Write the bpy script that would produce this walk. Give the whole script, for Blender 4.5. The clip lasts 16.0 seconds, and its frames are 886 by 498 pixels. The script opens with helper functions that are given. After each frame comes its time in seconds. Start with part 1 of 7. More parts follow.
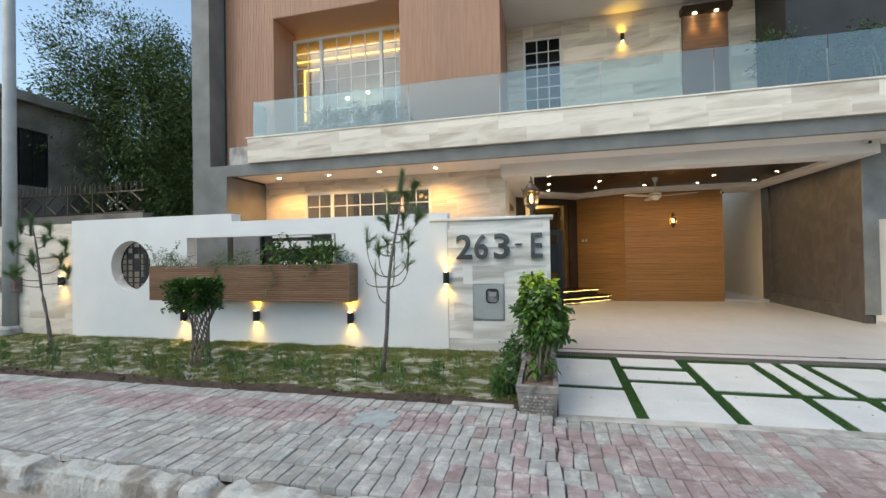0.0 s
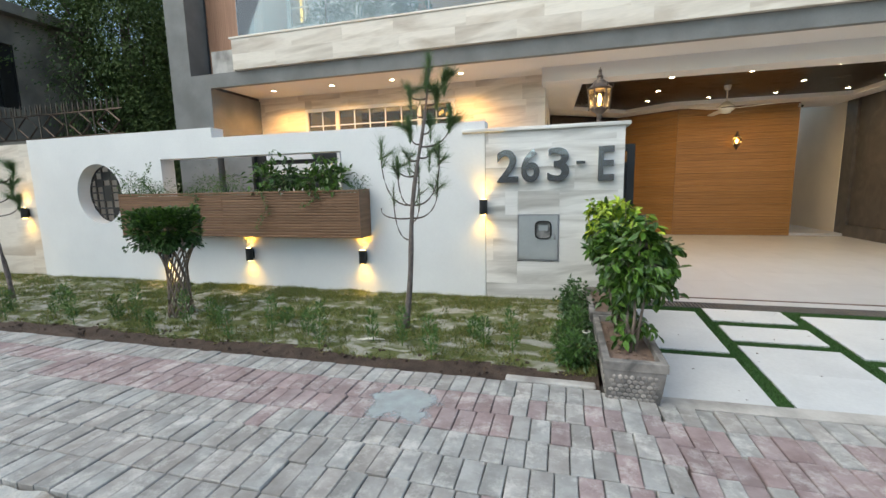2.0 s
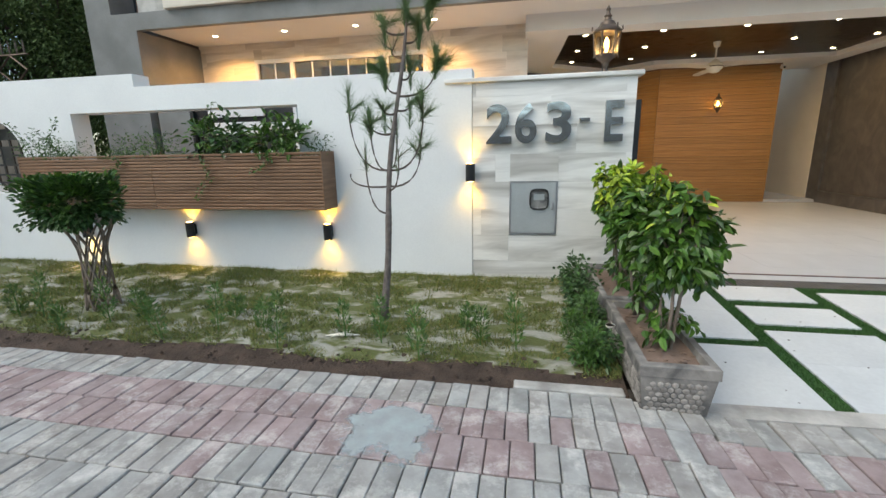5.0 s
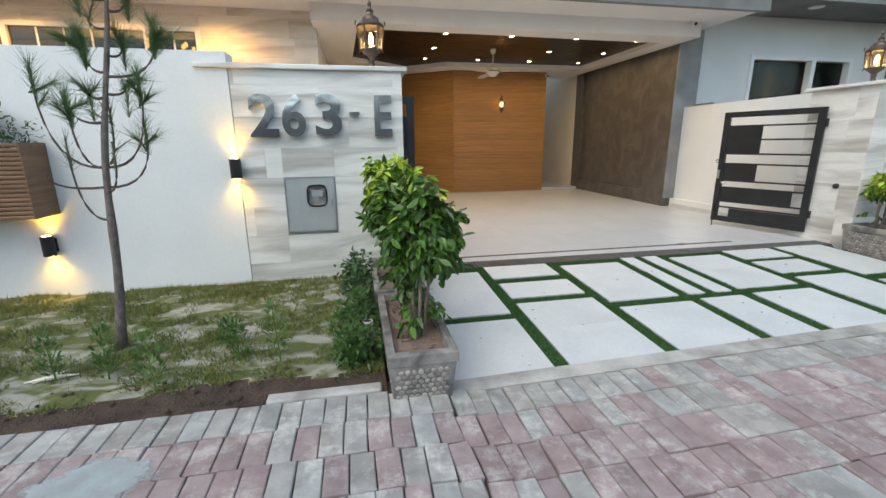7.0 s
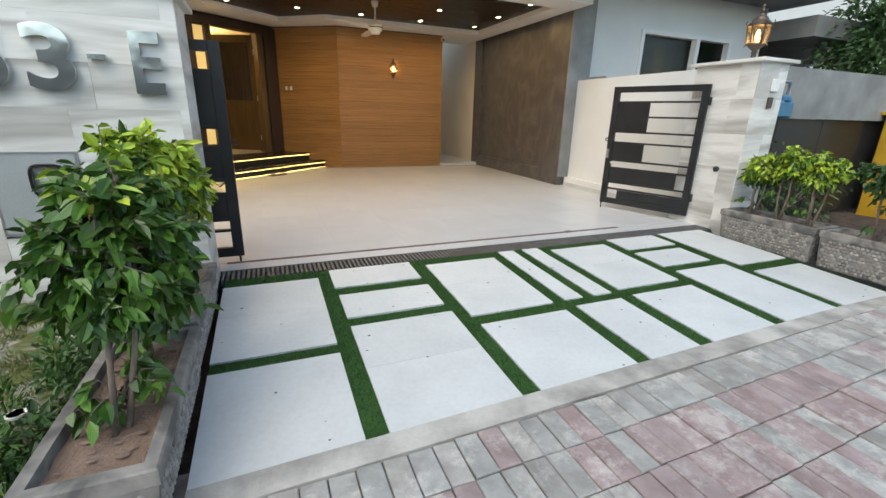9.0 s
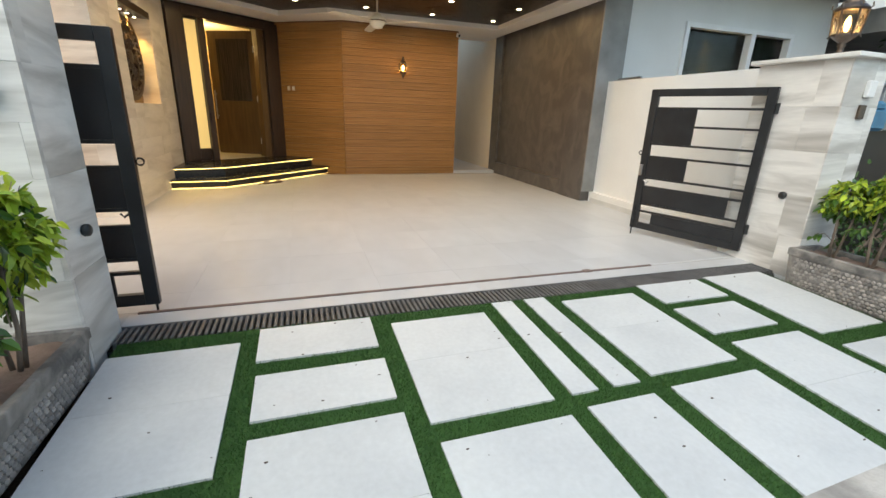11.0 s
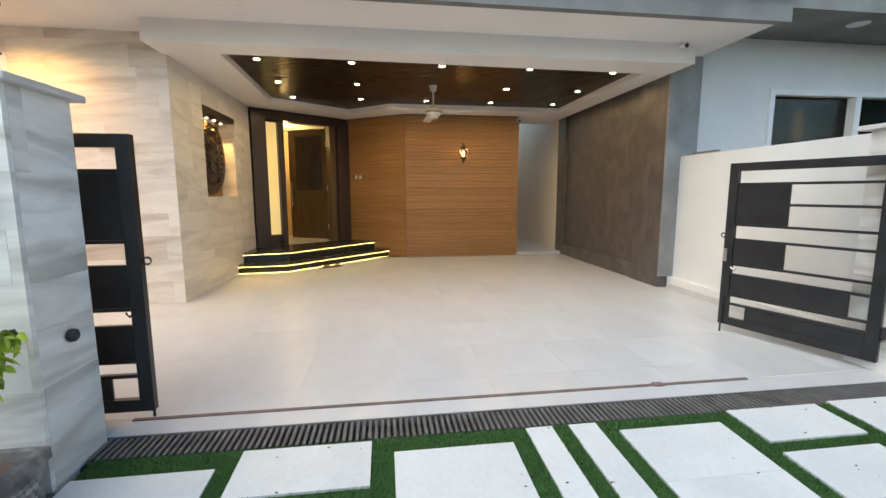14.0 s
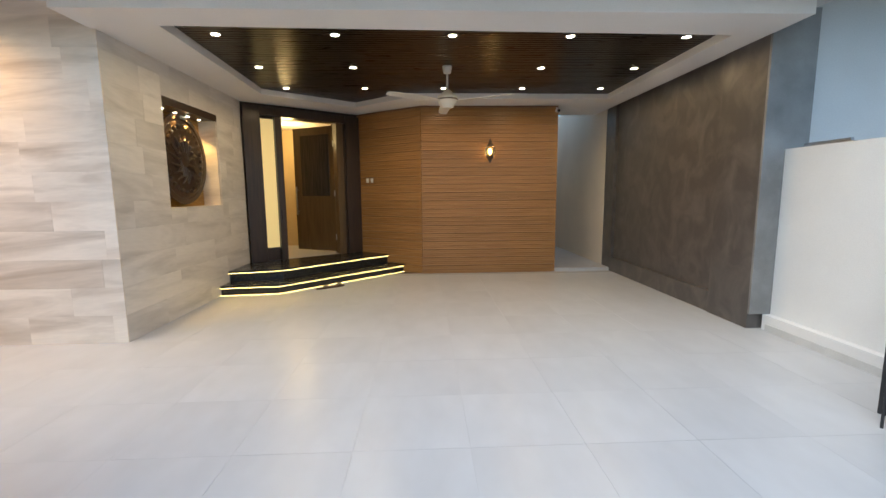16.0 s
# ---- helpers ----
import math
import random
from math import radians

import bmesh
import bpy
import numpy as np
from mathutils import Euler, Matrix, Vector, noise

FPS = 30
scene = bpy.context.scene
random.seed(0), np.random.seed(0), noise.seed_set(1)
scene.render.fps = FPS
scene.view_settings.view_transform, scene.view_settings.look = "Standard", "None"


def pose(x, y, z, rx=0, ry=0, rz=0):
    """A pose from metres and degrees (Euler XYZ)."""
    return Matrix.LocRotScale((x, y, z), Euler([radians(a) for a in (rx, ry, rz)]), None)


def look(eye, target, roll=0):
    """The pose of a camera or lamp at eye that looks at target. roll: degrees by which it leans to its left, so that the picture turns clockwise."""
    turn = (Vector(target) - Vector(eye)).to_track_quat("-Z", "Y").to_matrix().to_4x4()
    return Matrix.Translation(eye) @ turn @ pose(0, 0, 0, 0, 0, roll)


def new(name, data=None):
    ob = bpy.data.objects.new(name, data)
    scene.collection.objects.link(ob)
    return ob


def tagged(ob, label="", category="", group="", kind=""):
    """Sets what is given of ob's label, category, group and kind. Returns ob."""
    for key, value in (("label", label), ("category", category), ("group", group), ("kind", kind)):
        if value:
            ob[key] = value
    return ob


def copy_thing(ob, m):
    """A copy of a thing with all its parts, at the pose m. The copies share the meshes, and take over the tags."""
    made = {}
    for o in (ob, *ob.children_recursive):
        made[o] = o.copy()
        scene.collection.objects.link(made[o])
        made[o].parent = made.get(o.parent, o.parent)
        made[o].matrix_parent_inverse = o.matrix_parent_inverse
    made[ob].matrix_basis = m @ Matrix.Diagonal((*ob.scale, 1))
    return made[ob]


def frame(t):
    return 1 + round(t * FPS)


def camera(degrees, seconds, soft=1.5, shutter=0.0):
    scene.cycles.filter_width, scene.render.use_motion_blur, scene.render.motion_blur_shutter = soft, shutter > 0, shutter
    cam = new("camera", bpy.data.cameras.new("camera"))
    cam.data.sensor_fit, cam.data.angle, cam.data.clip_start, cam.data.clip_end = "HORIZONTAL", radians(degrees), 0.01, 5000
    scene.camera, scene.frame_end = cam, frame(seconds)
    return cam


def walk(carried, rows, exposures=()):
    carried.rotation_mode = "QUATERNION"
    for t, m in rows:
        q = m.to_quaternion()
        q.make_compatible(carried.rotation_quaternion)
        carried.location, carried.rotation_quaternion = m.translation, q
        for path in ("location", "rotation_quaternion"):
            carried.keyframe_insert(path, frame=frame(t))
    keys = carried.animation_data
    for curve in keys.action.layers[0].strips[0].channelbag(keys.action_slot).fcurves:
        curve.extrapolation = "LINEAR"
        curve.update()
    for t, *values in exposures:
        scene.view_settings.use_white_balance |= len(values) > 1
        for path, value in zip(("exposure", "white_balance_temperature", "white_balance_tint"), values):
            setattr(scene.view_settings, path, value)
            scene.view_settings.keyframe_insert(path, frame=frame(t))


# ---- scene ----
cam = camera(92.2, 16.0)
METRES, EYE, TILT, LEAN, TURN = 7.2, 1.5, 0.0, 0.0, 14.0
ROWS = [
    (0.0, 0.0, 0.0, 0.0, 0.01, 0.7, 1.0),
    (0.5, -0.0073, 0.0446, -0.0066, 1.02, -1.97, 1.03),
    (1.0, -0.0254, 0.0934, -0.0087, 1.51, -4.31, 1.06),
    (1.5, -0.0361, 0.1385, -0.0137, 1.66, -6.49, 1.14),
    (2.0, -0.0394, 0.188, -0.0152, 1.55, -8.29, 1.2),
    (2.5, -0.0466, 0.2269, -0.0178, 1.34, -9.61, 1.2),
    (3.0, -0.0587, 0.2614, -0.017, 1.07, -10.73, 1.18),
    (5.5, -0.0632, 0.286, -0.0205, -6.97, -13.01, 0.92),
    (6.0, -0.0518, 0.287, -0.0199, -12.53, -13.09, 0.91),
    (6.5, -0.0279, 0.2871, -0.0204, -18.8, -13.4, 0.79),
    (7.0, 0.0085, 0.2827, -0.0204, -25.3, -13.91, 0.46),
    (7.5, 0.0408, 0.2806, -0.0215, -31.64, -14.8, -0.18),
    (8.0, 0.0737, 0.2978, -0.0269, -35.95, -15.75, -0.98),
    (10.5, 0.2614, 0.427, -0.0108, -34.23, -18.52, -2.33),
    (11.0, 0.2803, 0.4387, -0.01, -32.01, -17.63, -1.87),
    (11.5, 0.3019, 0.4438, -0.0091, -29.55, -15.9, -1.36),
    (12.0, 0.3199, 0.4444, -0.0059, -27.37, -13.79, -0.95),
    (12.5, 0.3317, 0.4441, -0.0022, -25.41, -11.41, -0.6),
    (13.0, 0.3389, 0.4429, -0.0001, -23.96, -9.53, -0.33),
    (13.5, 0.3449, 0.4471, 0.0012, -22.82, -8.18, -0.09),
    (14.0, 0.3593, 0.4707, -0.001, -21.81, -7.56, 0.09),
    (14.5, 0.3857, 0.5171, 0.003, -20.66, -7.33, 0.15),
    (15.0, 0.4128, 0.5574, 0.0051, -19.39, -7.38, 0.2),
    (15.5, 0.4525, 0.605, 0.0124, -17.94, -7.43, 0.29),
    (16.0, 0.4791, 0.6475, 0.0117, -16.46, -7.46, 0.51),
]
walk(cam, [(t, pose(0, 0, EYE, TILT, LEAN, TURN) @ pose(METRES * x, METRES * y, METRES * z, 90 + pitch, roll, yaw)) for t, x, y, z, yaw, pitch, roll in ROWS],
     [(0.0, 0.78, 6950, 0), (3.0, 0.9, 7000, 0), (5.5, 0.88, 7000, 0), (7.0, 0.84, 6800, 0), (8.0, 0.88, 6750, 0), (10.5, 0.98, 7150, 0), (12.0, 0.97, 7100, 0), (14.5, 1.0, 6400, 0), (16.0, 0.84, 5950, 0)])

# ---- world, sun, exposure ----
world = bpy.data.worlds.new("world")
scene.world = world
world.use_nodes = True
wn = world.node_tree.nodes
sky = wn.new("ShaderNodeTexSky")
sky.sky_type, sky.sun_disc = "NISHITA", False
sky.sun_elevation, sky.sun_rotation = radians(51), radians(222)
sky.air_density, sky.dust_density = 1.0, 1.5
world.node_tree.links.new(sky.outputs[0], wn["Background"].inputs[0])
wn["Background"].inputs[1].default_value = 0.15
sun = new("sun", bpy.data.lights.new("sun", "SUN"))
sun.data.energy, sun.data.angle, sun.data.color = 0.7, radians(60), (1.0, 0.95, 0.9)
sun.matrix_world = look((-37, -41, 80), (0, 0, 0))

# ---- helpers ----
RNG = random.Random(7)
NPR = np.random.RandomState(5)


def root_of(ob):
    while ob.parent:
        ob = ob.parent
    return ob


def thing(name, at, label, category, group="", kind=""):
    """An Empty at a thing's base."""
    e = new(name)
    e.location = at
    e.empty_display_size = 0.1
    return tagged(e, label, category, group, kind)


def link(name, mesh, material, parent=None, label="", shift=True):
    """A mesh in world places as an object, shifted to its thing's base."""
    if parent and shift:
        mesh.transform(Matrix.Translation(-Vector(root_of(parent).location)))
    if material:
        mesh.materials.clear()
        mesh.materials.append(material)
    ob = new(name, mesh)
    if parent:
        ob.parent = parent
    if label:
        ob["label"] = label
    return ob


def part(name, bm, material, parent=None, label="", smooth=False, shift=True):
    me = bpy.data.meshes.new(name)
    bm.normal_update()
    bm.to_mesh(me)
    bm.free()
    if smooth:
        me.polygons.foreach_set("use_smooth", [True] * len(me.polygons))
    return link(name, me, material, parent, label, shift)


def box(bm, x0, y0, z0, x1, y1, z1, bev=0.0):
    v = [bm.verts.new(p) for p in ((x0, y0, z0), (x1, y0, z0), (x1, y1, z0), (x0, y1, z0), (x0, y0, z1), (x1, y0, z1), (x1, y1, z1), (x0, y1, z1))]
    f = [bm.faces.new([v[i] for i in q]) for q in ((3, 2, 1, 0), (4, 5, 6, 7), (0, 1, 5, 4), (1, 2, 6, 5), (2, 3, 7, 6), (3, 0, 4, 7))]
    if bev:
        es = list({e for q in f for e in q.edges})
        bmesh.ops.bevel(bm, geom=es, offset=bev, segments=1, affect="EDGES")
    return v


def B(*a, bev=0.0):
    bm = bmesh.new()
    box(bm, *a, bev=bev)
    return bm


def tube(bm, pts, radii, sides=8, caps=True):
    """A round tube along points."""
    rings = []
    n = len(pts)
    for i, p in enumerate(pts):
        p = Vector(p)
        d = (Vector(pts[min(i + 1, n - 1)]) - Vector(pts[max(i - 1, 0)])).normalized()
        a = d.orthogonal().normalized() if abs(d.z) < 0.95 else Vector((1, 0, 0)).cross(d).normalized()
        b = d.cross(a)
        r = radii[i] if isinstance(radii, (list, tuple)) else radii
        rings.append([bm.verts.new(p + r * (math.cos(2 * math.pi * k / sides) * a + math.sin(2 * math.pi * k / sides) * b)) for k in range(sides)])
    for r0, r1 in zip(rings, rings[1:]):
        for k in range(sides):
            bm.faces.new((r0[k], r0[(k + 1) % sides], r1[(k + 1) % sides], r1[k]))
    if caps:
        bm.faces.new(rings[0][::-1])
        bm.faces.new(rings[-1])


def lathe(bm, profile, centre=(0, 0, 0), sides=16):
    """A turned body from (radius, height) pairs."""
    c = Vector(centre)
    rings = [[bm.verts.new(c + Vector((r * math.cos(2 * math.pi * k / sides), r * math.sin(2 * math.pi * k / sides), z))) for k in range(sides)] for r, z in profile]
    for r0, r1 in zip(rings, rings[1:]):
        for k in range(sides):
            bm.faces.new((r0[k], r0[(k + 1) % sides], r1[(k + 1) % sides], r1[k]))
    bm.faces.new(rings[0][::-1])
    bm.faces.new(rings[-1])


def prism(bm, poly, z0, z1):
    """An upright prism over a plan polygon (counter-clockwise)."""
    lo = [bm.verts.new((x, y, z0)) for x, y in poly]
    hi = [bm.verts.new((x, y, z1)) for x, y in poly]
    bm.faces.new(lo[::-1])
    bm.faces.new(hi)
    for i in range(len(poly)):
        j = (i + 1) % len(poly)
        bm.faces.new((lo[i], lo[j], hi[j], hi[i]))


def wall_panel(bm, a, b, z0, z1, thick, holes=()):
    """A wall whose face runs from a to b in plan, its body to the left of a-b; holes are (u0, z0, u1, z1) cut right through."""
    a, b = Vector((*a, 0)), Vector((*b, 0))
    d = (b - a).normalized()
    n = Vector((-d.y, d.x, 0))
    us = sorted({0.0, (b - a).length, *[h[0] for h in holes], *[h[2] for h in holes]})
    zs = sorted({z0, z1, *[h[1] for h in holes], *[h[3] for h in holes]})
    solid = lambda i, j: 0 <= i < len(us) - 1 and 0 <= j < len(zs) - 1 and not any(h[0] - 1e-6 <= us[i] and us[i + 1] <= h[2] + 1e-6 and h[1] - 1e-6 <= zs[j] and zs[j + 1] <= h[3] + 1e-6 for h in holes)
    P = lambda i, j, k: bm.verts.new(a + d * us[i] + n * (thick * k) + Vector((0, 0, zs[j])))
    for i in range(len(us) - 1):
        for j in range(len(zs) - 1):
            if not solid(i, j):
                continue
            bm.faces.new((P(i, j, 0), P(i + 1, j, 0), P(i + 1, j + 1, 0), P(i, j + 1, 0)))
            bm.faces.new((P(i, j + 1, 1), P(i + 1, j + 1, 1), P(i + 1, j, 1), P(i, j, 1)))
            if not solid(i - 1, j):
                bm.faces.new((P(i, j, 1), P(i, j, 0), P(i, j + 1, 0), P(i, j + 1, 1)))
            if not solid(i + 1, j):
                bm.faces.new((P(i + 1, j, 0), P(i + 1, j, 1), P(i + 1, j + 1, 1), P(i + 1, j + 1, 0)))
            if not solid(i, j - 1):
                bm.faces.new((P(i, j, 1), P(i + 1, j, 1), P(i + 1, j, 0), P(i, j, 0)))
            if not solid(i, j + 1):
                bm.faces.new((P(i, j + 1, 0), P(i + 1, j + 1, 0), P(i + 1, j + 1, 1), P(i, j + 1, 1)))
    bmesh.ops.remove_doubles(bm, verts=bm.verts, dist=1e-5)


# ---- materials ----
def mat(name, c1, c2, scale=3.0, stretch=(1, 1, 1), fine=60.0, rough=0.6, rvar=0.1, bump=0.15, metal=0.0, rnd=0.0, hue=None, island=False, dist=0.0, lo=0.35, hi=0.65, spec=0.5, bdist=0.004, dust=None, skew=0.0):
    """Two colours mixed by a noise at two scales over world places; rnd shifts value from piece to piece."""
    m = bpy.data.materials.new(name)
    m.use_nodes = True
    N, L = m.node_tree.nodes, m.node_tree.links
    p = N["Principled BSDF"]
    geo = N.new("ShaderNodeNewGeometry")
    mp = N.new("ShaderNodeMapping")
    mp.inputs["Scale"].default_value = stretch
    vec = geo.outputs["Position"]
    r = None
    if rnd or hue:
        if island:
            r = geo.outputs["Random Per Island"]
        else:
            r = N.new("ShaderNodeObjectInfo").outputs["Random"]
        add = N.new("ShaderNodeVectorMath")
        add.operation = "ADD"
        mul = N.new("ShaderNodeMath")
        mul.operation, mul.inputs[1].default_value = "MULTIPLY", 53.0
        L.new(r, mul.inputs[0])
        L.new(vec, add.inputs[0])
        L.new(mul.outputs[0], add.inputs[1])
        vec = add.outputs[0]
    if skew:
        turn = N.new("ShaderNodeMapping")
        turn.inputs["Rotation"].default_value = (skew, skew, 0)
        L.new(vec, turn.inputs["Vector"])
        vec = turn.outputs[0]
    L.new(vec, mp.inputs["Vector"])
    n1 = N.new("ShaderNodeTexNoise")
    n1.inputs["Scale"].default_value, n1.inputs["Detail"].default_value, n1.inputs["Distortion"].default_value = scale, 6, dist
    L.new(mp.outputs[0], n1.inputs["Vector"])
    n2 = N.new("ShaderNodeTexNoise")
    n2.inputs["Scale"].default_value, n2.inputs["Detail"].default_value = fine, 4
    L.new(mp.outputs[0], n2.inputs["Vector"])
    ramp = N.new("ShaderNodeMapRange")
    ramp.inputs["From Min"].default_value, ramp.inputs["From Max"].default_value = lo, hi
    L.new(n1.outputs["Fac"], ramp.inputs["Value"])
    mix = N.new("ShaderNodeMix")
    mix.data_type = "RGBA"
    mix.inputs["A"].default_value, mix.inputs["B"].default_value = (*c1, 1), (*c2, 1)
    L.new(ramp.outputs[0], mix.inputs["Factor"])
    col = mix.outputs["Result"]
    if hue:
        mh = N.new("ShaderNodeMix")
        mh.data_type = "RGBA"
        mh.blend_type = "MULTIPLY"
        mh.inputs["B"].default_value = (*hue, 1)
        g = N.new("ShaderNodeMapRange")
        g.inputs["From Min"].default_value, g.inputs["From Max"].default_value = 0.15, 1.0
        m3 = N.new("ShaderNodeMath")
        m3.operation, m3.inputs[1].default_value = "MULTIPLY", 17.31
        m4 = N.new("ShaderNodeMath")
        m4.operation = "FRACT"
        L.new(r, m3.inputs[0])
        L.new(m3.outputs[0], m4.inputs[0])
        L.new(m4.outputs[0], g.inputs["Value"])
        L.new(g.outputs[0], mh.inputs["Factor"])
        L.new(col, mh.inputs["A"])
        col = mh.outputs["Result"]
    if dust:
        nd = N.new("ShaderNodeTexNoise")
        nd.inputs["Scale"].default_value, nd.inputs["Detail"].default_value, nd.inputs["Roughness"].default_value = 4.5, 10, 0.78
        L.new(geo.outputs["Position"], nd.inputs["Vector"])
        rd = N.new("ShaderNodeMapRange")
        rd.inputs["From Min"].default_value, rd.inputs["From Max"].default_value = 0.5, 0.62
        rd.inputs["To Max"].default_value = 0.62
        L.new(nd.outputs["Fac"], rd.inputs["Value"])
        md_ = N.new("ShaderNodeMix")
        md_.data_type = "RGBA"
        md_.inputs["B"].default_value = (*dust, 1)
        L.new(rd.outputs[0], md_.inputs["Factor"])
        L.new(col, md_.inputs["A"])
        col = md_.outputs["Result"]
    hs = N.new("ShaderNodeHueSaturation")
    L.new(col, hs.inputs["Color"])
    val = N.new("ShaderNodeMapRange")
    val.inputs["To Min"].default_value, val.inputs["To Max"].default_value = 0.9, 1.1
    L.new(n2.outputs["Fac"], val.inputs["Value"])
    out = val.outputs[0]
    if rnd:
        rr = N.new("ShaderNodeMapRange")
        rr.inputs["To Min"].default_value, rr.inputs["To Max"].default_value = 1 - rnd, 1 + rnd
        L.new(r, rr.inputs["Value"])
        mu = N.new("ShaderNodeMath")
        mu.operation = "MULTIPLY"
        L.new(out, mu.inputs[0])
        L.new(rr.outputs[0], mu.inputs[1])
        out = mu.outputs[0]
    L.new(out, hs.inputs["Value"])
    L.new(hs.outputs[0], p.inputs["Base Color"])
    ro = N.new("ShaderNodeMapRange")
    ro.inputs["To Min"].default_value, ro.inputs["To Max"].default_value = max(rough - rvar, 0.02), min(rough + rvar, 1)
    L.new(n1.outputs["Fac"], ro.inputs["Value"])
    L.new(ro.outputs[0], p.inputs["Roughness"])
    p.inputs["Metallic"].default_value = metal
    p.inputs["Specular IOR Level"].default_value = spec
    if bump:
        b = N.new("ShaderNodeBump")
        b.inputs["Strength"].default_value, b.inputs["Distance"].default_value = bump, bdist
        L.new(n2.outputs["Fac"], b.inputs["Height"])
        L.new(b.outputs[0], p.inputs["Normal"])
    return m


def glow(name, colour, strength):
    m = bpy.data.materials.new(name)
    m.use_nodes = True
    p = m.node_tree.nodes["Principled BSDF"]
    p.inputs["Base Color"].default_value = (*colour, 1)
    p.inputs["Emission Color"].default_value = (*colour, 1)
    p.inputs["Emission Strength"].default_value = strength
    return m


def glass(name, colour, rough=0.0, alpha=0.25, spec=0.5):
    """A thin pane: clear through, glossy on its face."""
    m = bpy.data.materials.new(name)
    m.use_nodes = True
    N, L = m.node_tree.nodes, m.node_tree.links
    N.remove(N["Principled BSDF"])
    t, g, mx, fr = N.new("ShaderNodeBsdfTransparent"), N.new("ShaderNodeBsdfGlossy"), N.new("ShaderNodeMixShader"), N.new("ShaderNodeFresnel")
    t.inputs[0].default_value = (*colour, 1)
    g.inputs["Roughness"].default_value = rough
    fr.inputs["IOR"].default_value = 1.5
    k = N.new("ShaderNodeMath")
    k.operation, k.inputs[1].default_value, k.use_clamp = "ADD", alpha, True
    L.new(fr.outputs[0], k.inputs[0])
    L.new(k.outputs[0], mx.inputs[0])
    L.new(t.outputs[0], mx.inputs[1])
    L.new(g.outputs[0], mx.inputs[2])
    L.new(mx.outputs[0], N["Material Output"].inputs[0])
    return m


STONE = mat("banded_marble", (0.77, 0.7, 0.61), (0.45, 0.37, 0.29), scale=0.85, stretch=(0.75, 0.75, 4.4), fine=9, rough=0.36, bump=0.05, rnd=0.09, dist=1.0, lo=0.44, hi=0.76, skew=0.07)
STONE_GREY = mat("grey_banded_marble", (0.78, 0.757, 0.72), (0.37, 0.345, 0.31), scale=0.9, stretch=(0.7, 0.7, 5.2), fine=9, rough=0.36, bump=0.05, rnd=0.07, dist=1.0, lo=0.43, hi=0.72, skew=0.05)
STONE_SOFT = mat("soft_grey_marble", (0.71, 0.675, 0.625), (0.45, 0.42, 0.38), scale=0.85, stretch=(0.75, 0.75, 4.2), fine=9, rough=0.36, bump=0.05, rnd=0.08, dist=1.1, lo=0.44, hi=0.8, skew=0.09)
WHITE = mat("white_paint", (0.78, 0.78, 0.77), (0.73, 0.73, 0.725), scale=1.5, fine=120, rough=0.7, bump=0.06)
CEIL = mat("ceiling_paint", (0.8, 0.78, 0.76), (0.76, 0.74, 0.72), scale=1.0, fine=90, rough=0.7, bump=0.03)
GREY = mat("grey_render", (0.21, 0.21, 0.205), (0.155, 0.155, 0.15), scale=2.0, fine=40, rough=0.6, bump=0.1)
PALEGREY = mat("pale_blue_grey_paint", (0.74, 0.74, 0.725), (0.69, 0.69, 0.675), scale=1.3, fine=70, rough=0.65, bump=0.06)
BLUEGREY = mat("blue_grey_paint", (0.29, 0.29, 0.285), (0.19, 0.19, 0.187), scale=2.2, fine=70, rough=0.65, bump=0.06)
DARKTEX = mat("dark_textured_paint", (0.085, 0.078, 0.072), (0.15, 0.132, 0.12), scale=2.4, stretch=(1, 1, 0.8), fine=22, rough=0.34, rvar=0.05, bump=0.05, dist=1.6, lo=0.4, hi=0.75)
# Near-black base colour carries the darkness of recess wall and balcony end
DARKCOL = mat("near_black_render", (0.028, 0.028, 0.031), (0.05, 0.05, 0.052), scale=1.5, fine=40, rough=0.6)
FLOOR = mat("porcelain_floor", (0.52, 0.53, 0.55), (0.48, 0.49, 0.51), scale=1.4, stretch=(1, 0.5, 1), fine=5, rough=0.3, rvar=0.02, bump=0.0, rnd=0.012, spec=0.5)
DRIVE = mat("white_drive_tile", (0.6, 0.62, 0.63), (0.535, 0.555, 0.57), scale=2.2, fine=35, rough=0.5, bump=0.05, rnd=0.02)
GROUT = mat("grout", (0.24, 0.215, 0.19), (0.14, 0.122, 0.108), scale=9, fine=90, rough=0.9)
SEAM = mat("light_grout", (0.52, 0.52, 0.525), (0.47, 0.47, 0.475), scale=9, fine=90, rough=0.9)
SKIRT = mat("pale_grey_skirting", (0.6, 0.6, 0.59), (0.54, 0.54, 0.53), scale=4, fine=60, rough=0.4, bump=0.02)
# Cream wall paint with the warmth of lamplight mixed into its colour
PASSAGE = mat("lamplit_cream_paint", (0.82, 0.72, 0.57), (0.77, 0.67, 0.53), scale=1.2, fine=90, rough=0.75, bump=0.06)
WOOD = mat("oak_cladding", (0.38, 0.2, 0.072), (0.265, 0.132, 0.045), scale=2.2, stretch=(0.7, 0.7, 16), fine=8, rough=0.32, bump=0.06, rnd=0.1, lo=0.33, hi=0.72)
WOODV = mat("brown_ribbed_cladding", (0.46, 0.255, 0.165), (0.38, 0.2, 0.125), scale=2.2, stretch=(14, 14, 0.6), fine=8, rough=0.45, bump=0.08, rnd=0.05)
SLAT = mat("brown_composite_slat", (0.22, 0.118, 0.063), (0.155, 0.08, 0.04), scale=2.5, stretch=(0.9, 0.9, 12), fine=9, rough=0.5, bump=0.1, rnd=0.14)
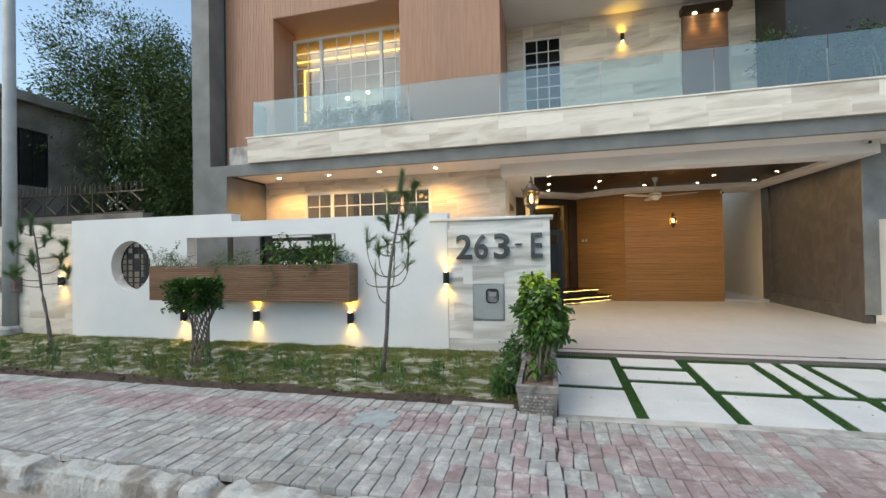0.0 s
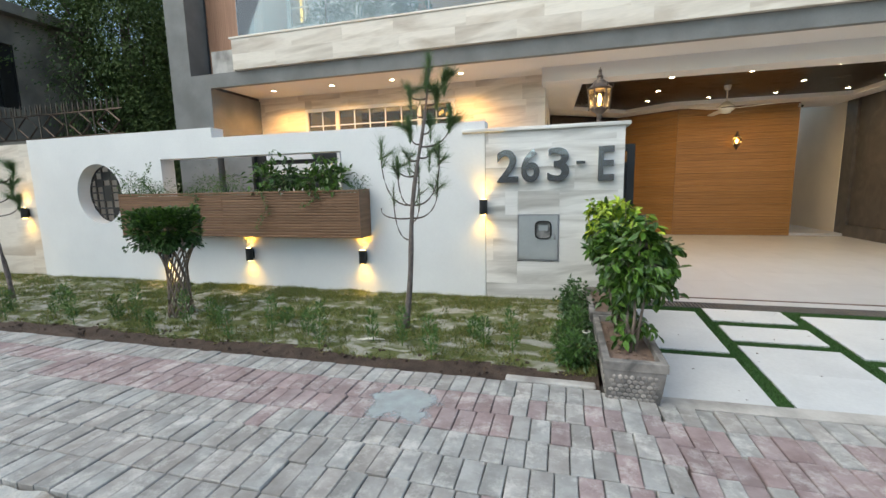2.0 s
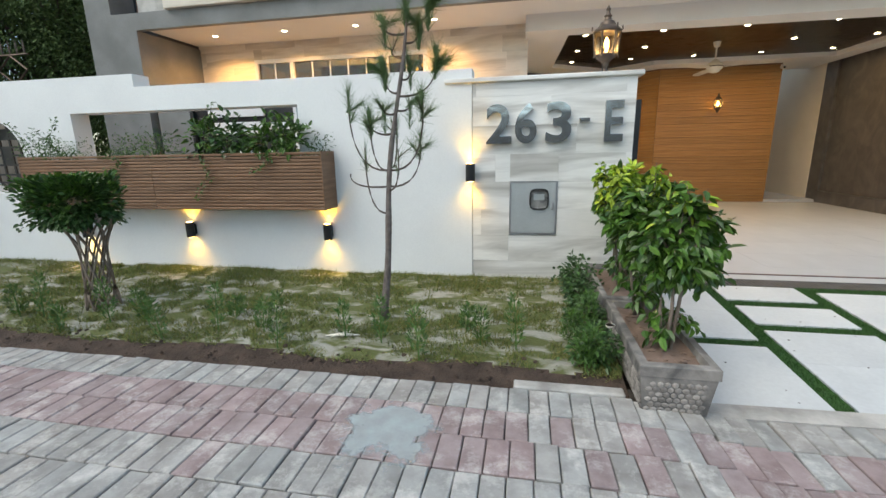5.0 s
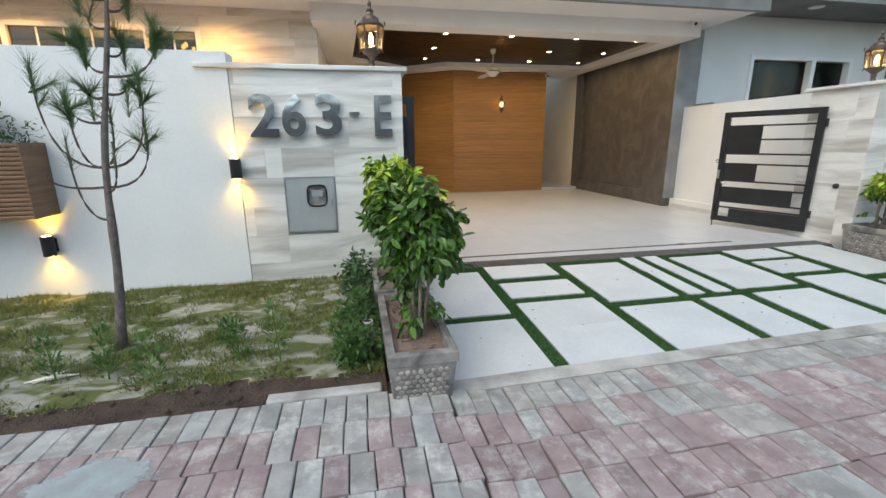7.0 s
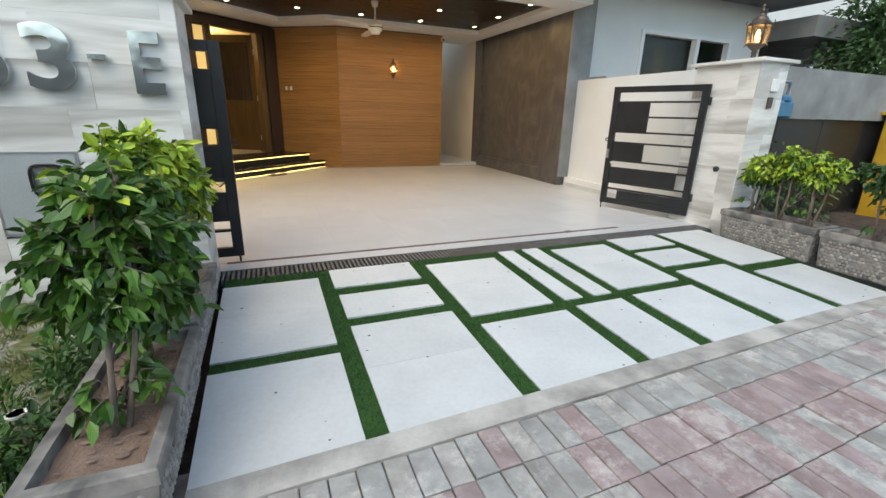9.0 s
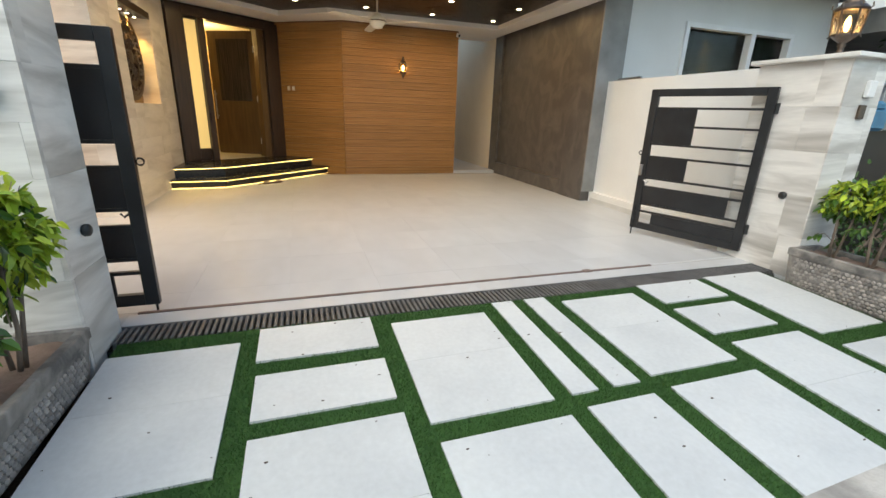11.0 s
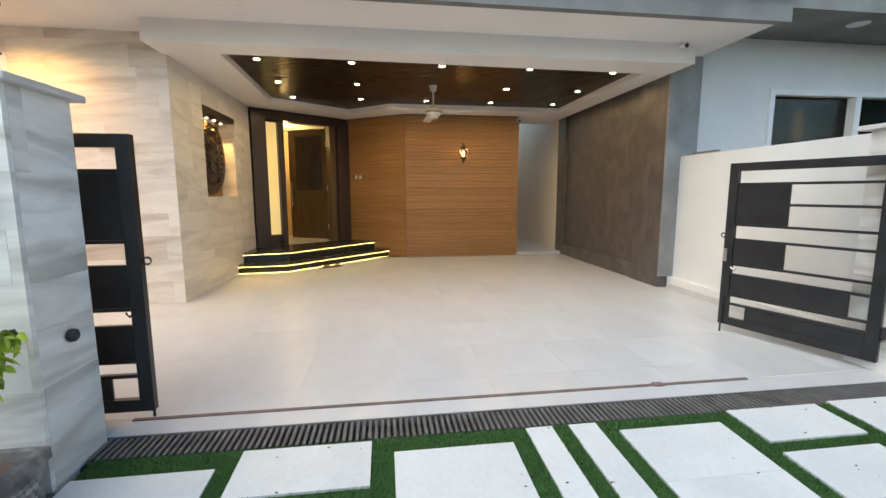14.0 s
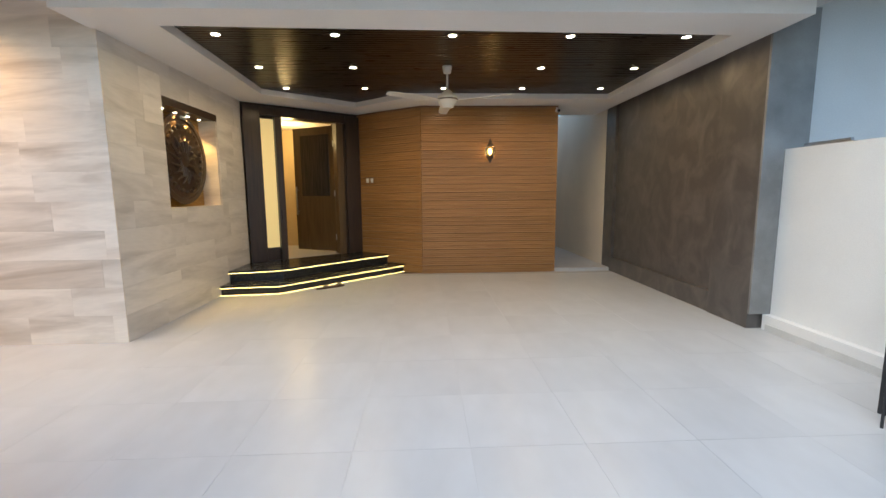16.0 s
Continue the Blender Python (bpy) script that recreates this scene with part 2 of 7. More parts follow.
DARKWOOD = mat("dark_stained_wood", (0.022, 0.013, 0.007), (0.013, 0.008, 0.0045), scale=2.5, stretch=(1, 9, 9), fine=12, rough=0.3, bump=0.05, rnd=0.1)
WENGE = mat("wenge_door_frame", (0.028, 0.017, 0.012), (0.045, 0.026, 0.016), scale=3, stretch=(8, 8, 0.7), fine=12, rough=0.32, bump=0.04)
DOORWOOD = mat("veneered_door", (0.115, 0.072, 0.03), (0.08, 0.048, 0.02), scale=2.4, stretch=(6, 6, 0.7), fine=10, rough=0.32, bump=0.04)
BLACK = mat("black_gate_paint", (0.012, 0.012, 0.013), (0.02, 0.02, 0.021), scale=5, fine=80, rough=0.35, bump=0.05)
GRANITE = mat("black_granite", (0.012, 0.012, 0.012), (0.035, 0.035, 0.035), scale=60, fine=200, rough=0.24, rvar=0.05, bump=0.0)
CHROME = mat("polished_steel", (0.7, 0.71, 0.72), (0.62, 0.63, 0.64), scale=6, fine=1.3, rough=0.12, rvar=0.04, bump=0.32, bdist=0.045, metal=1.0)
STEEL = mat("brushed_steel", (0.45, 0.45, 0.46), (0.38, 0.38, 0.39), scale=9, fine=60, rough=0.35, bump=0.03, metal=1.0)
IRON = mat("dark_grate_iron", (0.075, 0.076, 0.08), (0.12, 0.121, 0.125), scale=8, fine=80, rough=0.5, bump=0.15)
BRONZE = mat("aged_bronze", (0.09, 0.07, 0.06), (0.16, 0.12, 0.09), scale=14, fine=90, rough=0.4, bump=0.15, metal=0.8)
PVC = mat("white_window_frame", (0.78, 0.78, 0.78), (0.74, 0.74, 0.74), scale=4, fine=60, rough=0.35, bump=0.0)
METERBOX = mat("grey_meter_box", (0.38, 0.4, 0.4), (0.33, 0.35, 0.35), scale=5, fine=70, rough=0.45, bump=0.05)
CONCRETE = mat("rough_concrete", (0.52, 0.5, 0.47), (0.27, 0.255, 0.24), scale=4.5, fine=45, rough=0.9, bump=0.5, bdist=0.01)
KERB = mat("whitewashed_broken_concrete", (0.47, 0.465, 0.44), (0.24, 0.21, 0.18), scale=4.0, fine=28, rough=0.95, bump=0.9, bdist=0.02, dist=0.8, lo=0.46, hi=0.6)
DUST = mat("dusty_road", (0.34, 0.3, 0.265), (0.24, 0.21, 0.19), scale=1.6, fine=50, rough=0.95, bump=0.5, bdist=0.01)
SOIL = mat("brown_soil", (0.085, 0.057, 0.042), (0.045, 0.029, 0.021), scale=6, fine=55, rough=0.95, bump=1.0, bdist=0.02)
SOIL_DRY = mat("dry_planter_soil", (0.25, 0.17, 0.13), (0.17, 0.115, 0.085), scale=7, fine=70, rough=0.95, bump=0.8, bdist=0.01)
LAWN = mat("patchy_lawn_ground", (0.1, 0.112, 0.034), (0.33, 0.32, 0.275), scale=5.4, stretch=(0.8, 1.3, 1), fine=30, rough=0.95, bump=0.7, bdist=0.015, dist=0.8, lo=0.44, hi=0.6)
GRASS = mat("lawn_blade", (0.085, 0.15, 0.026), (0.23, 0.2, 0.065), scale=2.0, fine=30, rough=0.8, bump=0.0, rnd=0.5, island=True)
TURF = mat("artificial_turf", (0.022, 0.075, 0.012), (0.035, 0.1, 0.018), scale=9, fine=120, rough=0.8, bump=0.6, bdist=0.01)
TURFBLADE = mat("turf_blade", (0.02, 0.07, 0.01), (0.036, 0.1, 0.016), scale=9, fine=120, rough=0.7, bump=0.0, rnd=0.3, island=True)
PAVER = mat("grey_paver", (0.375, 0.375, 0.365), (0.265, 0.262, 0.252), scale=8, fine=60, rough=0.85, bump=0.45, rnd=0.12, lo=0.36, hi=0.64, hue=(0.99, 0.93, 0.9), dust=(0.6, 0.58, 0.55))
PAVER_PINK = mat("pink_paver", (0.355, 0.288, 0.287), (0.255, 0.197, 0.196), scale=8, fine=60, rough=0.85, bump=0.45, rnd=0.12, lo=0.36, hi=0.64, hue=(0.98, 0.92, 0.91), dust=(0.58, 0.54, 0.52))
PAVER_J = mat("grey_paver_rest", (0.375, 0.375, 0.365), (0.265, 0.262, 0.252), scale=8, fine=60, rough=0.85, bump=0.45, rnd=0.12, lo=0.36, hi=0.64, hue=(0.99, 0.93, 0.9), dust=(0.6, 0.58, 0.55), island=True)
PAVER_PINK_J = mat("pink_paver_rest", (0.355, 0.288, 0.287), (0.255, 0.197, 0.196), scale=8, fine=60, rough=0.85, bump=0.45, rnd=0.12, lo=0.36, hi=0.64, hue=(0.98, 0.92, 0.91), dust=(0.58, 0.54, 0.52), island=True)
BARK = mat("bark", (0.13, 0.1, 0.085), (0.075, 0.057, 0.047), scale=9, stretch=(3, 3, 1), fine=60, rough=0.9, bump=0.8, bdist=0.01)
PINEBARK = mat("pine_bark", (0.2, 0.165, 0.15), (0.11, 0.088, 0.078), scale=14, stretch=(2, 2, 1.2), fine=50, rough=0.9, bump=0.9, bdist=0.012)
BARKLIGHT = mat("light_bark", (0.24, 0.19, 0.15), (0.15, 0.115, 0.09), scale=9, stretch=(3, 3, 1), fine=60, rough=0.9, bump=0.6)
LEAF = mat("ficus_leaf", (0.034, 0.088, 0.012), (0.085, 0.165, 0.023), scale=3.0, fine=30, rough=0.33, bump=0.0, rnd=0.4, island=True)
SPROUT = mat("seedling_leaf", (0.05, 0.125, 0.022), (0.1, 0.19, 0.038), scale=3.0, fine=30, rough=0.5, bump=0.0, rnd=0.3, island=True)
LEAFYELLOW = mat("young_ficus_leaf", (0.22, 0.36, 0.03), (0.48, 0.54, 0.055), scale=3.0, fine=30, rough=0.4, bump=0.0, rnd=0.3, island=True)
LEAFDARK = mat("dark_leaf", (0.03, 0.075, 0.018), (0.06, 0.12, 0.03), scale=3.0, fine=30, rough=0.45, bump=0.0, rnd=0.35, island=True)
LEAFTREE = mat("tree_leaf", (0.05, 0.09, 0.022), (0.115, 0.165, 0.05), scale=0.7, fine=12, rough=0.75, bump=0.0, rnd=0.45, island=True)
NEEDLE = mat("pine_needle", (0.07, 0.135, 0.045), (0.125, 0.19, 0.07), scale=3.0, fine=30, rough=0.5, bump=0.0, rnd=0.35, island=True)
POLE = mat("galvanised_pole", (0.42, 0.43, 0.43), (0.36, 0.37, 0.37), scale=4, fine=40, rough=0.5, bump=0.05)
OLDWALL = mat("stained_old_render", (0.29, 0.26, 0.22), (0.16, 0.14, 0.12), scale=1.3, fine=25, rough=0.9, bump=0.3)
PLANTER = mat("weathered_dark_planter", (0.3, 0.275, 0.25), (0.11, 0.103, 0.098), scale=6, fine=60, rough=0.8, bump=0.5, dist=0.6, lo=0.38, hi=0.62)
PEBBLE = mat("planter_pebble", (0.36, 0.325, 0.295), (0.19, 0.173, 0.16), scale=9, fine=60, rough=0.55, bump=0.2, rnd=0.3, island=True)
BRASSPLATE = mat("gilded_niche_back", (0.5, 0.3, 0.08), (0.36, 0.2, 0.05), scale=5, stretch=(1, 1, 8), fine=20, rough=0.35, bump=0.1, metal=0.6)
CARVED = mat("carved_dark_bronze", (0.03, 0.019, 0.014), (0.055, 0.034, 0.02), scale=20, fine=90, rough=0.4, bump=0.3)
LEATHER = mat("brown_leather", (0.1, 0.055, 0.035), (0.07, 0.038, 0.024), scale=9, fine=70, rough=0.5)
RUST = mat("rusty_rail", (0.2, 0.14, 0.12), (0.12, 0.085, 0.075), scale=12, fine=60, rough=0.7, bump=0.3)
FAN = mat("cream_enamel", (0.7, 0.66, 0.58), (0.66, 0.62, 0.54), scale=4, fine=60, rough=0.35, bump=0.0)
BLUEPAINT = mat("blue_meter_paint", (0.06, 0.2, 0.33), (0.05, 0.16, 0.27), scale=8, fine=60, rough=0.45)
YELLOW = mat("yellow_sheet_metal", (0.62, 0.36, 0.03), (0.52, 0.29, 0.02), scale=3, fine=40, rough=0.5)
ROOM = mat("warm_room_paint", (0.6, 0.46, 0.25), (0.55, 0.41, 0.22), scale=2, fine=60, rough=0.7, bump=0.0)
FROST = glow("lit_frosted_glass", (0.8, 0.58, 0.24), 0.32)
# Emission for the strip that imitates a gold reflection in a pane
REFLECTION = glow("window_reflection_glow", (0.9, 0.6, 0.22), 2.2)
BULB = glow("downlight_bulb", (1.0, 0.82, 0.55), 18.0)
WARMBULB = glow("warm_bulb", (1.0, 0.6, 0.2), 14.0)
LED = glow("warm_led_strip", (1.0, 0.6, 0.17), 2.2)
STEPLED = glow("step_led_strip", (1.0, 0.68, 0.22), 7.0)
CLEAR = glass("balustrade_glass", (0.8, 0.88, 0.85), alpha=0.09)
FRONTPANE = glass("front_window_glass", (0.6, 0.57, 0.5), alpha=0.0)
PANE = glass("window_glass", (0.84, 0.86, 0.85), alpha=0.07)
TINT = glass("tinted_glass", (0.35, 0.37, 0.38), alpha=-0.02)
SMOKED = glass("lightly_smoked_glass", (0.72, 0.74, 0.74), alpha=-0.01)
LANTERNGLASS = glass("lantern_glass", (0.95, 0.85, 0.7), rough=0.25, alpha=0.0)


def spot(name, at, to, watts, colour=(1.0, 0.66, 0.32), size=110, blend=0.6, radius=0.03):
    l = bpy.data.lights.new(name, "SPOT")
    l.energy, l.color, l.spot_size, l.spot_blend, l.shadow_soft_size = watts, colour, radians(size), blend, radius
    ob = new(name, l)
    ob.matrix_world = look(at, to)
    return ob


def point(name, at, watts, colour=(1.0, 0.66, 0.32), radius=0.04):
    l = bpy.data.lights.new(name, "POINT")
    l.energy, l.color, l.shadow_soft_size = watts, colour, radius
    ob = new(name, l)
    ob.location = at
    return ob


def structure(name, bm, material, label, category, smooth=False):
    return tagged(part(name, bm, material, None, "", smooth), label, category, "", "structure")


FZ = 0.03          # porch and drive level
WY = 6.12          # face of the boundary wall
HY = 9.9           # face of the house
# ---- ground ----
bm = bmesh.new()
box(bm, -400, -400, -0.9, 400, 400, -0.22)
structure("ground", bm, DUST, "dusty pale bare ground and road", "ground")
structure("pavement_bed", B(-40, 2.5, -0.5, 40, 4.4, -0.085), GROUT, "sandy bed under the pavers", "pavement")
structure("house_plot", B(-40, 4.16, -0.5, 40, 30, -0.16), SOIL, "packed earth of the plot", "ground")
structure("porch_floor_bed", B(-8.0, 6.58, -0.05, 6.15, 13.6, 0.0275), SEAM, "pale grout bed of the porch floor", "floor")
structure("drive_bed", B(0.06, 4.3, -0.3, 5.72, 6.33, -0.13), GROUT, "drive bed under tiles and turf", "road")

# ---- boundary wall ----
bm = bmesh.new()
wall_panel(bm, (-8.75, WY), (-1.46, WY), -0.1, 2.115, 0.22, [(2.63, 1.30, 5.48, 1.86), (0.92, 0.93, 1.86, 1.85)])
box(bm, -8.75, WY + 0.001, 2.115, -5.2, WY + 0.22, 2.25)
bw = structure("boundary_wall", bm, WHITE, "white painted boundary wall with a long planter opening", "boundary wall")
bm = bmesh.new()
box(bm, -1.46, WY + 0.035, -0.1, 0.0, WY + 0.44, 1.985)
gp = structure("gate_pillar", bm, WHITE, "wide gate pillar clad in grey banded marble", "gate pillar")
part("coping", B(-1.72, WY - 0.03, 1.985, 0.06, WY + 0.5, 2.025, bev=0.006), STONE_GREY, gp)
le = structure("boundary_wall_end", B(-10.8, WY + 0.035, -0.1, -8.75, WY + 0.25, 2.2), WHITE, "end of the boundary wall clad in banded marble", "boundary wall")

# right side: pillar, side wall
gr = structure("gate_pillar_2", B(5.68, 6.2, -0.1, 6.15, 7.0, 1.99), WHITE, "gate pillar clad in banded marble", "gate pillar")
part("coping", B(5.6, 6.12, 1.99, 6.22, 7.06, 2.03, bev=0.006), STONE_GREY, gr)
sw = structure("side_boundary_wall", B(6.09, 7.0, -0.1, 6.3, 9.865, 2.02), WHITE, "white painted side boundary wall", "boundary wall")
structure("side_wall_plinth", B(6.0, 7.0, FZ, 6.088, 9.865, 0.2), WHITE, "white painted plinth along the side wall", "plinth")
structure("baseboard", B(5.985, 7.0, FZ, 5.998, 9.8, 0.105), SKIRT, "pale grey tiled skirting along the side wall", "skirting")

# ---- house, ground floor ----
bm = bmesh.new()
wall_panel(bm, (-7.34, HY), (-0.97, HY), 0.0, 3.45, 0.25, [(1.19, 2.0, 4.62, 3.15)])
hf = structure("wall_front", bm, STONE, "house front clad in warm-lit banded marble", "wall")
bm = bmesh.new()
wall_panel(bm, (-0.97, HY + 0.25), (-0.97, 13.2), 0.0, 3.45, 0.25, [(0.72, 1.43, 2.11, 2.8)])
hs_wall = structure("wall_porch_west", bm, STONE, "porch side wall clad in banded marble with a niche", "wall")
A0, A1, A2, A3 = (-0.98, 13.17), (0.84, 14.52), (2.17, 13.57), (4.76, 13.57)
bm = bmesh.new()
wall_panel(bm, A1, A2, 0.0, 3.4, 0.2)
wall_panel(bm, A2, A3, 0.0, 3.4, 0.2)
wood_wall = structure("wall_porch_back", bm, SLAT, "porch back wall behind fluted oak cladding", "wall")
bm = bmesh.new()
wall_panel(bm, A0, A1, 0.0, 3.4, 0.2, [(0.06, 0.0, 2.22, 3.14)])
structure("wall_entrance", bm, WENGE, "dark wall around the entrance door", "wall")
# passage beside the porch
structure("wall_passage_west", B(4.66, 14.71, 0.0, 4.76, 18.0, 3.6), PASSAGE, "cream passage wall", "wall")
structure("wall_passage_end", B(4.66, 18.0, 0.0, 6.1, 18.2, 3.6), PASSAGE, "cream end wall of the passage", "wall")
structure("wall_passage_east", B(5.86, 14.71, 0.0, 6.1, 18.0, 3.6), PASSAGE, "cream passage wall", "wall")
structure("wall_passage_near", B(4.66, 13.78, 0.0, 4.76, 14.71, 3.48), PASSAGE, "cream passage wall", "wall")
structure("wall_passage_near_2", B(5.86, 13.95, 0.0, 6.1, 14.71, 3.48), PASSAGE, "cream passage wall", "wall")
structure("passage_floor", B(4.76, 13.6, -0.05, 5.88, 18.0, 0.09), FLOOR, "pale tiled passage floor, one low step up", "floor")
we = structure("wall_porch_east", B(5.93, 9.9, 0.0, 6.148, 13.95, 3.45), DARKTEX, "dark mottled porch side wall with a raised pilaster", "wall")
part("pilaster", B(5.85, 9.9, FZ - 0.02, 5.93, 10.58, 3.45), DARKTEX, we)
part("pilaster", B(5.87, 13.55, FZ - 0.02, 5.93, 13.95, 3.3), DARKTEX, we)
part("plinth", B(5.87, 10.58, FZ - 0.02, 5.93, 13.55, 0.3), DARKTEX, we)
structure("wall_corner", B(5.85, 9.87, 0.2, 6.35, 9.899, 3.45), BLUEGREY, "blue-grey painted end of the porch wall", "wall")

# porch ceiling: white border round a dark wooden panel
PANEL = [(-0.3, 9.8), (5.47, 9.95), (5.47, 13.0), (1.86, 12.97), (0.95, 13.72), (-0.4, 12.65)]
RIM = [(-1.0, 9.4), (5.86, 9.4), (5.86, 14.6), (2.4, 14.6), (0.9, 14.7), (-1.0, 13.3)]
bm = bmesh.new()
n = len(PANEL)
for z, flip in ((3.2, True), (3.48, False)):
    a = [bm.verts.new((*p, z)) for p in PANEL]
    b = [bm.verts.new((*p, z)) for p in RIM]
    for i in range(n):
        q = (a[i], a[(i + 1) % n], b[(i + 1) % n], b[i])
        bm.faces.new(q if flip else q[::-1])
    if flip:
        low_a, low_b = a, b
    else:
        for i in range(n):
            j = (i + 1) % n
            bm.faces.new((low_a[j], low_a[i], a[i], a[j]))
            bm.faces.new((low_b[i], low_b[j], b[j], b[i]))
structure("ceiling_porch", bm, CEIL, "white plaster border of the porch ceiling", "ceiling")
bm = bmesh.new()
prism(bm, PANEL, 3.3, 3.36)
y = 9.86
while y < 13.7:
    xs = []
    for i in range(n):
        p, q = PANEL[i], PANEL[(i + 1) % n]
        if (p[1] - y) * (q[1] - y) < 0:
            xs.append(p[0] + (y - p[1]) / (q[1] - p[1]) * (q[0] - p[0]))
    if len(xs) >= 2:
        box(bm, min(xs) + 0.01, y, 3.288, max(xs) - 0.01, y + 0.05, 3.301)
    y += 0.068
structure("ceiling_panel", bm, DARKWOOD, "dark wooden slatted ceiling panel", "ceiling")

# slab, fascia and soffit over the front
SY = 8.45
structure("ceiling_soffit", B(-7.3, SY + 0.05, 3.45, 6.3, HY + 0.24, 3.49), CEIL, "cream painted soffit under the balcony", "ceiling")
bm = bmesh.new()
prism(bm, [(-7.3, SY + 0.1), (6.3, SY + 0.1), (6.3, 14.7), (4.66, 14.7), (4.66, 16.0), (-7.3, 16.0)], 3.49, 4.1)
structure("floor_slab", bm, CONCRETE, "concrete floor slab above the porch", "slab")
structure("trim_band", B(-7.76, SY, 3.4, 6.3, SY + 0.1, 3.66), GREY, "grey band under the balcony edge", "trim")
bf = structure("balcony_fascia", B(-6.66, SY - 0.07, 3.66, 6.3, SY + 0.1, 4.22), STONE, "balcony edge clad in banded marble", "trim")
part("coping", B(-6.7, SY - 0.1, 4.22, 6.34, SY + 0.14, 4.25), STONE, bf)
bm = bmesh.new()
box(bm, -7.76, SY, 0.0, -7.3, HY, 3.4)
structure("frame_column", bm, GREY, "grey rendered fin framing the house front", "column")
bm = bmesh.new()
box(bm, -8.3, 8.5, 0.0, -7.8, 9.6, 9.5)
structure("tall_column", bm, GREY, "tall grey rendered column", "column")
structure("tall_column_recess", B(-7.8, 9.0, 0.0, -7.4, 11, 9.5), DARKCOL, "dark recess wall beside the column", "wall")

# ---- house, upper floor ----
UY = 9.0
bm = bmesh.new()
wall_panel(bm, (-7.76, UY), (-0.92, UY), 3.66, 9.0, 0.2, [(1.37, 4.3, 4.6, 7.28)])
up_wall = structure("wall_upper_bay", bm, WOODV, "upper bay in brown vertical ribbed cladding", "wall")
bm = bmesh.new()
box(bm, -6.39 - 0.15, UY + 0.2, 4.1, -6.39, 10.0, 7.28)
box(bm, -3.16, UY + 0.2, 4.1, -3.01, 10.0, 7.28)
box(bm, -6.54, UY + 0.2, 7.28, -3.01, 10.0, 7.43)
structure("window_reveal", bm, WOODV, "brown lining of the deep window recess", "trim")
structure("wall_upper_bay_side", B(-1.12, UY + 0.2, 4.1, -0.92, 10.6, 9.0), WOODV, "brown side of the upper bay", "wall")
bm = bmesh.new()
wall_panel(bm, (-0.92, 10.5), (4.4, 10.5), 4.1, 7.0, 0.25, [(0.4, 4.3, 1.3, 6.68), (3.88, 4.1, 4.8, 6.8)])
ub = structure("wall_upper_back", bm, STONE, "upper wall behind the balcony in banded marble", "wall")
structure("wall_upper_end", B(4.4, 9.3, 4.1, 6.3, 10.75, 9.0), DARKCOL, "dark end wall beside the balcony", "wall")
structure("ceiling_upper", B(-0.92, 8.6, 7.0, 4.4, 10.5, 7.2), CEIL, "white soffit over the balcony", "ceiling")
structure("house_top", B(-7.4, 10.8, 4.1, 4.66, 16.0, 9.0), WHITE, "upper storey body of the house", "wall")
structure("house_body", B(-7.34, 16.02, 0.0, 4.66, 16.2, 3.45), WHITE, "back wall of the house", "wall")

# ---- cladding, tiles and other pieces of the setting: makers ----
def cut_rects(rects, hole):
    out = []
    for u0, v0, u1, v1 in rects:
        a0, b0, a1, b1 = hole
        if u1 <= a0 or u0 >= a1 or v1 <= b0 or v0 >= b1:
            out.append((u0, v0, u1, v1))
            continue
        if u0 < a0:
            out.append((u0, v0, a0, v1))
        if u1 > a1:
            out.append((a1, v0, u1, v1))
        m0, m1 = max(u0, a0), min(u1, a1)
        if v0 < b0:
            out.append((m0, v0, m1, b0))
        if v1 > b1:
            out.append((m0, b1, m1, v1))
    return [r for r in out if r[2] - r[0] > 0.02 and r[3] - r[1] > 0.02]


def clad(parent, a, b, z0, z1, course, material, lo=0.85, hi=1.45, holes=(), thick=0.012, gap=0.0005, seed=1):
    """Stone slabs in courses on the face that runs from a to b."""
    rng = random.Random(seed)
    a, b = Vector((*a, 0)), Vector((*b, 0))
    d, length = (b - a).normalized(), (b - a).length
    n = Vector((d.y, -d.x, 0))
    rects, z = [], z0
    while z < z1 - 0.02:
        zt = min(z + course, z1)
        u = -rng.uniform(0, lo)
        while u < length:
            w = rng.uniform(lo, hi)
            rects.append((max(u, 0), z, min(u + w, length), zt))
            u += w
        z = zt
    for h in holes:
        rects = cut_rects(rects, h)
    for u0, v0, u1, v1 in rects:
        if u1 - u0 < 0.02:
            continue
        bm = bmesh.new()
        t = thick + rng.uniform(-0.0015, 0.0015)
        box(bm, u0 + gap, -t, v0 + gap, u1 - gap, 0, v1 - gap)
        bm.transform(Matrix((( d.x, -n.x, 0, a.x), (d.y, -n.y, 0, a.y), (0, 0, 1, 0), (0, 0, 0, 1))))
        part("slab", bm, material, parent)


def extrude_profile(profile, length):
    """A strip along x whose section is (y, z) points."""
    bm = bmesh.new()
    e0 = [bm.verts.new((0, y, z)) for y, z in profile]
    e1 = [bm.verts.new((length, y, z)) for y, z in profile]
    for i in range(len(profile) - 1):
        bm.faces.new((e0[i], e1[i], e1[i + 1], e0[i + 1]))
    bm.faces.new(e0)
    bm.faces.new(e1[::-1])
    return bm


# ---- foliage makers ----
def unit(v):
    return v / np.maximum(np.linalg.norm(v, axis=1, keepdims=True), 1e-9)


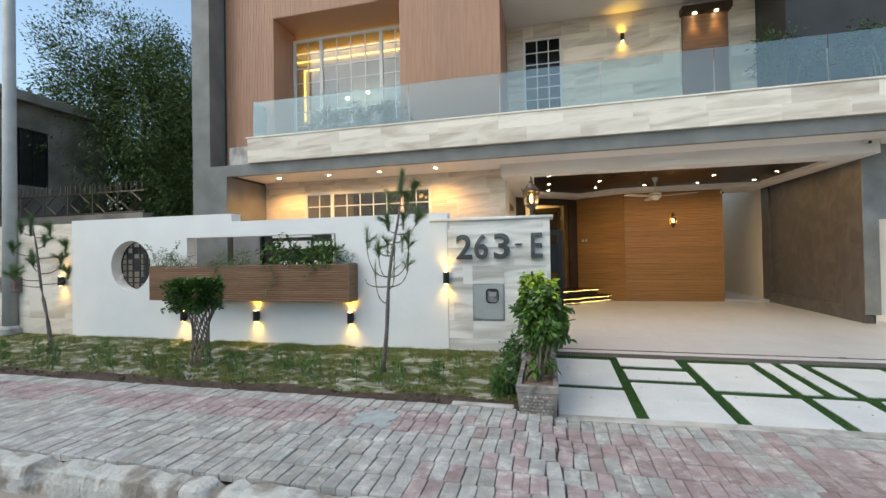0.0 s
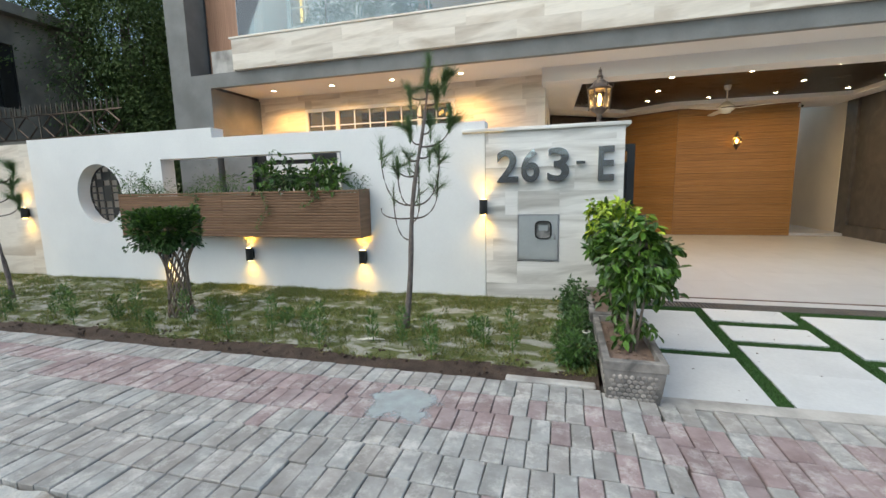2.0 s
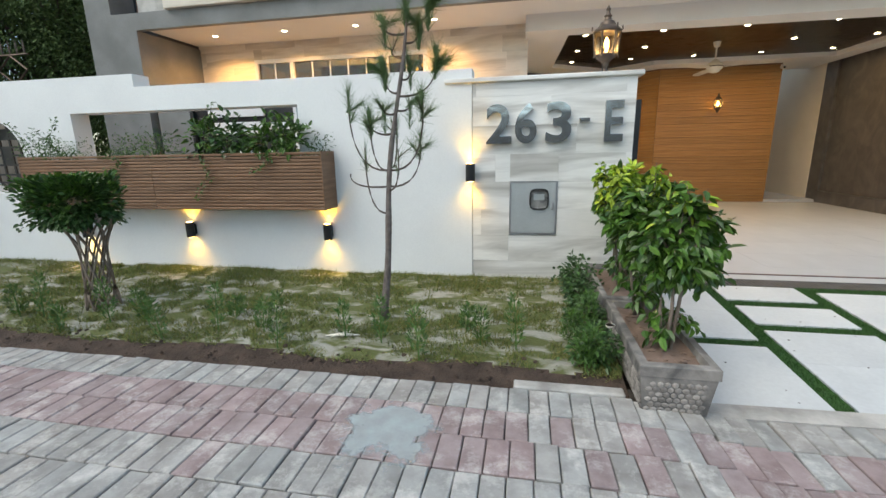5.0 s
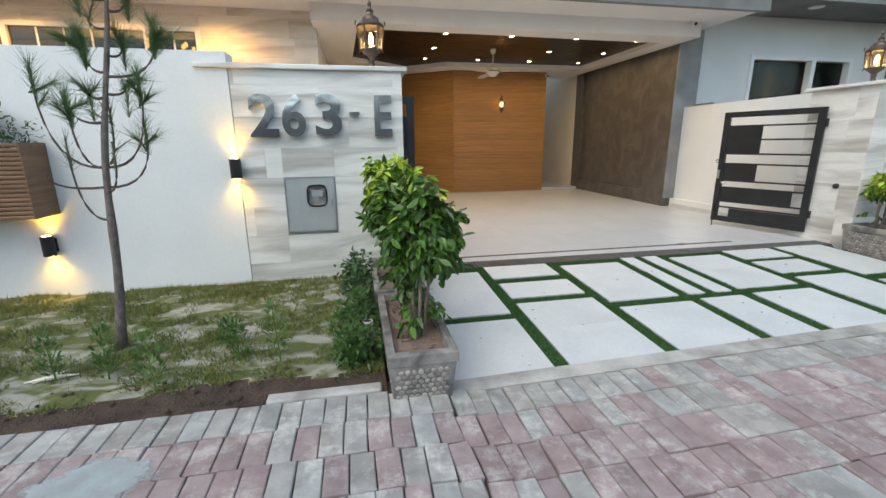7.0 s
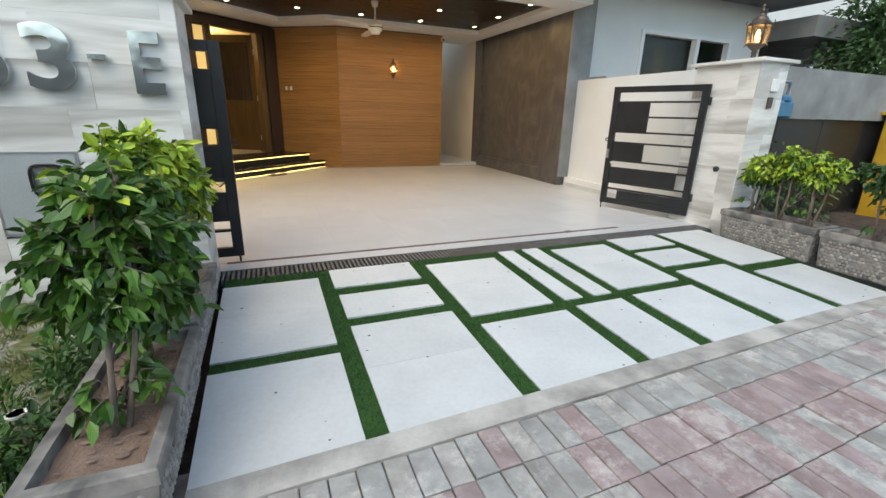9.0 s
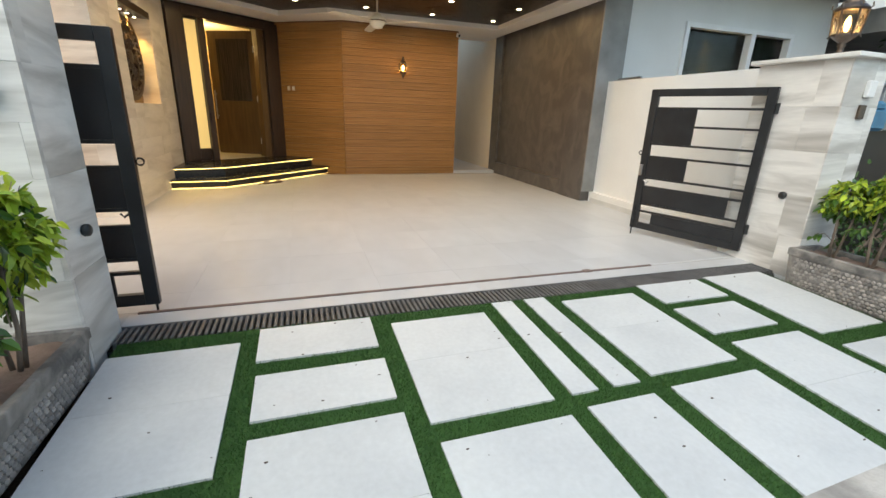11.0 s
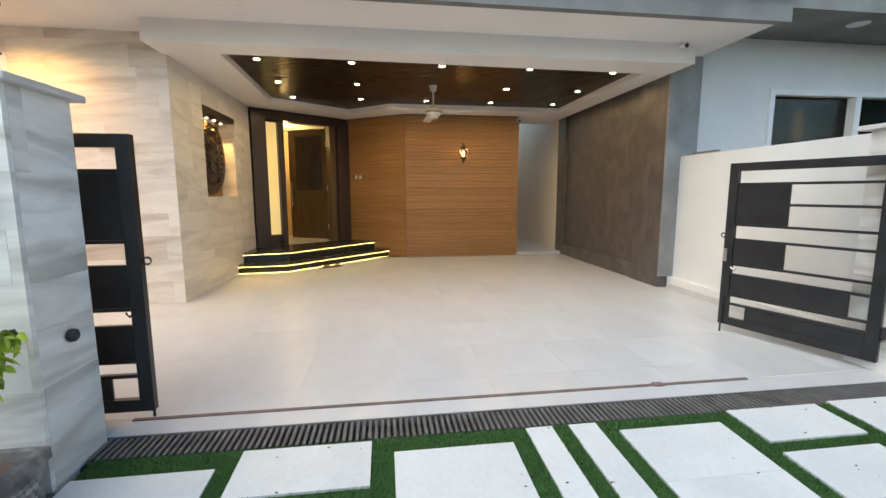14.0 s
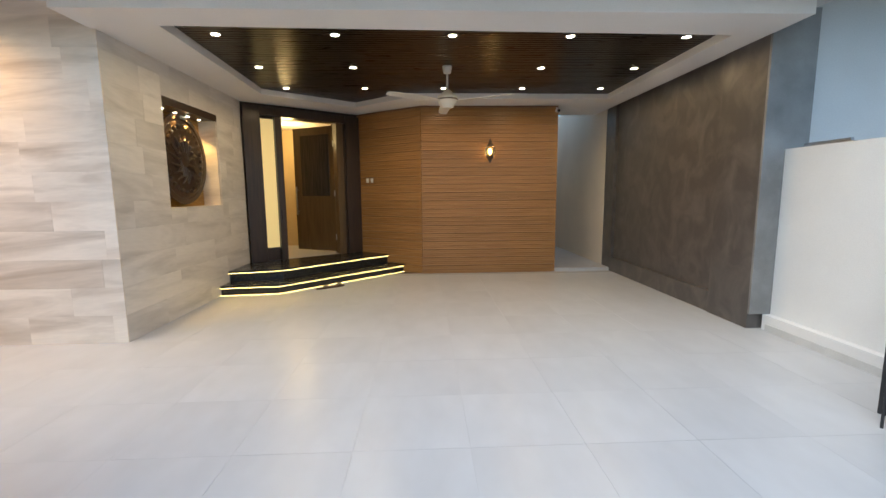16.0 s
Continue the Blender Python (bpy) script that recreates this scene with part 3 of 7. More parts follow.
def leaf_mesh(name, pos, out, length, width, fold=0.25, droop=0.2, seed=0):
    """Folded leaves at the places pos, growing along out."""
    r = np.random.RandomState(seed)
    n = len(pos)
    d = unit(out + r.normal(0, 0.55, (n, 3)) + np.array([0, 0, -droop]))
    s = unit(np.cross(d, r.normal(0, 1, (n, 3)) * 0.5 + np.array([0, 0, 1.0])))
    nrm = np.cross(s, d)
    L = (length * r.uniform(0.65, 1.2, n))[:, None]
    W = (width * r.uniform(0.75, 1.15, n))[:, None]
    v = np.stack([pos, pos + d * L * 0.3 + s * W * 0.5 + nrm * W * fold, pos + d * L * 0.68 + s * W * 0.38 + nrm * W * fold * 0.6, pos + d * L - nrm * L * 0.08,
                  pos + d * L * 0.68 - s * W * 0.38 + nrm * W * fold * 0.6, pos + d * L * 0.3 - s * W * 0.5 + nrm * W * fold], 1).reshape(-1, 3)
    k = np.arange(n)[:, None] * 6
    f = np.concatenate([k + np.array([[0, 1, 2, 3]]), k + np.array([[0, 3, 4, 5]])])
    me = bpy.data.meshes.new(name)
    me.from_pydata(v.tolist(), [], f.tolist())
    return me


def blade_mesh(name, pos, height, width, lean=0.35, seed=0, along=None):
    """Thin pointed blades or needles."""
    r = np.random.RandomState(seed)
    n = len(pos)
    d = unit((along if along is not None else np.array([[0, 0, 1.0]])) + r.normal(0, lean, (n, 3)))
    s = unit(np.cross(d, r.normal(0, 1, (n, 3))))
    h = (height * r.uniform(0.5, 1.25, n))[:, None]
    v = np.stack([pos - s * width / 2, pos + s * width / 2, pos + d * h], 1).reshape(-1, 3)
    me = bpy.data.meshes.new(name)
    me.from_pydata(v.tolist(), [], np.arange(3 * n).reshape(-1, 3).tolist())
    return me


def clumps(centre, radii, count, per, spread, seed, hollow=0.55, flat=0.0):
    """Places in many small clumps that fill an uneven crown, and their outward ways."""
    r = np.random.RandomState(seed)
    d = unit(r.normal(0, 1, (count, 3)))
    rad = hollow + (1 - hollow) * r.uniform(0, 1, (count, 1)) ** 0.6
    rad = rad * (1 + 0.16 * np.sin(5 * d[:, :1] + seed) + 0.13 * np.sin(7 * d[:, 1:2] + 3 * d[:, 2:] + seed))
    c = np.array(centre) + d * rad * np.array(radii)
    p = np.repeat(c, per, 0) + r.normal(0, spread, (count * per, 3))
    o = unit(p - np.array(centre)) * 0.8 + np.repeat(d, per, 0) * 0.3
    return p, o


# ---- porch floor, drive, drain ----
floor = bpy.data.objects["porch_floor_bed"]
for i in range(-8, 8):
    for j in range(0, 10):
        x0, y0 = 2.48 + 0.72 * (i - 3), 6.78 if j == 0 else 7.09 + 0.7 * (j - 1)
        x1, y1 = min(x0 + 0.72, 6.15), 7.09 + 0.7 * j if j else 7.09
        if x0 < -5 or x0 > 6.1 or (x0 < -1.2 and y0 > HY - 0.1):
            continue
        y1 = min(y1, 13.56 if x0 > 2.1 else 14.4)
        if y1 - y0 < 0.05:
            continue
        part("tile", B(x0 + 0.0008, y0 + 0.0008, 0.0, x1 - 0.0008, y1 - 0.0008, FZ + RNG.uniform(-0.0004, 0.0004)), FLOOR, floor)
for i in range(9):
    x0 = 0.0 + i * 0.64
    part("threshold_tile", B(x0 + 0.0015, 6.575, -0.02, min(x0 + 0.64, 5.68) - 0.0015, 6.745, FZ - 0.002), FLOOR, floor)
rail = structure("gate_rail", B(0.05, 6.748, 0.0, 4.5, 6.776, FZ + 0.006), RUST, "rusty sliding bolt rail set in the floor", "rail")
part("latch_plate", B(3.7, 6.735, FZ - 0.01, 3.78, 6.79, FZ + 0.012, bev=0.003), RUST, rail)

drive = bpy.data.objects["drive_bed"]
TILES = [(0.06, 5.15, 0.765, 6.17), (0.06, 4.29, 0.765, 5.04), (0.87, 5.94, 1.59, 6.31), (0.88, 5.44, 1.6, 5.8), (0.88, 4.32, 1.61, 5.32),
         (1.72, 5.21, 2.42, 6.19), (1.73, 4.34, 2.44, 5.08), (2.54, 5.22, 2.71, 6.32), (2.82, 5.22, 3.0, 6.32), (2.56, 4.36, 3.0, 5.11),
         (3.11, 5.25, 3.8, 6.22), (3.14, 4.38, 3.81, 5.13), (3.95, 6.0, 4.63, 6.34), (3.93, 5.53, 4.57, 5.9), (3.95, 4.41, 4.61, 5.41),
         (4.75, 5.34, 5.46, 6.36), (4.73, 4.45, 5.44, 5.19)]
SLOPE = 0.052


def sloped(bm):
    """The drive falls towards the street."""
    for v in bm.verts:
        v.co.z -= SLOPE * max(0.0, 6.25 - v.co.y)
    return bm


for k, (x0, y0, x1, y1) in enumerate(TILES):
    if y1 - y0 > 0.95 and x1 - x0 > 0.3:
        ym = y0 + 0.52
        part("tile", sloped(B(x0, y0, -0.02, x1, ym - 0.0012, FZ)), DRIVE, drive)
        part("tile", sloped(B(x0, ym + 0.0012, -0.02, x1, y1, FZ - 0.0006)), DRIVE, drive)
    else:
        part("tile", sloped(B(x0, y0, -0.02, x1, y1, FZ)), DRIVE, drive)
bm = bmesh.new()
prism(bm, [(0.06, 4.15), (5.7, 4.35), (5.7, 4.49), (0.06, 4.285)], -0.2, -0.064)
part("edge_strip", bm, CONCRETE, drive, "grey concrete edge strip")
turf = structure("drive_turf", sloped(B(0.062, 4.3, 0.0, 5.48, 6.34, 0.018)), TURF, "green artificial turf strips between drive tiles", "turf")
pts = NPR.uniform((0.065, 4.3), (5.5, 6.34), (230000, 2))
inside = pts[:, 1] < 4.285 + 0.036 * pts[:, 0]
for x0, y0, x1, y1 in TILES:
    inside |= (pts[:, 0] > x0 - 0.002) & (pts[:, 0] < x1 + 0.002) & (pts[:, 1] > y0 - 0.002) & (pts[:, 1] < y1 + 0.002)
pts = pts[~inside]
ob = link("turf_blades", blade_mesh("turf_blades", np.c_[pts, 0.016 - SLOPE * np.maximum(0, 6.25 - pts[:, 1])], 0.02, 0.004, 0.45, 3), TURFBLADE, turf)
ob["kind"] = "stuff"

bm = bmesh.new()
for k in range(60):
    x0, y0, x1, y1 = TILES[k % len(TILES)]
    x, y, s_ = RNG.uniform(x0, x1), RNG.uniform(y0, y1), RNG.uniform(0.002, 0.006)
    bmesh.ops.create_icosphere(bm, subdivisions=1, radius=s_, matrix=Matrix.Translation((x, y, FZ + s_ * 0.3 - SLOPE * max(0.0, 6.25 - y))) @ Matrix.Diagonal((1.8, RNG.uniform(0.6, 1.2), 0.6, 1)))
tagged(part("drive_crumbs", bm, SOIL), "tiny dark crumbs of earth on the drive tiles", "crumbs", "", "stuff")

drain = structure("drain_channel", B(0.0, 6.335, -0.08, 5.72, 6.57, -0.02), BLACK, "dark drain channel across the gateway", "drain")
part("drain_rim", B(0.0, 6.56, -0.05, 5.72, 6.574, FZ - 0.004), IRON, drain)
bm = B(-0.0105, -0.104, -0.03, 0.0105, 0.104, 0.014, bev=0.003)
slat = part("slat", bm, IRON, drain, shift=False)
slat.location = (0.04, 6.45, 0.012)
for i in range(1, 148):
    o = new("slat", slat.data)
    o.parent = drain
    o.location = (0.04 + i * 0.0384, 6.45, 0.012 + RNG.uniform(-0.001, 0.001))
    o.rotation_euler = (0, 0, RNG.uniform(-0.015, 0.015))

# ---- entrance steps ----
steps = thing("entrance_steps", (0.3, 12.9, FZ), "two black granite entrance steps with glowing strips", "steps", kind="structure")
for k, (poly, z0, z1) in enumerate((([(-0.96, 11.98), (-0.1, 12.06), (1.78, 13.83), (0.86, 14.5), (-0.96, 13.17)], FZ, 0.185),
                                   ([(-0.96, 12.3), (-0.17, 12.5), (1.44, 14.07), (0.86, 14.5), (-0.96, 13.17)], 0.185, 0.36))):
    bm = bmesh.new()
    prism(bm, poly, z0, z1 - 0.03)
    st = part("riser", bm, GRANITE, steps)
    bm = bmesh.new()
    q = [(poly[0][0], poly[0][1] - 0.03), (poly[1][0] + 0.02, poly[1][1] - 0.03), (poly[2][0] + 0.03, poly[2][1] - 0.02), poly[3], poly[4]]
    prism(bm, q, z1 - 0.03, z1)
    part("tread", bm, GRANITE, steps)
    for p0, p1 in zip(poly[:3], poly[1:3]):
        bm = bmesh.new()
        d = Vector((p1[0] - p0[0], p1[1] - p0[1], 0)).normalized()
        nn = Vector((d.y, -d.x, 0)) * 0.016
        o0, o1 = Vector((*p0, 0)) + nn, Vector((*p1, 0)) + nn
        tube(bm, [(o0.x, o0.y, z1 - 0.038), (o1.x, o1.y, z1 - 0.038)], 0.0025, 6)
        part("led_strip", bm, STEPLED, steps, "glowing warm light strip")
        if k == 0:
            bm = bmesh.new()
            tube(bm, [(o0.x, o0.y, FZ + 0.004), (o1.x, o1.y, FZ + 0.004)], 0.0018, 6)
            part("foot_led_strip", bm, STEPLED, steps, "glowing warm light strip along the floor")

# ---- entrance door ----
AD = (Vector((*A1, 0)) - Vector((*A0, 0))).normalized()
DM = Matrix(((AD.x, -AD.y, 0, A0[0]), (AD.y, AD.x, 0, A0[1]), (0, 0, 1, 0), (0, 0, 0, 1)))


def dbox(u0, v0, z0, u1, v1, z1, bev=0.004):
    bm = B(u0, v0, z0, u1, v1, z1, bev=bev)
    bm.transform(DM)
    return bm


door = thing("door_1", DM @ Vector((1.1, 0, 0.36)), "dark wooden entrance door standing half open", "door", kind="structure")
part("frame", dbox(0.02, -0.09, 0.36, 0.31, 0.16, 3.14), WENGE, door)
part("frame", dbox(0.57, -0.07, 0.36, 0.69, 0.16, 2.99), WENGE, door)
part("frame", dbox(1.76, -0.07, 0.36, 1.9, 0.16, 2.99), DOORWOOD, door)
part("frame", dbox(1.95, -0.09, 0.36, 2.26, 0.16, 3.14), WENGE, door)
part("frame", dbox(1.9, -0.05, 0.36, 1.95, 0.16, 2.99), WENGE, door)
part("head", dbox(0.31, -0.09, 2.99, 1.95, 0.16, 3.14), WENGE, door)
part("sidelight", dbox(0.31, 0.02, 0.6, 0.57, 0.04, 2.95, 0.0), FROST, door, "lit frosted glass sidelight")
part("sidelight_base", dbox(0.31, 0.0, 0.36, 0.57, 0.08, 0.6), WENGE, door)
part("sidelight_head", dbox(0.31, 0.0, 2.95, 0.57, 0.08, 2.99), WENGE, door)
HM = DM @ Matrix.Translation((1.76, 0.1, 0)) @ Matrix.Rotation(radians(-64), 4, "Z")


def leaf_part(u0, v0, z0, u1, v1, z1, bev=0.004):
    bm = B(u0, v0, z0, u1, v1, z1, bev=bev)
    bm.transform(HM)
    return bm


leaf = part("leaf", leaf_part(-1.06, 0, 0.4, 0, 0.05, 2.96), DOORWOOD, door, "brown veneered door leaf")
part("glass_panel", leaf_part(-0.86, -0.012, 1.55, -0.12, 0.0, 2.8, 0.003), mat("ribbed_dark_glass", (0.02, 0.018, 0.016), (0.06, 0.05, 0.04), scale=3, stretch=(22, 22, 0.6), fine=8, rough=0.18, bump=0.1), leaf, "dark ribbed glass panel")
bm = bmesh.new()
tube(bm, [(-0.98, -0.05, 1.15), (-0.98, -0.05, 1.75)], 0.014, 8)
tube(bm, [(-0.98, 0.0, 1.22), (-0.98, -0.05, 1.22)], 0.009, 6)
tube(bm, [(-0.98, 0.0, 1.68), (-0.98, -0.05, 1.68)], 0.009, 6)
bm.transform(HM)
part("handle", bm, STEEL, leaf, "chrome pull handle")
for z in (0.7, 1.6, 2.6):
    bm = bmesh.new()
    tube(bm, [(0.01, -0.01, z - 0.06), (0.01, -0.01, z + 0.06)], 0.012, 8)
    bm.transform(HM)
    part("hinge", bm, STEEL, leaf)

# hall behind the door
bm = bmesh.new()
for a in ((-2.4, 15.9, 0.3, 4.6, 16.0, 3.1), (-2.5, 13.5, 0.3, -2.4, 16.0, 3.1), (4.5, 14.7, 0.3, 4.6, 16.0, 3.1)):
    box(bm, *a)
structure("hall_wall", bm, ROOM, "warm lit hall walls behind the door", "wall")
HALL = [(-0.92, 13.34), (0.82, 14.64), (0.98, 14.62), (2.2, 13.79), (4.6, 13.79), (4.6, 15.9), (-2.4, 15.9), (-2.4, 13.4)]
bm = bmesh.new()
prism(bm, HALL, 0.25, 0.345)
structure("hall_floor", bm, FLOOR, "polished hall floor", "floor")
bm = bmesh.new()
prism(bm, HALL, 3.1, 3.2)
structure("hall_ceiling", bm, CEIL, "hall ceiling", "ceiling")
point("hall_lamp", (-0.7, 15.0, 2.8), 32, (1.0, 0.64, 0.25), 0.25)
stair = thing("hall_stair", (0.6, 15.7, 0.345), "wooden hall stair with glass rail seen through the doorway", "stairs")
for k in range(7):
    part("step", B(-0.5 + k * 0.26, 15.5, 0.345 + 0.17 * k, -0.22 + k * 0.26, 15.88, 0.4 + 0.17 * k), DOORWOOD, stair)

# ---- niche with carved plate ----
niche = structure("niche_back", B(-1.32, 10.8, 1.36, -1.221, 12.4, 2.88), BRASSPLATE, "gilded ribbed back of the wall niche", "niche")
for k in range(36):
    bm = B(-1.221, 10.87, 1.44 + k * 0.038, -1.212, 12.26, 1.465 + k * 0.038)
    part("rib", bm, BRASSPLATE, niche)
part("lintel", B(-1.22, 10.872, 2.7, -0.962, 12.258, 2.8), WENGE, niche, "dark wooden lintel over the niche")
part("jamb", B(-1.22, 12.2, 1.43, -0.965, 12.26, 2.7), STONE, niche)
plate = thing("wall_plate", (-1.15, 11.55, 2.08), "round carved dark metal plate in the lit niche", "wall plate")
bm = bmesh.new()
lathe(bm, [(0.6, 0), (0.62, 0.012), (0.61, 0.03), (0.55, 0.036), (0.53, 0.024), (0.5, 0.03), (0.02, 0.035)], sides=40)
for k in range(28):
    a = 2 * math.pi * k / 28
    c = Vector((0.44 * math.cos(a), 0.44 * math.sin(a), 0.03))
    tube(bm, [c, c + Vector((0.03 * math.cos(a * 3), 0.03 * math.sin(a * 3), 0.03))], [0.045, 0.012], 6)
for k in range(16):
    a = 2 * math.pi * k / 16
    tube(bm, [(0.1 * math.cos(a), 0.1 * math.sin(a), 0.035), (0.25 * math.cos(a + 0.4), 0.2 * math.sin(a + 0.4), 0.05), (0.34 * math.cos(a + 0.2), 0.34 * math.sin(a + 0.2), 0.035)], [0.02, 0.03, 0.012], 6)
lathe(bm, [(0.12, 0.03), (0.1, 0.055), (0.02, 0.06)], sides=20)
bm.transform(Matrix.Rotation(radians(90), 4, "Y"))
part("disc", bm, CARVED, plate, shift=False)
for k in range(4):
    y = 11.1 + k * 0.3
    sp = thing("niche_spotlight", (-1.1, y, 2.69), "small warm spotlight in the niche lintel", "spotlight", "niche spotlights")
    bm = bmesh.new()
    lathe(bm, [(0.03, -0.006), (0.034, 0.0), (0.034, 0.008)], (-1.1, y, 2.69), 12)
    part("rim", bm, STEEL, sp)
    bm = bmesh.new()
    lathe(bm, [(0.02, -0.010), (0.022, -0.007)], (-1.1, y, 2.69), 10)
    part("bulb", bm, BULB, sp)
    spot("niche_lamp", (-1.1, y, 2.67), (-1.2, y, 1.4), 24, (1.0, 0.55, 0.15), 80)


# ---- ceiling downlights ----
def downlight(x, y, z, watts, size=125, label="small round recessed ceiling downlight, lit", group="porch downlights", colour=(1.0, 0.62, 0.28)):
    d = thing("downlight", (x, y, z), label, "downlight", group)
    bm = bmesh.new()
    lathe(bm, [(0.055, 0.0), (0.056, -0.006), (0.045, -0.008), (0.042, -0.002)], (x, y, z), 20)
    part("rim", bm, PVC, d)
    bm = bmesh.new()
    lathe(bm, [(0.03, -0.010), (0.04, -0.0085)], (x, y, z), 14)
    part("bulb", bm, BULB, d, "glowing bulb")
    spot("downlight_lamp", (x, y, z - 0.02), (x, y, 0), watts, colour, size, 0.7, 0.04)


for j, y in enumerate((10.25, 11.45, 12.6)):
    for i, x in enumerate((0.02, 1.28, 2.55, 3.85, 5.16)):
        if not (j == 1 and i == 2):
            downlight(x, y, 3.288, 18, 170, colour=(1.0, 0.66, 0.34))
for x in (-6.45, -5.1, -3.8, -2.45):
    downlight(x, 9.25, 3.45, 82, 150, "small round soffit downlight, lit, beside the house front", "soffit downlights", (1.0, 0.5, 0.16))

# ---- ceiling fan ----
fan = thing("ceiling_fan", (2.55, 11.4, 3.288), "cream three-blade ceiling fan hanging from a short rod", "ceiling fan")
c = (2.55, 11.4, 0)
bm = bmesh.new()
lathe(bm, [(0.02, 3.19), (0.05, 3.2), (0.065, 3.27), (0.065, 3.288)], c, 20)
part("canopy", bm, FAN, fan, smooth=True)
bm = bmesh.new()
tube(bm, [(2.55, 11.4, 2.93), (2.55, 11.4, 3.2)], 0.014, 10)
part("rod", bm, FAN, fan)
bm = bmesh.new()
lathe(bm, [(0.03, 2.98), (0.06, 2.96), (0.08, 2.93), (0.13, 2.9), (0.14, 2.87), (0.14, 2.83), (0.12, 2.8), (0.09, 2.78), (0.085, 2.75), (0.03, 2.735)][::-1], c, 28)
part("motor", bm, FAN, fan, smooth=True)
bm = bmesh.new()
lathe(bm, [(0.142, 2.84), (0.144, 2.845), (0.144, 2.855), (0.142, 2.86)], c, 28)
part("trim_ring", bm, BRONZE, fan)
for k, a in enumerate((92, 212, 332)):
    bm = bmesh.new()
    out = [(0.1, -0.02), (0.24, -0.055), (0.4, -0.078), (0.84, -0.066), (0.91, -0.048), (0.93, 0.0), (0.91, 0.048), (0.84, 0.066), (0.4, 0.078), (0.24, 0.055), (0.1, 0.02)]
    prism(bm, out, -0.004, 0.004)
    bm.transform(Matrix.Translation((2.55, 11.4, 2.83)) @ Matrix.Rotation(radians(a), 4, "Z") @ Matrix.Rotation(radians(9), 4, "X"))
    part("blade", bm, FAN, fan)

# ---- wall sconce on the oak wall ----
sc = thing("wall_sconce", (3.45, 13.55, 2.3), "small bronze lantern sconce, lit, on the oak wall", "wall lamp")
c = (3.45, 13.42, 2.35)
bm = bmesh.new()
lathe(bm, [(0.006, -0.22), (0.02, -0.19), (0.035, -0.15), (0.07, -0.1), (0.075, -0.09)], c, 12)
part("base", bm, BRONZE, sc)
bm = bmesh.new()
lathe(bm, [(0.07, -0.09), (0.095, -0.02), (0.09, 0.06), (0.06, 0.1)], c, 12)
g = part("shade", bm, LANTERNGLASS, sc, "clear glass shade")
g.visible_shadow = False
bm = bmesh.new()
lathe(bm, [(0.075, 0.09), (0.05, 0.13), (0.03, 0.15), (0.025, 0.19), (0.005, 0.24)], c, 12)
part("cap", bm, BRONZE, sc)
for k in range(6):
    a = math.pi * k / 3
    bm = bmesh.new()
    tube(bm, [Vector(c) + Vector((r * math.cos(a), r * math.sin(a), z)) for r, z in ((0.074, -0.09), (0.099, -0.02), (0.094, 0.06), (0.064, 0.1))], 0.005, 5)
    part("rib", bm, BRONZE, sc)
bm = bmesh.new()
lathe(bm, [(0.012, -0.06), (0.03, -0.02), (0.03, 0.02), (0.01, 0.05)], c, 10)
part("bulb", bm, WARMBULB, sc)
bm = bmesh.new()
tube(bm, [(3.45, 13.56, 2.35), (3.45, 13.49, 2.28), (3.45, 13.42, 2.2)], 0.012, 6)
box(bm, 3.41, 13.53, 2.28, 3.49, 13.555, 2.42, bev=0.004)
part("bracket", bm, BRONZE, sc)
point("sconce_lamp", c, 7, (1.0, 0.7, 0.35), 0.03)

# ---- small fittings in the porch ----
UW = (Vector((*A2, 0)) - Vector((*A1, 0))).normalized()
WM = Matrix(((UW.x, -UW.y, 0, A1[0]), (UW.y, UW.x, 0, A1[1]), (0, 0, 1, 0), (0, 0, 0, 1)))
for u in (0.28, 0.4):
    sw_ = thing("switch_plate", WM @ Vector((u, -0.02, 1.86)), "small white wall switch plate on oak cladding", "switch", "porch switches")
    bm = B(u - 0.035, -0.04, 1.81, u + 0.035, -0.026, 1.9, bev=0.003)
    bm.transform(WM)
    part("plate", bm, FAN, sw_)
    bm = B(u - 0.015, -0.045, 1.835, u + 0.015, -0.0395, 1.875, bev=0.002)
    bm.transform(WM)
    part("button", bm, PVC, sw_)
sl = thing("slipper", (0.52, 12.38, FZ), "brown leather slipper on the porch floor", "slipper", "pair of slippers")
bm = bmesh.new()
prism(bm, [(-0.035, -0.12), (0.02, -0.13), (0.045, -0.05), (0.045, 0.06), (0.02, 0.13), (-0.02, 0.13), (-0.045, 0.06), (-0.03, -0.04)], 0.0, 0.022)
part("sole", bm, LEATHER, sl, shift=False)
bm = bmesh.new()
for s_ in (-1, 1):
    tube(bm, [(0.045 * s_, -0.01, 0.015), (0.03 * s_, 0.04, 0.05), (0.0, 0.08, 0.045)], 0.012, 6)
part("strap", bm, LEATHER, sl, shift=False)
sl.rotation_euler = (0, 0, radians(-62))
copy_thing(sl, pose(0.72, 12.5, FZ, 0, 0, -50))
for k, (x, y, z, a) in enumerate(((5.62, 9.36, 3.42, 20), (4.72, 13.5, 3.12, 0))):
    cm = thing("security_camera", (x, y, z), "small white security camera under the ceiling", "camera", "security cameras")
    bm = bmesh.new()
    tube(bm, [(x, y + 0.02, z + 0.03), (x, y, z)], 0.02, 10)
    part("mount", bm, PVC, cm)
    bm = bmesh.new()
    tube(bm, [(x, y + 0.02, z - 0.02), (x, y - 0.1, z - 0.04)], 0.032, 12)
    part("body", bm, PVC, cm)
    bm = bmesh.new()
    tube(bm, [(x, y - 0.1, z - 0.04), (x, y - 0.106, z - 0.041)], 0.028, 12)
    part("lens", bm, BLACK, cm)
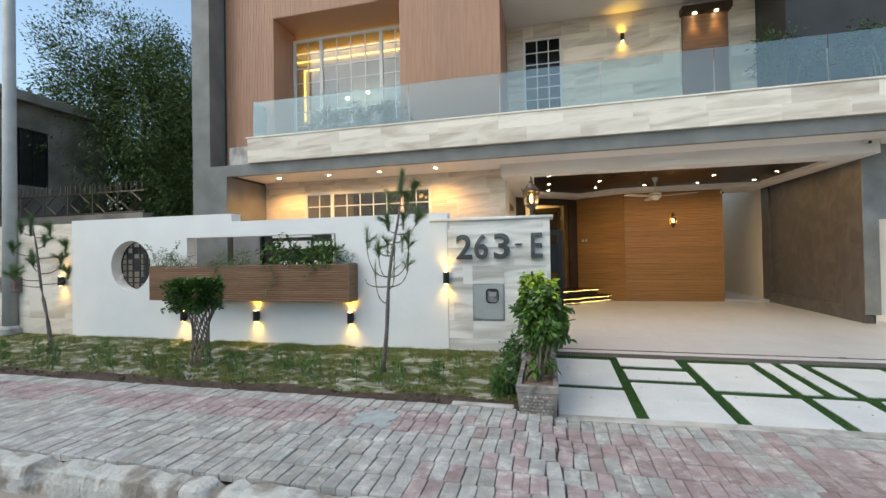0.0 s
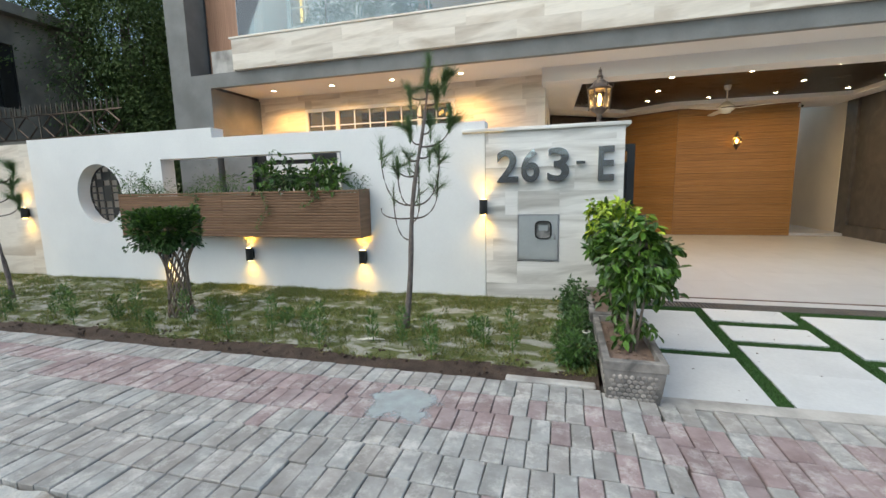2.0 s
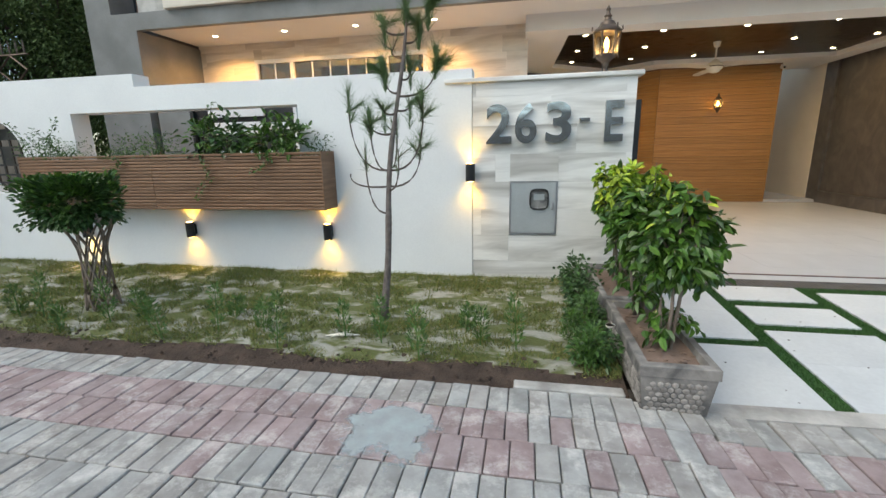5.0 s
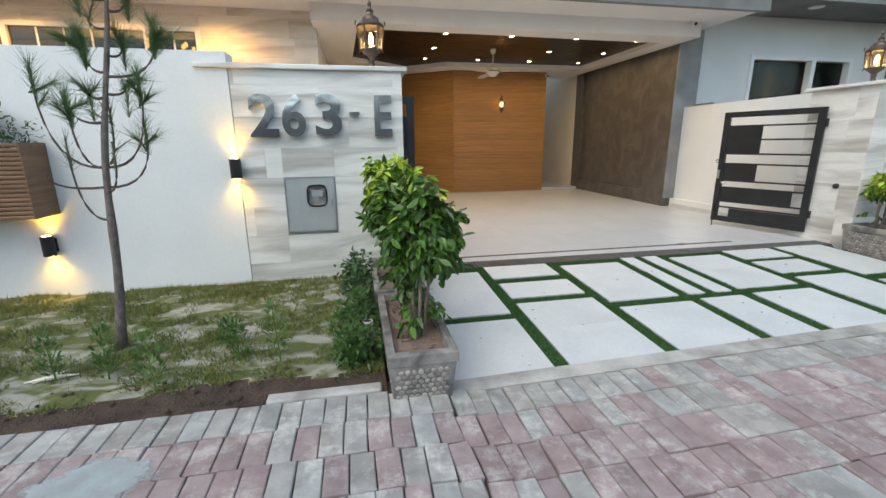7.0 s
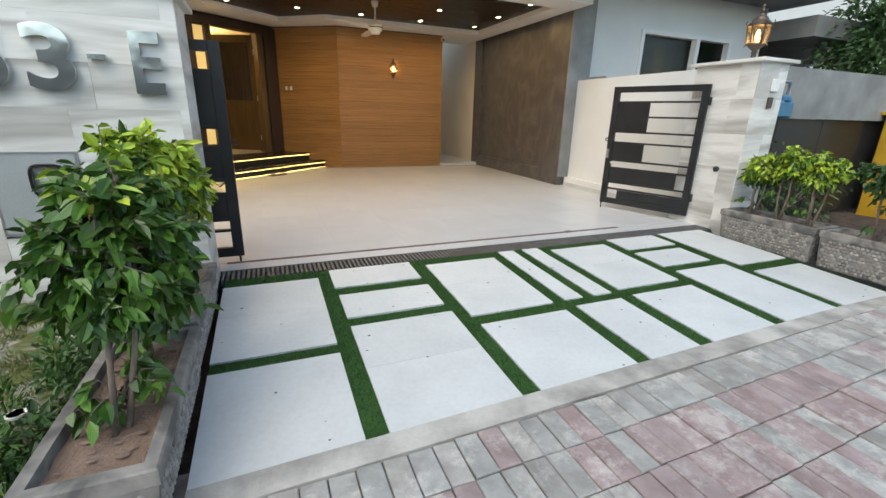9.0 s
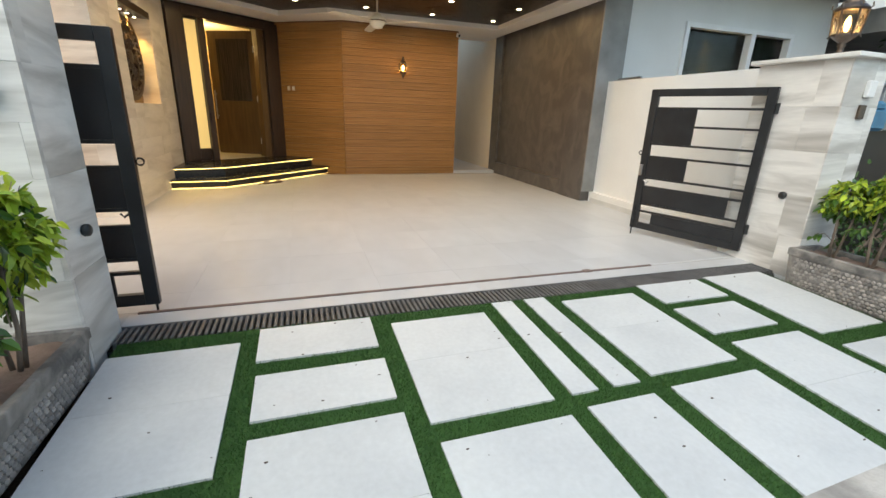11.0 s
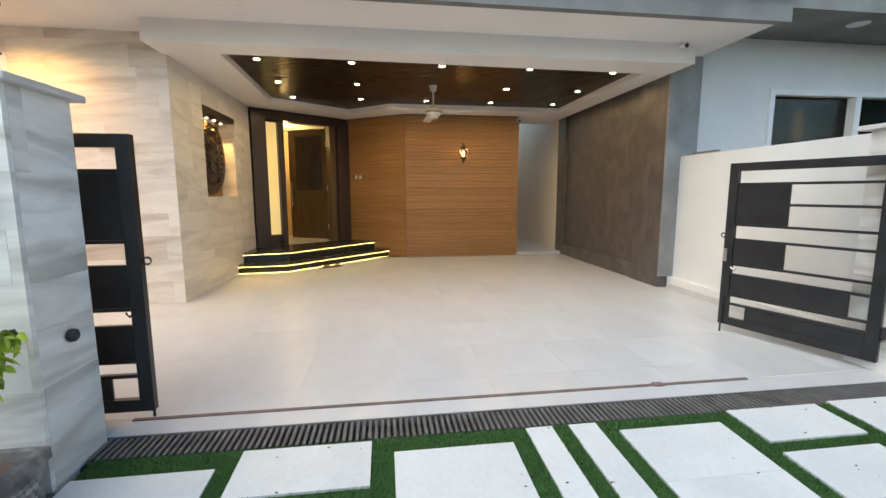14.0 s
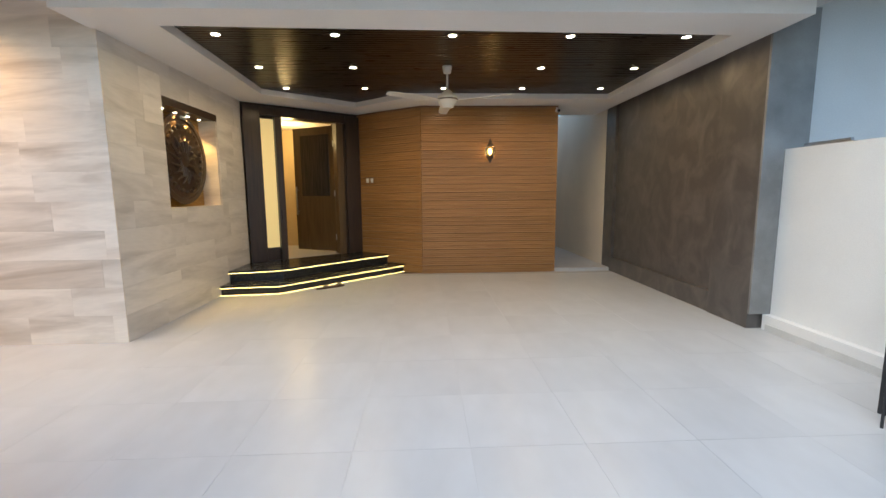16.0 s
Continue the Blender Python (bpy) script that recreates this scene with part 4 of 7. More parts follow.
bl = thing("roller_bolt", (6.13, 9.75, 2.02), "grey metal bracket on top of the side wall", "bracket")
part("plate", B(6.16, 9.2, 2.02, 6.3, 9.6, 2.035), STEEL, bl)
bm = bmesh.new()
tube(bm, [(6.2, 9.25, 2.05), (6.2, 9.75, 2.05)], 0.018, 8)
part("rod", bm, STEEL, bl)

# ---- fittings on the boundary wall ----
# round opening with its dark lattice
CX, CZ, CR = -7.36, 1.39, 0.46
bm = bmesh.new()
seg = 48
for yy, flip in ((WY, False), (WY + 0.22, True)):
    ring, sq = [], []
    for k in range(seg):
        a = 2 * math.pi * k / seg
        c_, s_ = math.cos(a), math.sin(a)
        ring.append(bm.verts.new((CX + (CR - 0.012) * c_, yy, CZ + (CR - 0.012) * s_)))
        m_ = max(abs(c_), abs(s_))
        sq.append(bm.verts.new((CX + 0.47 * c_ / m_, yy, CZ + 0.46 * s_ / m_)))
    for k in range(seg):
        j = (k + 1) % seg
        q = (ring[k], ring[j], sq[j], sq[k])
        bm.faces.new(q if flip else q[::-1])
    if not flip:
        r0 = ring
    else:
        for k in range(seg):
            j = (k + 1) % seg
            bm.faces.new((r0[k], r0[j], ring[j], ring[k]))
part("round_reveal", bm, WHITE, bw)
lat = thing("lattice_screen", (CX, WY + 0.2, CZ - CR), "black metal lattice screen of uneven rectangles", "screen")
bm = bmesh.new()
tube(bm, [(CX + 0.445 * math.cos(2 * math.pi * k / 40), WY + 0.2, CZ + 0.445 * math.sin(2 * math.pi * k / 40)) for k in range(41)], 0.016, 6, caps=False)
part("ring", bm, BLACK, lat)
rr = random.Random(4)
for x in (-0.3, -0.16, 0.0, 0.15, 0.3):
    h = math.sqrt(0.43 ** 2 - x * x)
    z0, z1 = sorted((rr.uniform(-h, -0.1 * h), rr.uniform(0.1 * h, h)))
    part("bar", B(CX + x - 0.012, WY + 0.18, CZ - h, CX + x + 0.012, WY + 0.2, CZ + h), BLACK, lat)
for z in (-0.32, -0.22, -0.1, 0.02, 0.12, 0.22, 0.33):
    h = math.sqrt(0.43 ** 2 - z * z)
    part("bar", B(CX - h, WY + 0.182, CZ + z - 0.012, CX + h, WY + 0.198, CZ + z + 0.012), BLACK, lat)
for x, z, w, h in ((-0.3, 0.12, 0.14, 0.1), (-0.16, -0.1, 0.16, 0.12), (0.0, 0.22, 0.15, 0.11), (0.0, -0.32, 0.3, 0.1), (-0.16, 0.02, 0.16, 0.1), (0.15, -0.1, 0.15, 0.12), (-0.16, 0.22, 0.16, 0.1)):
    part("panel", B(CX + x, WY + 0.184, CZ + z, CX + x + w, WY + 0.196, CZ + z + h), BLACK, lat)

# slatted planter box hung on the wall
bx = thing("wall_planter_box", (-4.73, WY - 0.3, 0.8), "long brown slatted planter box hung on the white wall", "planter box")
BX0, BX1, BYF, BZ0, BZ1 = -6.6, -2.9, 5.82, 0.805, 1.385
bm = bmesh.new()
box(bm, BX0 + 0.01, BYF + 0.012, BZ0 + 0.01, BX1 - 0.015, WY - 0.005, BZ1 - 0.05)
part("body", bm, SLAT, bx)
part("soil", B(BX0 + 0.03, BYF + 0.03, BZ1 - 0.06, BX1 - 0.03, WY - 0.01, BZ1 - 0.045), SOIL, bx)
nsl = 17
pitch = (BZ1 - BZ0) / nsl
prof = lambda z: [(0.012, z), (0.004, z + 0.002), (0.0, z + 0.006), (0.0, z + pitch - 0.012), (0.004, z + pitch - 0.007), (0.012, z + pitch - 0.005)]
for k in range(nsl):
    z = BZ0 + k * pitch
    for x0, x1 in ((BX0, -4.86), (-4.855, BX1 - 0.004)):
        bm = extrude_profile(prof(z), x1 - x0)
        bm.transform(Matrix.Translation((x0, BYF, 0)))
        part("slat", bm, SLAT, bx)
part("end_panel", B(BX1 - 0.014, BYF + 0.001, BZ0, BX1, WY - 0.004, BZ1), SLAT, bx)
part("end_panel", B(BX0 - 0.002, BYF + 0.001, BZ0, BX0 + 0.012, WY - 0.004, BZ1), SLAT, bx)


def wall_lamp(x, y, z, label="black up-and-down wall lamp, lit, on the white wall", group="up-and-down wall lamps", up=True):
    w = thing("wall_lamp", (x, y, z), label, "wall lamp", group)
    part("backplate", B(x - 0.035, y - 0.015, z - 0.06, x + 0.035, y, z + 0.06), BLACK, w)
    bm = bmesh.new()
    lathe(bm, [(0.044, -0.085), (0.046, -0.083), (0.046, 0.083), (0.044, 0.085), (0.036, 0.085), (0.034, 0.06), (0.0, 0.06)], (x, y - 0.06, z), 20)
    part("body", bm, BLACK, w, smooth=False)
    for s_ in (-1, 1):
        bm = bmesh.new()
        zz = z + s_ * 0.086
        lathe(bm, [(0.03, min(zz, zz + s_ * 0.003)), (0.03, max(zz, zz + s_ * 0.003))], (x, y - 0.06, 0), 14)
        part("lens", bm, WARMBULB, w, "glowing lens")
        spot("wall_lamp_beam", (x, y - 0.06, z + s_ * 0.095), (x, y - 0.045, z + s_ * 1.0), 5.5, (1.0, 0.56, 0.05), 122, 1.0, 0.02)
    return w


for x, z in ((-3.01, 0.54), (-4.7, 0.54), (-6.15, 0.51)):
    wall_lamp(x, WY, z)
wall_lamp(-1.47, WY, 1.155)
wall_lamp(-8.95, WY, 1.12, "black up-and-down wall lamp, lit, on banded marble")


# polished numerals
def numeral(ch, x0, x1, z0, z1):
    cu = bpy.data.curves.new("numeral_" + ("dash" if ch == "-" else ch), "FONT")
    cu.body, cu.extrude, cu.offset, cu.bevel_depth = ch, 0.02, 0.022, 0.002
    tmp = bpy.data.objects.new("tmp", cu)
    scene.collection.objects.link(tmp)
    dg = bpy.context.evaluated_depsgraph_get()
    me = bpy.data.meshes.new_from_object(tmp.evaluated_get(dg))
    bpy.data.objects.remove(tmp)
    co = np.array([v.co for v in me.vertices])
    lo, hi = co.min(0), co.max(0)
    sx, sz = (x1 - x0) / (hi[0] - lo[0]), (z1 - z0) / (hi[1] - lo[1])
    me.transform(Matrix.Translation((x0, WY - 0.002, z0)) @ Matrix(((sx, 0, 0, -lo[0] * sx), (0, 0, 1, -0.022), (0, sz, 0, -lo[1] * sz), (0, 0, 0, 1))))
    me.flip_normals()
    ob = thing("house_numeral", ((x0 + x1) / 2, WY, z0), "polished steel house numeral fixed on marble", "numeral", "house number 263-E")
    link("character", me, CHROME, ob)


for ch, x0, x1, z0, z1 in (("2", -1.32, -1.08, 1.42, 1.78), ("6", -1.05, -0.85, 1.42, 1.785), ("3", -0.77, -0.54, 1.42, 1.785), ("-", -0.47, -0.38, 1.605, 1.635), ("E", -0.25, -0.09, 1.42, 1.78)):
    numeral(ch, x0, x1, z0, z1)

mb = thing("meter_box", (-0.865, WY, 0.545), "grey metal electricity meter box set in marble", "meter box")
bm = bmesh.new()
wall_panel(bm, (-1.09, WY - 0.004), (-0.635, WY - 0.004), 0.545, 1.065, 0.02, [(0.018, 0.563, 0.437, 1.047)])
part("frame", bm, STEEL, mb)
bm = bmesh.new()
wall_panel(bm, (-1.072, WY - 0.007), (-0.653, WY - 0.007), 0.563, 1.047, 0.016, [(0.185, 0.235 + 0.563, 0.345, 0.42 + 0.563)])
dr = part("door", bm, METERBOX, mb)
bm = bmesh.new()
xc, zc = -0.807, 0.891
pts_ = []
for k in range(32):
    a = 2 * math.pi * k / 32
    c_, s_ = math.cos(a), math.sin(a)
    pts_.append((xc + 0.085 * math.copysign(abs(c_) ** 0.5, c_), WY - 0.014, zc + 0.096 * math.copysign(abs(s_) ** 0.5, s_)))
tube(bm, pts_ + pts_[:1], 0.008, 6, caps=False)
part("gasket", bm, BLACK, dr, "black rubber window gasket")
part("meter", B(xc - 0.08, WY + 0.012, zc - 0.09, xc + 0.08, WY + 0.03, zc + 0.09), mat("meter_face", (0.12, 0.12, 0.12), (0.3, 0.29, 0.27), scale=14, fine=40, rough=0.3, bump=0.0), mb, "dark meter behind a small window")
part("dial", B(xc - 0.05, WY + 0.006, zc - 0.01, xc + 0.05, WY + 0.013, zc + 0.05), METERBOX, mb)
part("latch", B(-0.685, WY - 0.015, 0.79, -0.668, WY - 0.006, 0.86, bev=0.002), STEEL, dr)


def lantern(x, y, z):
    """A hexagonal post lantern whose foot stands at z."""
    la = thing("post_lantern", (x, y, z), "bronze hexagonal lantern, lit, standing on the gate pillar", "lantern", "gate pillar lanterns")
    bm = bmesh.new()
    lathe(bm, [(0.055, 0.0), (0.055, 0.012), (0.03, 0.025), (0.022, 0.07), (0.035, 0.085), (0.022, 0.1), (0.05, 0.125), (0.085, 0.155), (0.1, 0.175)], (x, y, z), 16)
    part("foot", bm, BRONZE, la, smooth=True)
    for k in range(6):
        a = math.pi * k / 3
        b_ = a + math.pi / 3
        bm = bmesh.new()
        for aa in (a,):
            tube(bm, [(x + 0.098 * math.cos(aa), y + 0.098 * math.sin(aa), z + 0.17), (x + 0.118 * math.cos(aa), y + 0.118 * math.sin(aa), z + 0.37)], 0.008, 6)
            tube(bm, [(x + 0.118 * math.cos(aa), y + 0.118 * math.sin(aa), z + 0.37), (x + 0.135 * math.cos(aa), y + 0.135 * math.sin(aa), z + 0.39), (x + 0.13 * math.cos(aa), y + 0.13 * math.sin(aa), z + 0.42)], 0.006, 5)
            tube(bm, [(x + 0.098 * math.cos(aa), y + 0.098 * math.sin(aa), z + 0.17), (x + 0.115 * math.cos(aa), y + 0.115 * math.sin(aa), z + 0.15)], 0.006, 5)
        part("post", bm, BRONZE, la)
        bm = bmesh.new()
        q = [bm.verts.new((x + r_ * math.cos(t_), y + r_ * math.sin(t_), z + h_)) for r_, t_, h_ in ((0.094, a, 0.18), (0.094, b_, 0.18), (0.113, b_, 0.36), (0.113, a, 0.36))]
        bm.faces.new(q)
        pn = part("pane", bm, LANTERNGLASS, la)
        pn.visible_shadow = False
        bm = bmesh.new()
        m0, m1 = a + 0.28, b_ - 0.28
        tube(bm, [(x + 0.096 * math.cos(t_) * (1 + h_ * 0.2), y + 0.096 * math.sin(t_) * (1 + h_ * 0.2), z + h_) for t_, h_ in ((m0, 0.2), (m0 - 0.05, 0.25), ((a + b_) / 2, 0.31), (m1 + 0.05, 0.25), (m1, 0.2))], 0.005, 4)
        part("scroll", bm, BRONZE, la)
    bm = bmesh.new()
    lathe(bm, [(0.122, 0.36), (0.128, 0.375), (0.115, 0.39), (0.08, 0.42), (0.06, 0.455), (0.035, 0.47), (0.028, 0.49), (0.036, 0.505), (0.02, 0.52), (0.014, 0.545), (0.02, 0.56), (0.003, 0.595)], (x, y, z), 18)
    part("roof", bm, BRONZE, la)
    bm = bmesh.new()
    lathe(bm, [(0.008, 0.2), (0.014, 0.22), (0.024, 0.255), (0.02, 0.29), (0.005, 0.325)], (x, y, z), 10)
    part("bulb", bm, WARMBULB, la, smooth=True)
    point("lantern_lamp", (x, y, z + 0.26), 5, (1.0, 0.7, 0.35), 0.03)


lantern(-0.24, WY + 0.2, 2.025)
lantern(5.83, 6.42, 2.03)

# doorbell and switch on the right pillar, knobs on both
bell = thing("doorbell", (5.92, 6.18, 1.5), "brown doorbell plate on the marble pillar", "doorbell")
part("plate", B(5.89, 6.165, 1.5, 5.97, 6.188, 1.62, bev=0.004), BRONZE, bell)
bc = thing("bell_cover", (5.92, 6.18, 1.68), "small clear plastic cover on the marble pillar", "cover")
part("cover", B(5.9, 6.15, 1.68, 6.0, 6.188, 1.82, bev=0.008), PVC, bc)
for x, y, z, s_ in ((0.012, 6.36, 0.74, 1), (5.668, 6.45, 0.775, -1)):
    kn = thing("gate_stop", (x, y, z), "black rubber gate stop knob on the marble pillar", "gate stop", "gate stops")
    bm = bmesh.new()
    lathe(bm, [(0.03, 0.0), (0.036, 0.01), (0.034, 0.03), (0.02, 0.04)], sides=16)
    bm.transform(Matrix.Rotation(radians(90 * s_), 4, "Y"))
    part("knob", bm, BLACK, kn, shift=False, smooth=True)


# ---- gates ----
def gate(m, flip, length, height, label):
    """A gate leaf in its own frame: x from the free edge to the hinge, z up."""
    g_ = thing("gate_leaf", (0, 0, 0), label, "gate", "gate leaves")
    g_.matrix_world = m
    L_, H_, w_, t_ = length, height, 0.085, 0.05
    f = lambda q: H_ * (1 - q)
    P_ = lambda name, *a, bev=0.003: part(name, B(*a, bev=bev), BLACK, g_, shift=False)
    P_("stile", 0, 0, 0, w_, t_, H_)
    P_("stile", L_ - w_, 0, 0, L_, t_, H_)
    P_("rail", w_, 0.001, 0, L_ - w_, t_ - 0.001, 0.08)
    P_("rail", w_, 0.001, H_ - 0.08, L_ - w_, t_ - 0.001, H_)
    mid = w_ + (L_ - 2 * w_) * 0.42
    end = L_ - w_
    P_("panel", w_, 0.015, f(0.37), mid, 0.035, f(0.125))
    P_("panel", w_, 0.015, f(0.615), mid, 0.035, f(0.46))
    P_("panel", w_, 0.015, f(0.81), w_ + (L_ - 2 * w_) * 0.88, 0.035, f(0.68))
    P_("panel", w_ + 0.16, 0.015, 0.075, end, 0.035, f(0.875))
    for q in (0.125, 0.245, 0.37, 0.46, 0.615, 0.68, 0.81, 0.865):
        x0 = w_ if q in (0.125, 0.37, 0.46, 0.615, 0.68, 0.81, 0.865) else mid
        P_("bar", x0, 0.008, f(q) - 0.012, end, 0.042, f(q) + 0.012, bev=0.002)
    for q in (0.12, 0.85):
        bm = bmesh.new()
        tube(bm, [(L_ + 0.015, 0.025, f(q) - 0.05), (L_ + 0.015, 0.025, f(q) + 0.05)], 0.02, 10)
        part("hinge", bm, BLACK, g_, shift=False)
    bm = bmesh.new()
    tube(bm, [(-0.025 + 0.022 * math.cos(a), 0.025, f(0.44) + 0.022 * math.sin(a)) for a in [2 * math.pi * k / 12 for k in range(13)]], 0.007, 6, caps=False)
    part("latch_eye", bm, BLACK, g_, shift=False)
    bm = bmesh.new()
    tube(bm, [(0.04, -0.02, -0.085), (0.04, -0.02, 0.3)], 0.009, 8)
    part("drop_bolt", bm, BLACK, g_, shift=False)
    bm = bmesh.new()
    tube(bm, [(0.09, -0.015, f(0.63)), (0.13, -0.015, f(0.65)), (0.15, -0.015, f(0.635))], 0.008, 6)
    box(bm, 0.01, -0.02, f(0.6), 0.05, 0.0, f(0.52), bev=0.003)
    part("bolt", bm, STEEL if not flip else BLACK, g_, shift=False)
    return g_


fr, hg = Vector((5.2, 7.9, 0.11)), Vector((5.62, 6.72, 0.11))
ang = math.degrees(math.atan2(hg.y - fr.y, hg.x - fr.x))
gate(pose(*fr, 0, 0, ang), False, (hg - fr).length, 1.67, "black steel gate leaf standing open beside a marble pillar")
gate(pose(0.2, 6.78, 0.1, 0, 0, 180), True, 1.35, 1.74, "black steel gate leaf folded back behind the numbered pillar")

# ---- lower front window and its lit room ----
w1 = thing("window_1", (-4.4, HY, 2.0), "white framed window with thin glazing bars, lit inside", "window", kind="structure")
WX0, WX1, WZ0, WZ1 = -6.15, -2.72, 2.0, 3.15
bm = bmesh.new()
wall_panel(bm, (WX0 + 0.002, HY - 0.02), (WX1 - 0.002, HY - 0.02), WZ0 + 0.002, WZ1 - 0.002, 0.1, [(0.07, WZ0 + 0.07, 0.74, WZ1 - 0.07), (0.82, WZ0 + 0.07, 2.62, WZ1 - 0.07), (2.7, WZ0 + 0.07, 3.35, WZ1 - 0.07)])
part("window_frame", bm, PVC, w1)
for x0, x1, nb in ((WX0 + 0.07, WX0 + 0.74, 2), (WX0 + 0.82, WX0 + 2.62, 5), (WX0 + 2.7, WX0 + 3.35, 2)):
    p_ = part("pane", B(x0, HY + 0.03, WZ0 + 0.07, x1, HY + 0.036, WZ1 - 0.07), FRONTPANE, w1)
    p_.visible_shadow = False
    for k in range(1, nb):
        xx = x0 + (x1 - x0) * k / nb
        part("glazing_bar", B(xx - 0.012, HY + 0.02, WZ0 + 0.07, xx + 0.012, HY + 0.046, WZ1 - 0.07), PVC, w1)
    for zz in (2.42, 2.78):
        part("glazing_bar", B(x0, HY + 0.022, zz - 0.012, x1, HY + 0.044, zz + 0.012), PVC, w1)
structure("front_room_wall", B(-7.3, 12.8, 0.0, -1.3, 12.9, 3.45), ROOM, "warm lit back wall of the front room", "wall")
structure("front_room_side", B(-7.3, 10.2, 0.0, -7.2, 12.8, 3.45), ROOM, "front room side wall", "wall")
structure("front_room_curtain", B(-5.6, 11.6, 1.0, -3.2, 11.65, 3.3), mat("brown_curtain", (0.2, 0.12, 0.06), (0.13, 0.075, 0.035), scale=2, stretch=(14, 14, 0.4), fine=9, rough=0.8), "brown curtain inside the front room", "curtain")
chd = thing("chandelier", (-3.1, 10.9, 3.45), "small brass chandelier glowing behind the window", "chandelier")
bm = bmesh.new()
tube(bm, [(-3.1, 10.9, 3.45), (-3.1, 10.9, 3.0)], 0.012, 6)
for k in range(6):
    a = math.pi * k / 3
    tube(bm, [(-3.1, 10.9, 3.02), (-3.1 + 0.1 * math.cos(a), 10.9 + 0.1 * math.sin(a), 2.95), (-3.1 + 0.22 * math.cos(a), 10.9 + 0.22 * math.sin(a), 3.0)], 0.008, 5)
part("arms", bm, BRONZE, chd)
for k in range(6):
    a = math.pi * k / 3
    bm = bmesh.new()
    lathe(bm, [(0.01, 0), (0.035, 0.03), (0.03, 0.07), (0.01, 0.09)], (-3.1 + 0.22 * math.cos(a), 10.9 + 0.22 * math.sin(a), 3.0), 8)
    part("candle_bulb", bm, LED, chd)
point("front_room_lamp", (-4.6, 12.2, 2.6), 60, (1.0, 0.68, 0.3), 0.1)
scr = thing("yard_screen", (-4.8, 7.4, 0.0), "black board screen with white bars in the front yard", "screen")
part("board", B(-5.62, 7.44, 0.0, -3.0, 7.47, 2.03), BLACK, scr)
for x0, x1, z0, z1 in ((-5.34, -4.48, 1.88, 1.985), (-5.31, -4.5, 1.65, 1.81), (-4.42, -4.08, 1.7, 1.79), (-5.2, -4.1, 1.3, 1.42)):
    part("white_bar", B(x0, 7.4, z0, x1, 7.438, z1, bev=0.004), PVC, scr)
for x in (-5.62, -4.03, -3.04):
    part("post", B(x, 7.385, 0.0, x + 0.05, 7.439, 2.035, bev=0.003), PVC if x == -4.03 else BLACK, scr)
structure("yard_pier", B(-7.18, 8.5, 0.0, -6.45, 8.9, 2.33), GREY, "low grey rendered pier behind the boundary wall", "pier")

# ---- upper storey ----
w2 = thing("window_2", (-4.77, 9.8, 4.3), "tall white barred window of the upper bay, lit inside", "window", kind="structure")
UX0, UX1, UZ0, UZ1 = -6.38, -3.17, 4.12, 7.12
bm = bmesh.new()
wall_panel(bm, (UX0, 9.8), (UX1, 9.8), UZ0, UZ1, 0.08, [(0.07, UZ0 + 0.06, 0.76, UZ1 - 0.06), (0.84, UZ0 + 0.06, 2.4, UZ1 - 0.06), (2.48, UZ0 + 0.06, 3.14, UZ1 - 0.06)])
part("window_frame", bm, PVC, w2)
for x0, x1, nb in ((UX0 + 0.07, UX0 + 0.76, 2), (UX0 + 0.84, UX0 + 2.4, 4), (UX0 + 2.48, UX0 + 3.14, 2)):
    p_ = part("pane", B(x0, 9.84, UZ0 + 0.06, x1, 9.846, UZ1 - 0.06), PANE, w2)
    p_.visible_shadow = False
    for k in range(1, nb):
        xx = x0 + (x1 - x0) * k / nb
        part("glazing_bar", B(xx - 0.012, 9.83, UZ0 + 0.06, xx + 0.012, 9.856, UZ1 - 0.06), PVC, w2)
    for k in range(1, 8):
        zz = UZ0 + (UZ1 - UZ0) * k / 8
        part("glazing_bar", B(x0, 9.832, zz - 0.012, x1, 9.854, zz + 0.012), PVC, w2)
structure("upper_room_wall", B(-7.3, 10.76, 4.1, -1.0, 10.79, 8.0), mat("pale_room_wall", (0.75, 0.73, 0.69), (0.68, 0.66, 0.62), scale=1, fine=40, rough=0.8), "back wall of the upper room", "wall")
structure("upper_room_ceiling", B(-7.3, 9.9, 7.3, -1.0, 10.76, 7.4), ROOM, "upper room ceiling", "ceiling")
cove = thing("cove_light", (-4.7, 10.6, 7.1), "glowing golden ceiling cove strips in the upper room", "cove light")
for z in (6.98, 7.2):
    part("strip", B(-6.9, 10.68, z, -2.8, 10.72, z + 0.03), LED, cove)
part("strip", B(-6.62, 10.68, 5.3, -6.58, 10.72, 6.75), LED, cove)
part("strip", B(-6.58, 10.68, 6.72, -6.1, 10.72, 6.75), LED, cove)
for x, z in ((-5.2, 5.75), (-4.6, 5.85), (-3.6, 5.95)):
    pb = thing("pendant_bulb", (x, 10.5, z), "small white pendant bulb glowing in the upper room", "pendant lamp", "pendant bulbs")
    bm = bmesh.new()
    lathe(bm, [(0.01, -0.05), (0.045, -0.02), (0.045, 0.02), (0.01, 0.05)], (x, 10.5, z), 10)
    part("bulb", bm, BULB, pb)
    bm = bmesh.new()
    tube(bm, [(x, 10.5, z + 0.05), (x, 10.5, 7.3)], 0.004, 4)
    part("cord", bm, BLACK, pb)
w3 = thing("window_3", (-0.1, 10.5, 4.3), "slim white barred window beside the balcony, dark inside", "window", kind="structure")
bm = bmesh.new()
wall_panel(bm, (-0.52, 10.52), (0.38, 10.52), 4.3, 6.68, 0.08, [(0.05, 4.35, 0.85, 6.63)])
part("window_frame", bm, PVC, w3)
part("pane", B(-0.47, 10.56, 4.35, 0.33, 10.566, 6.63), TINT, w3)
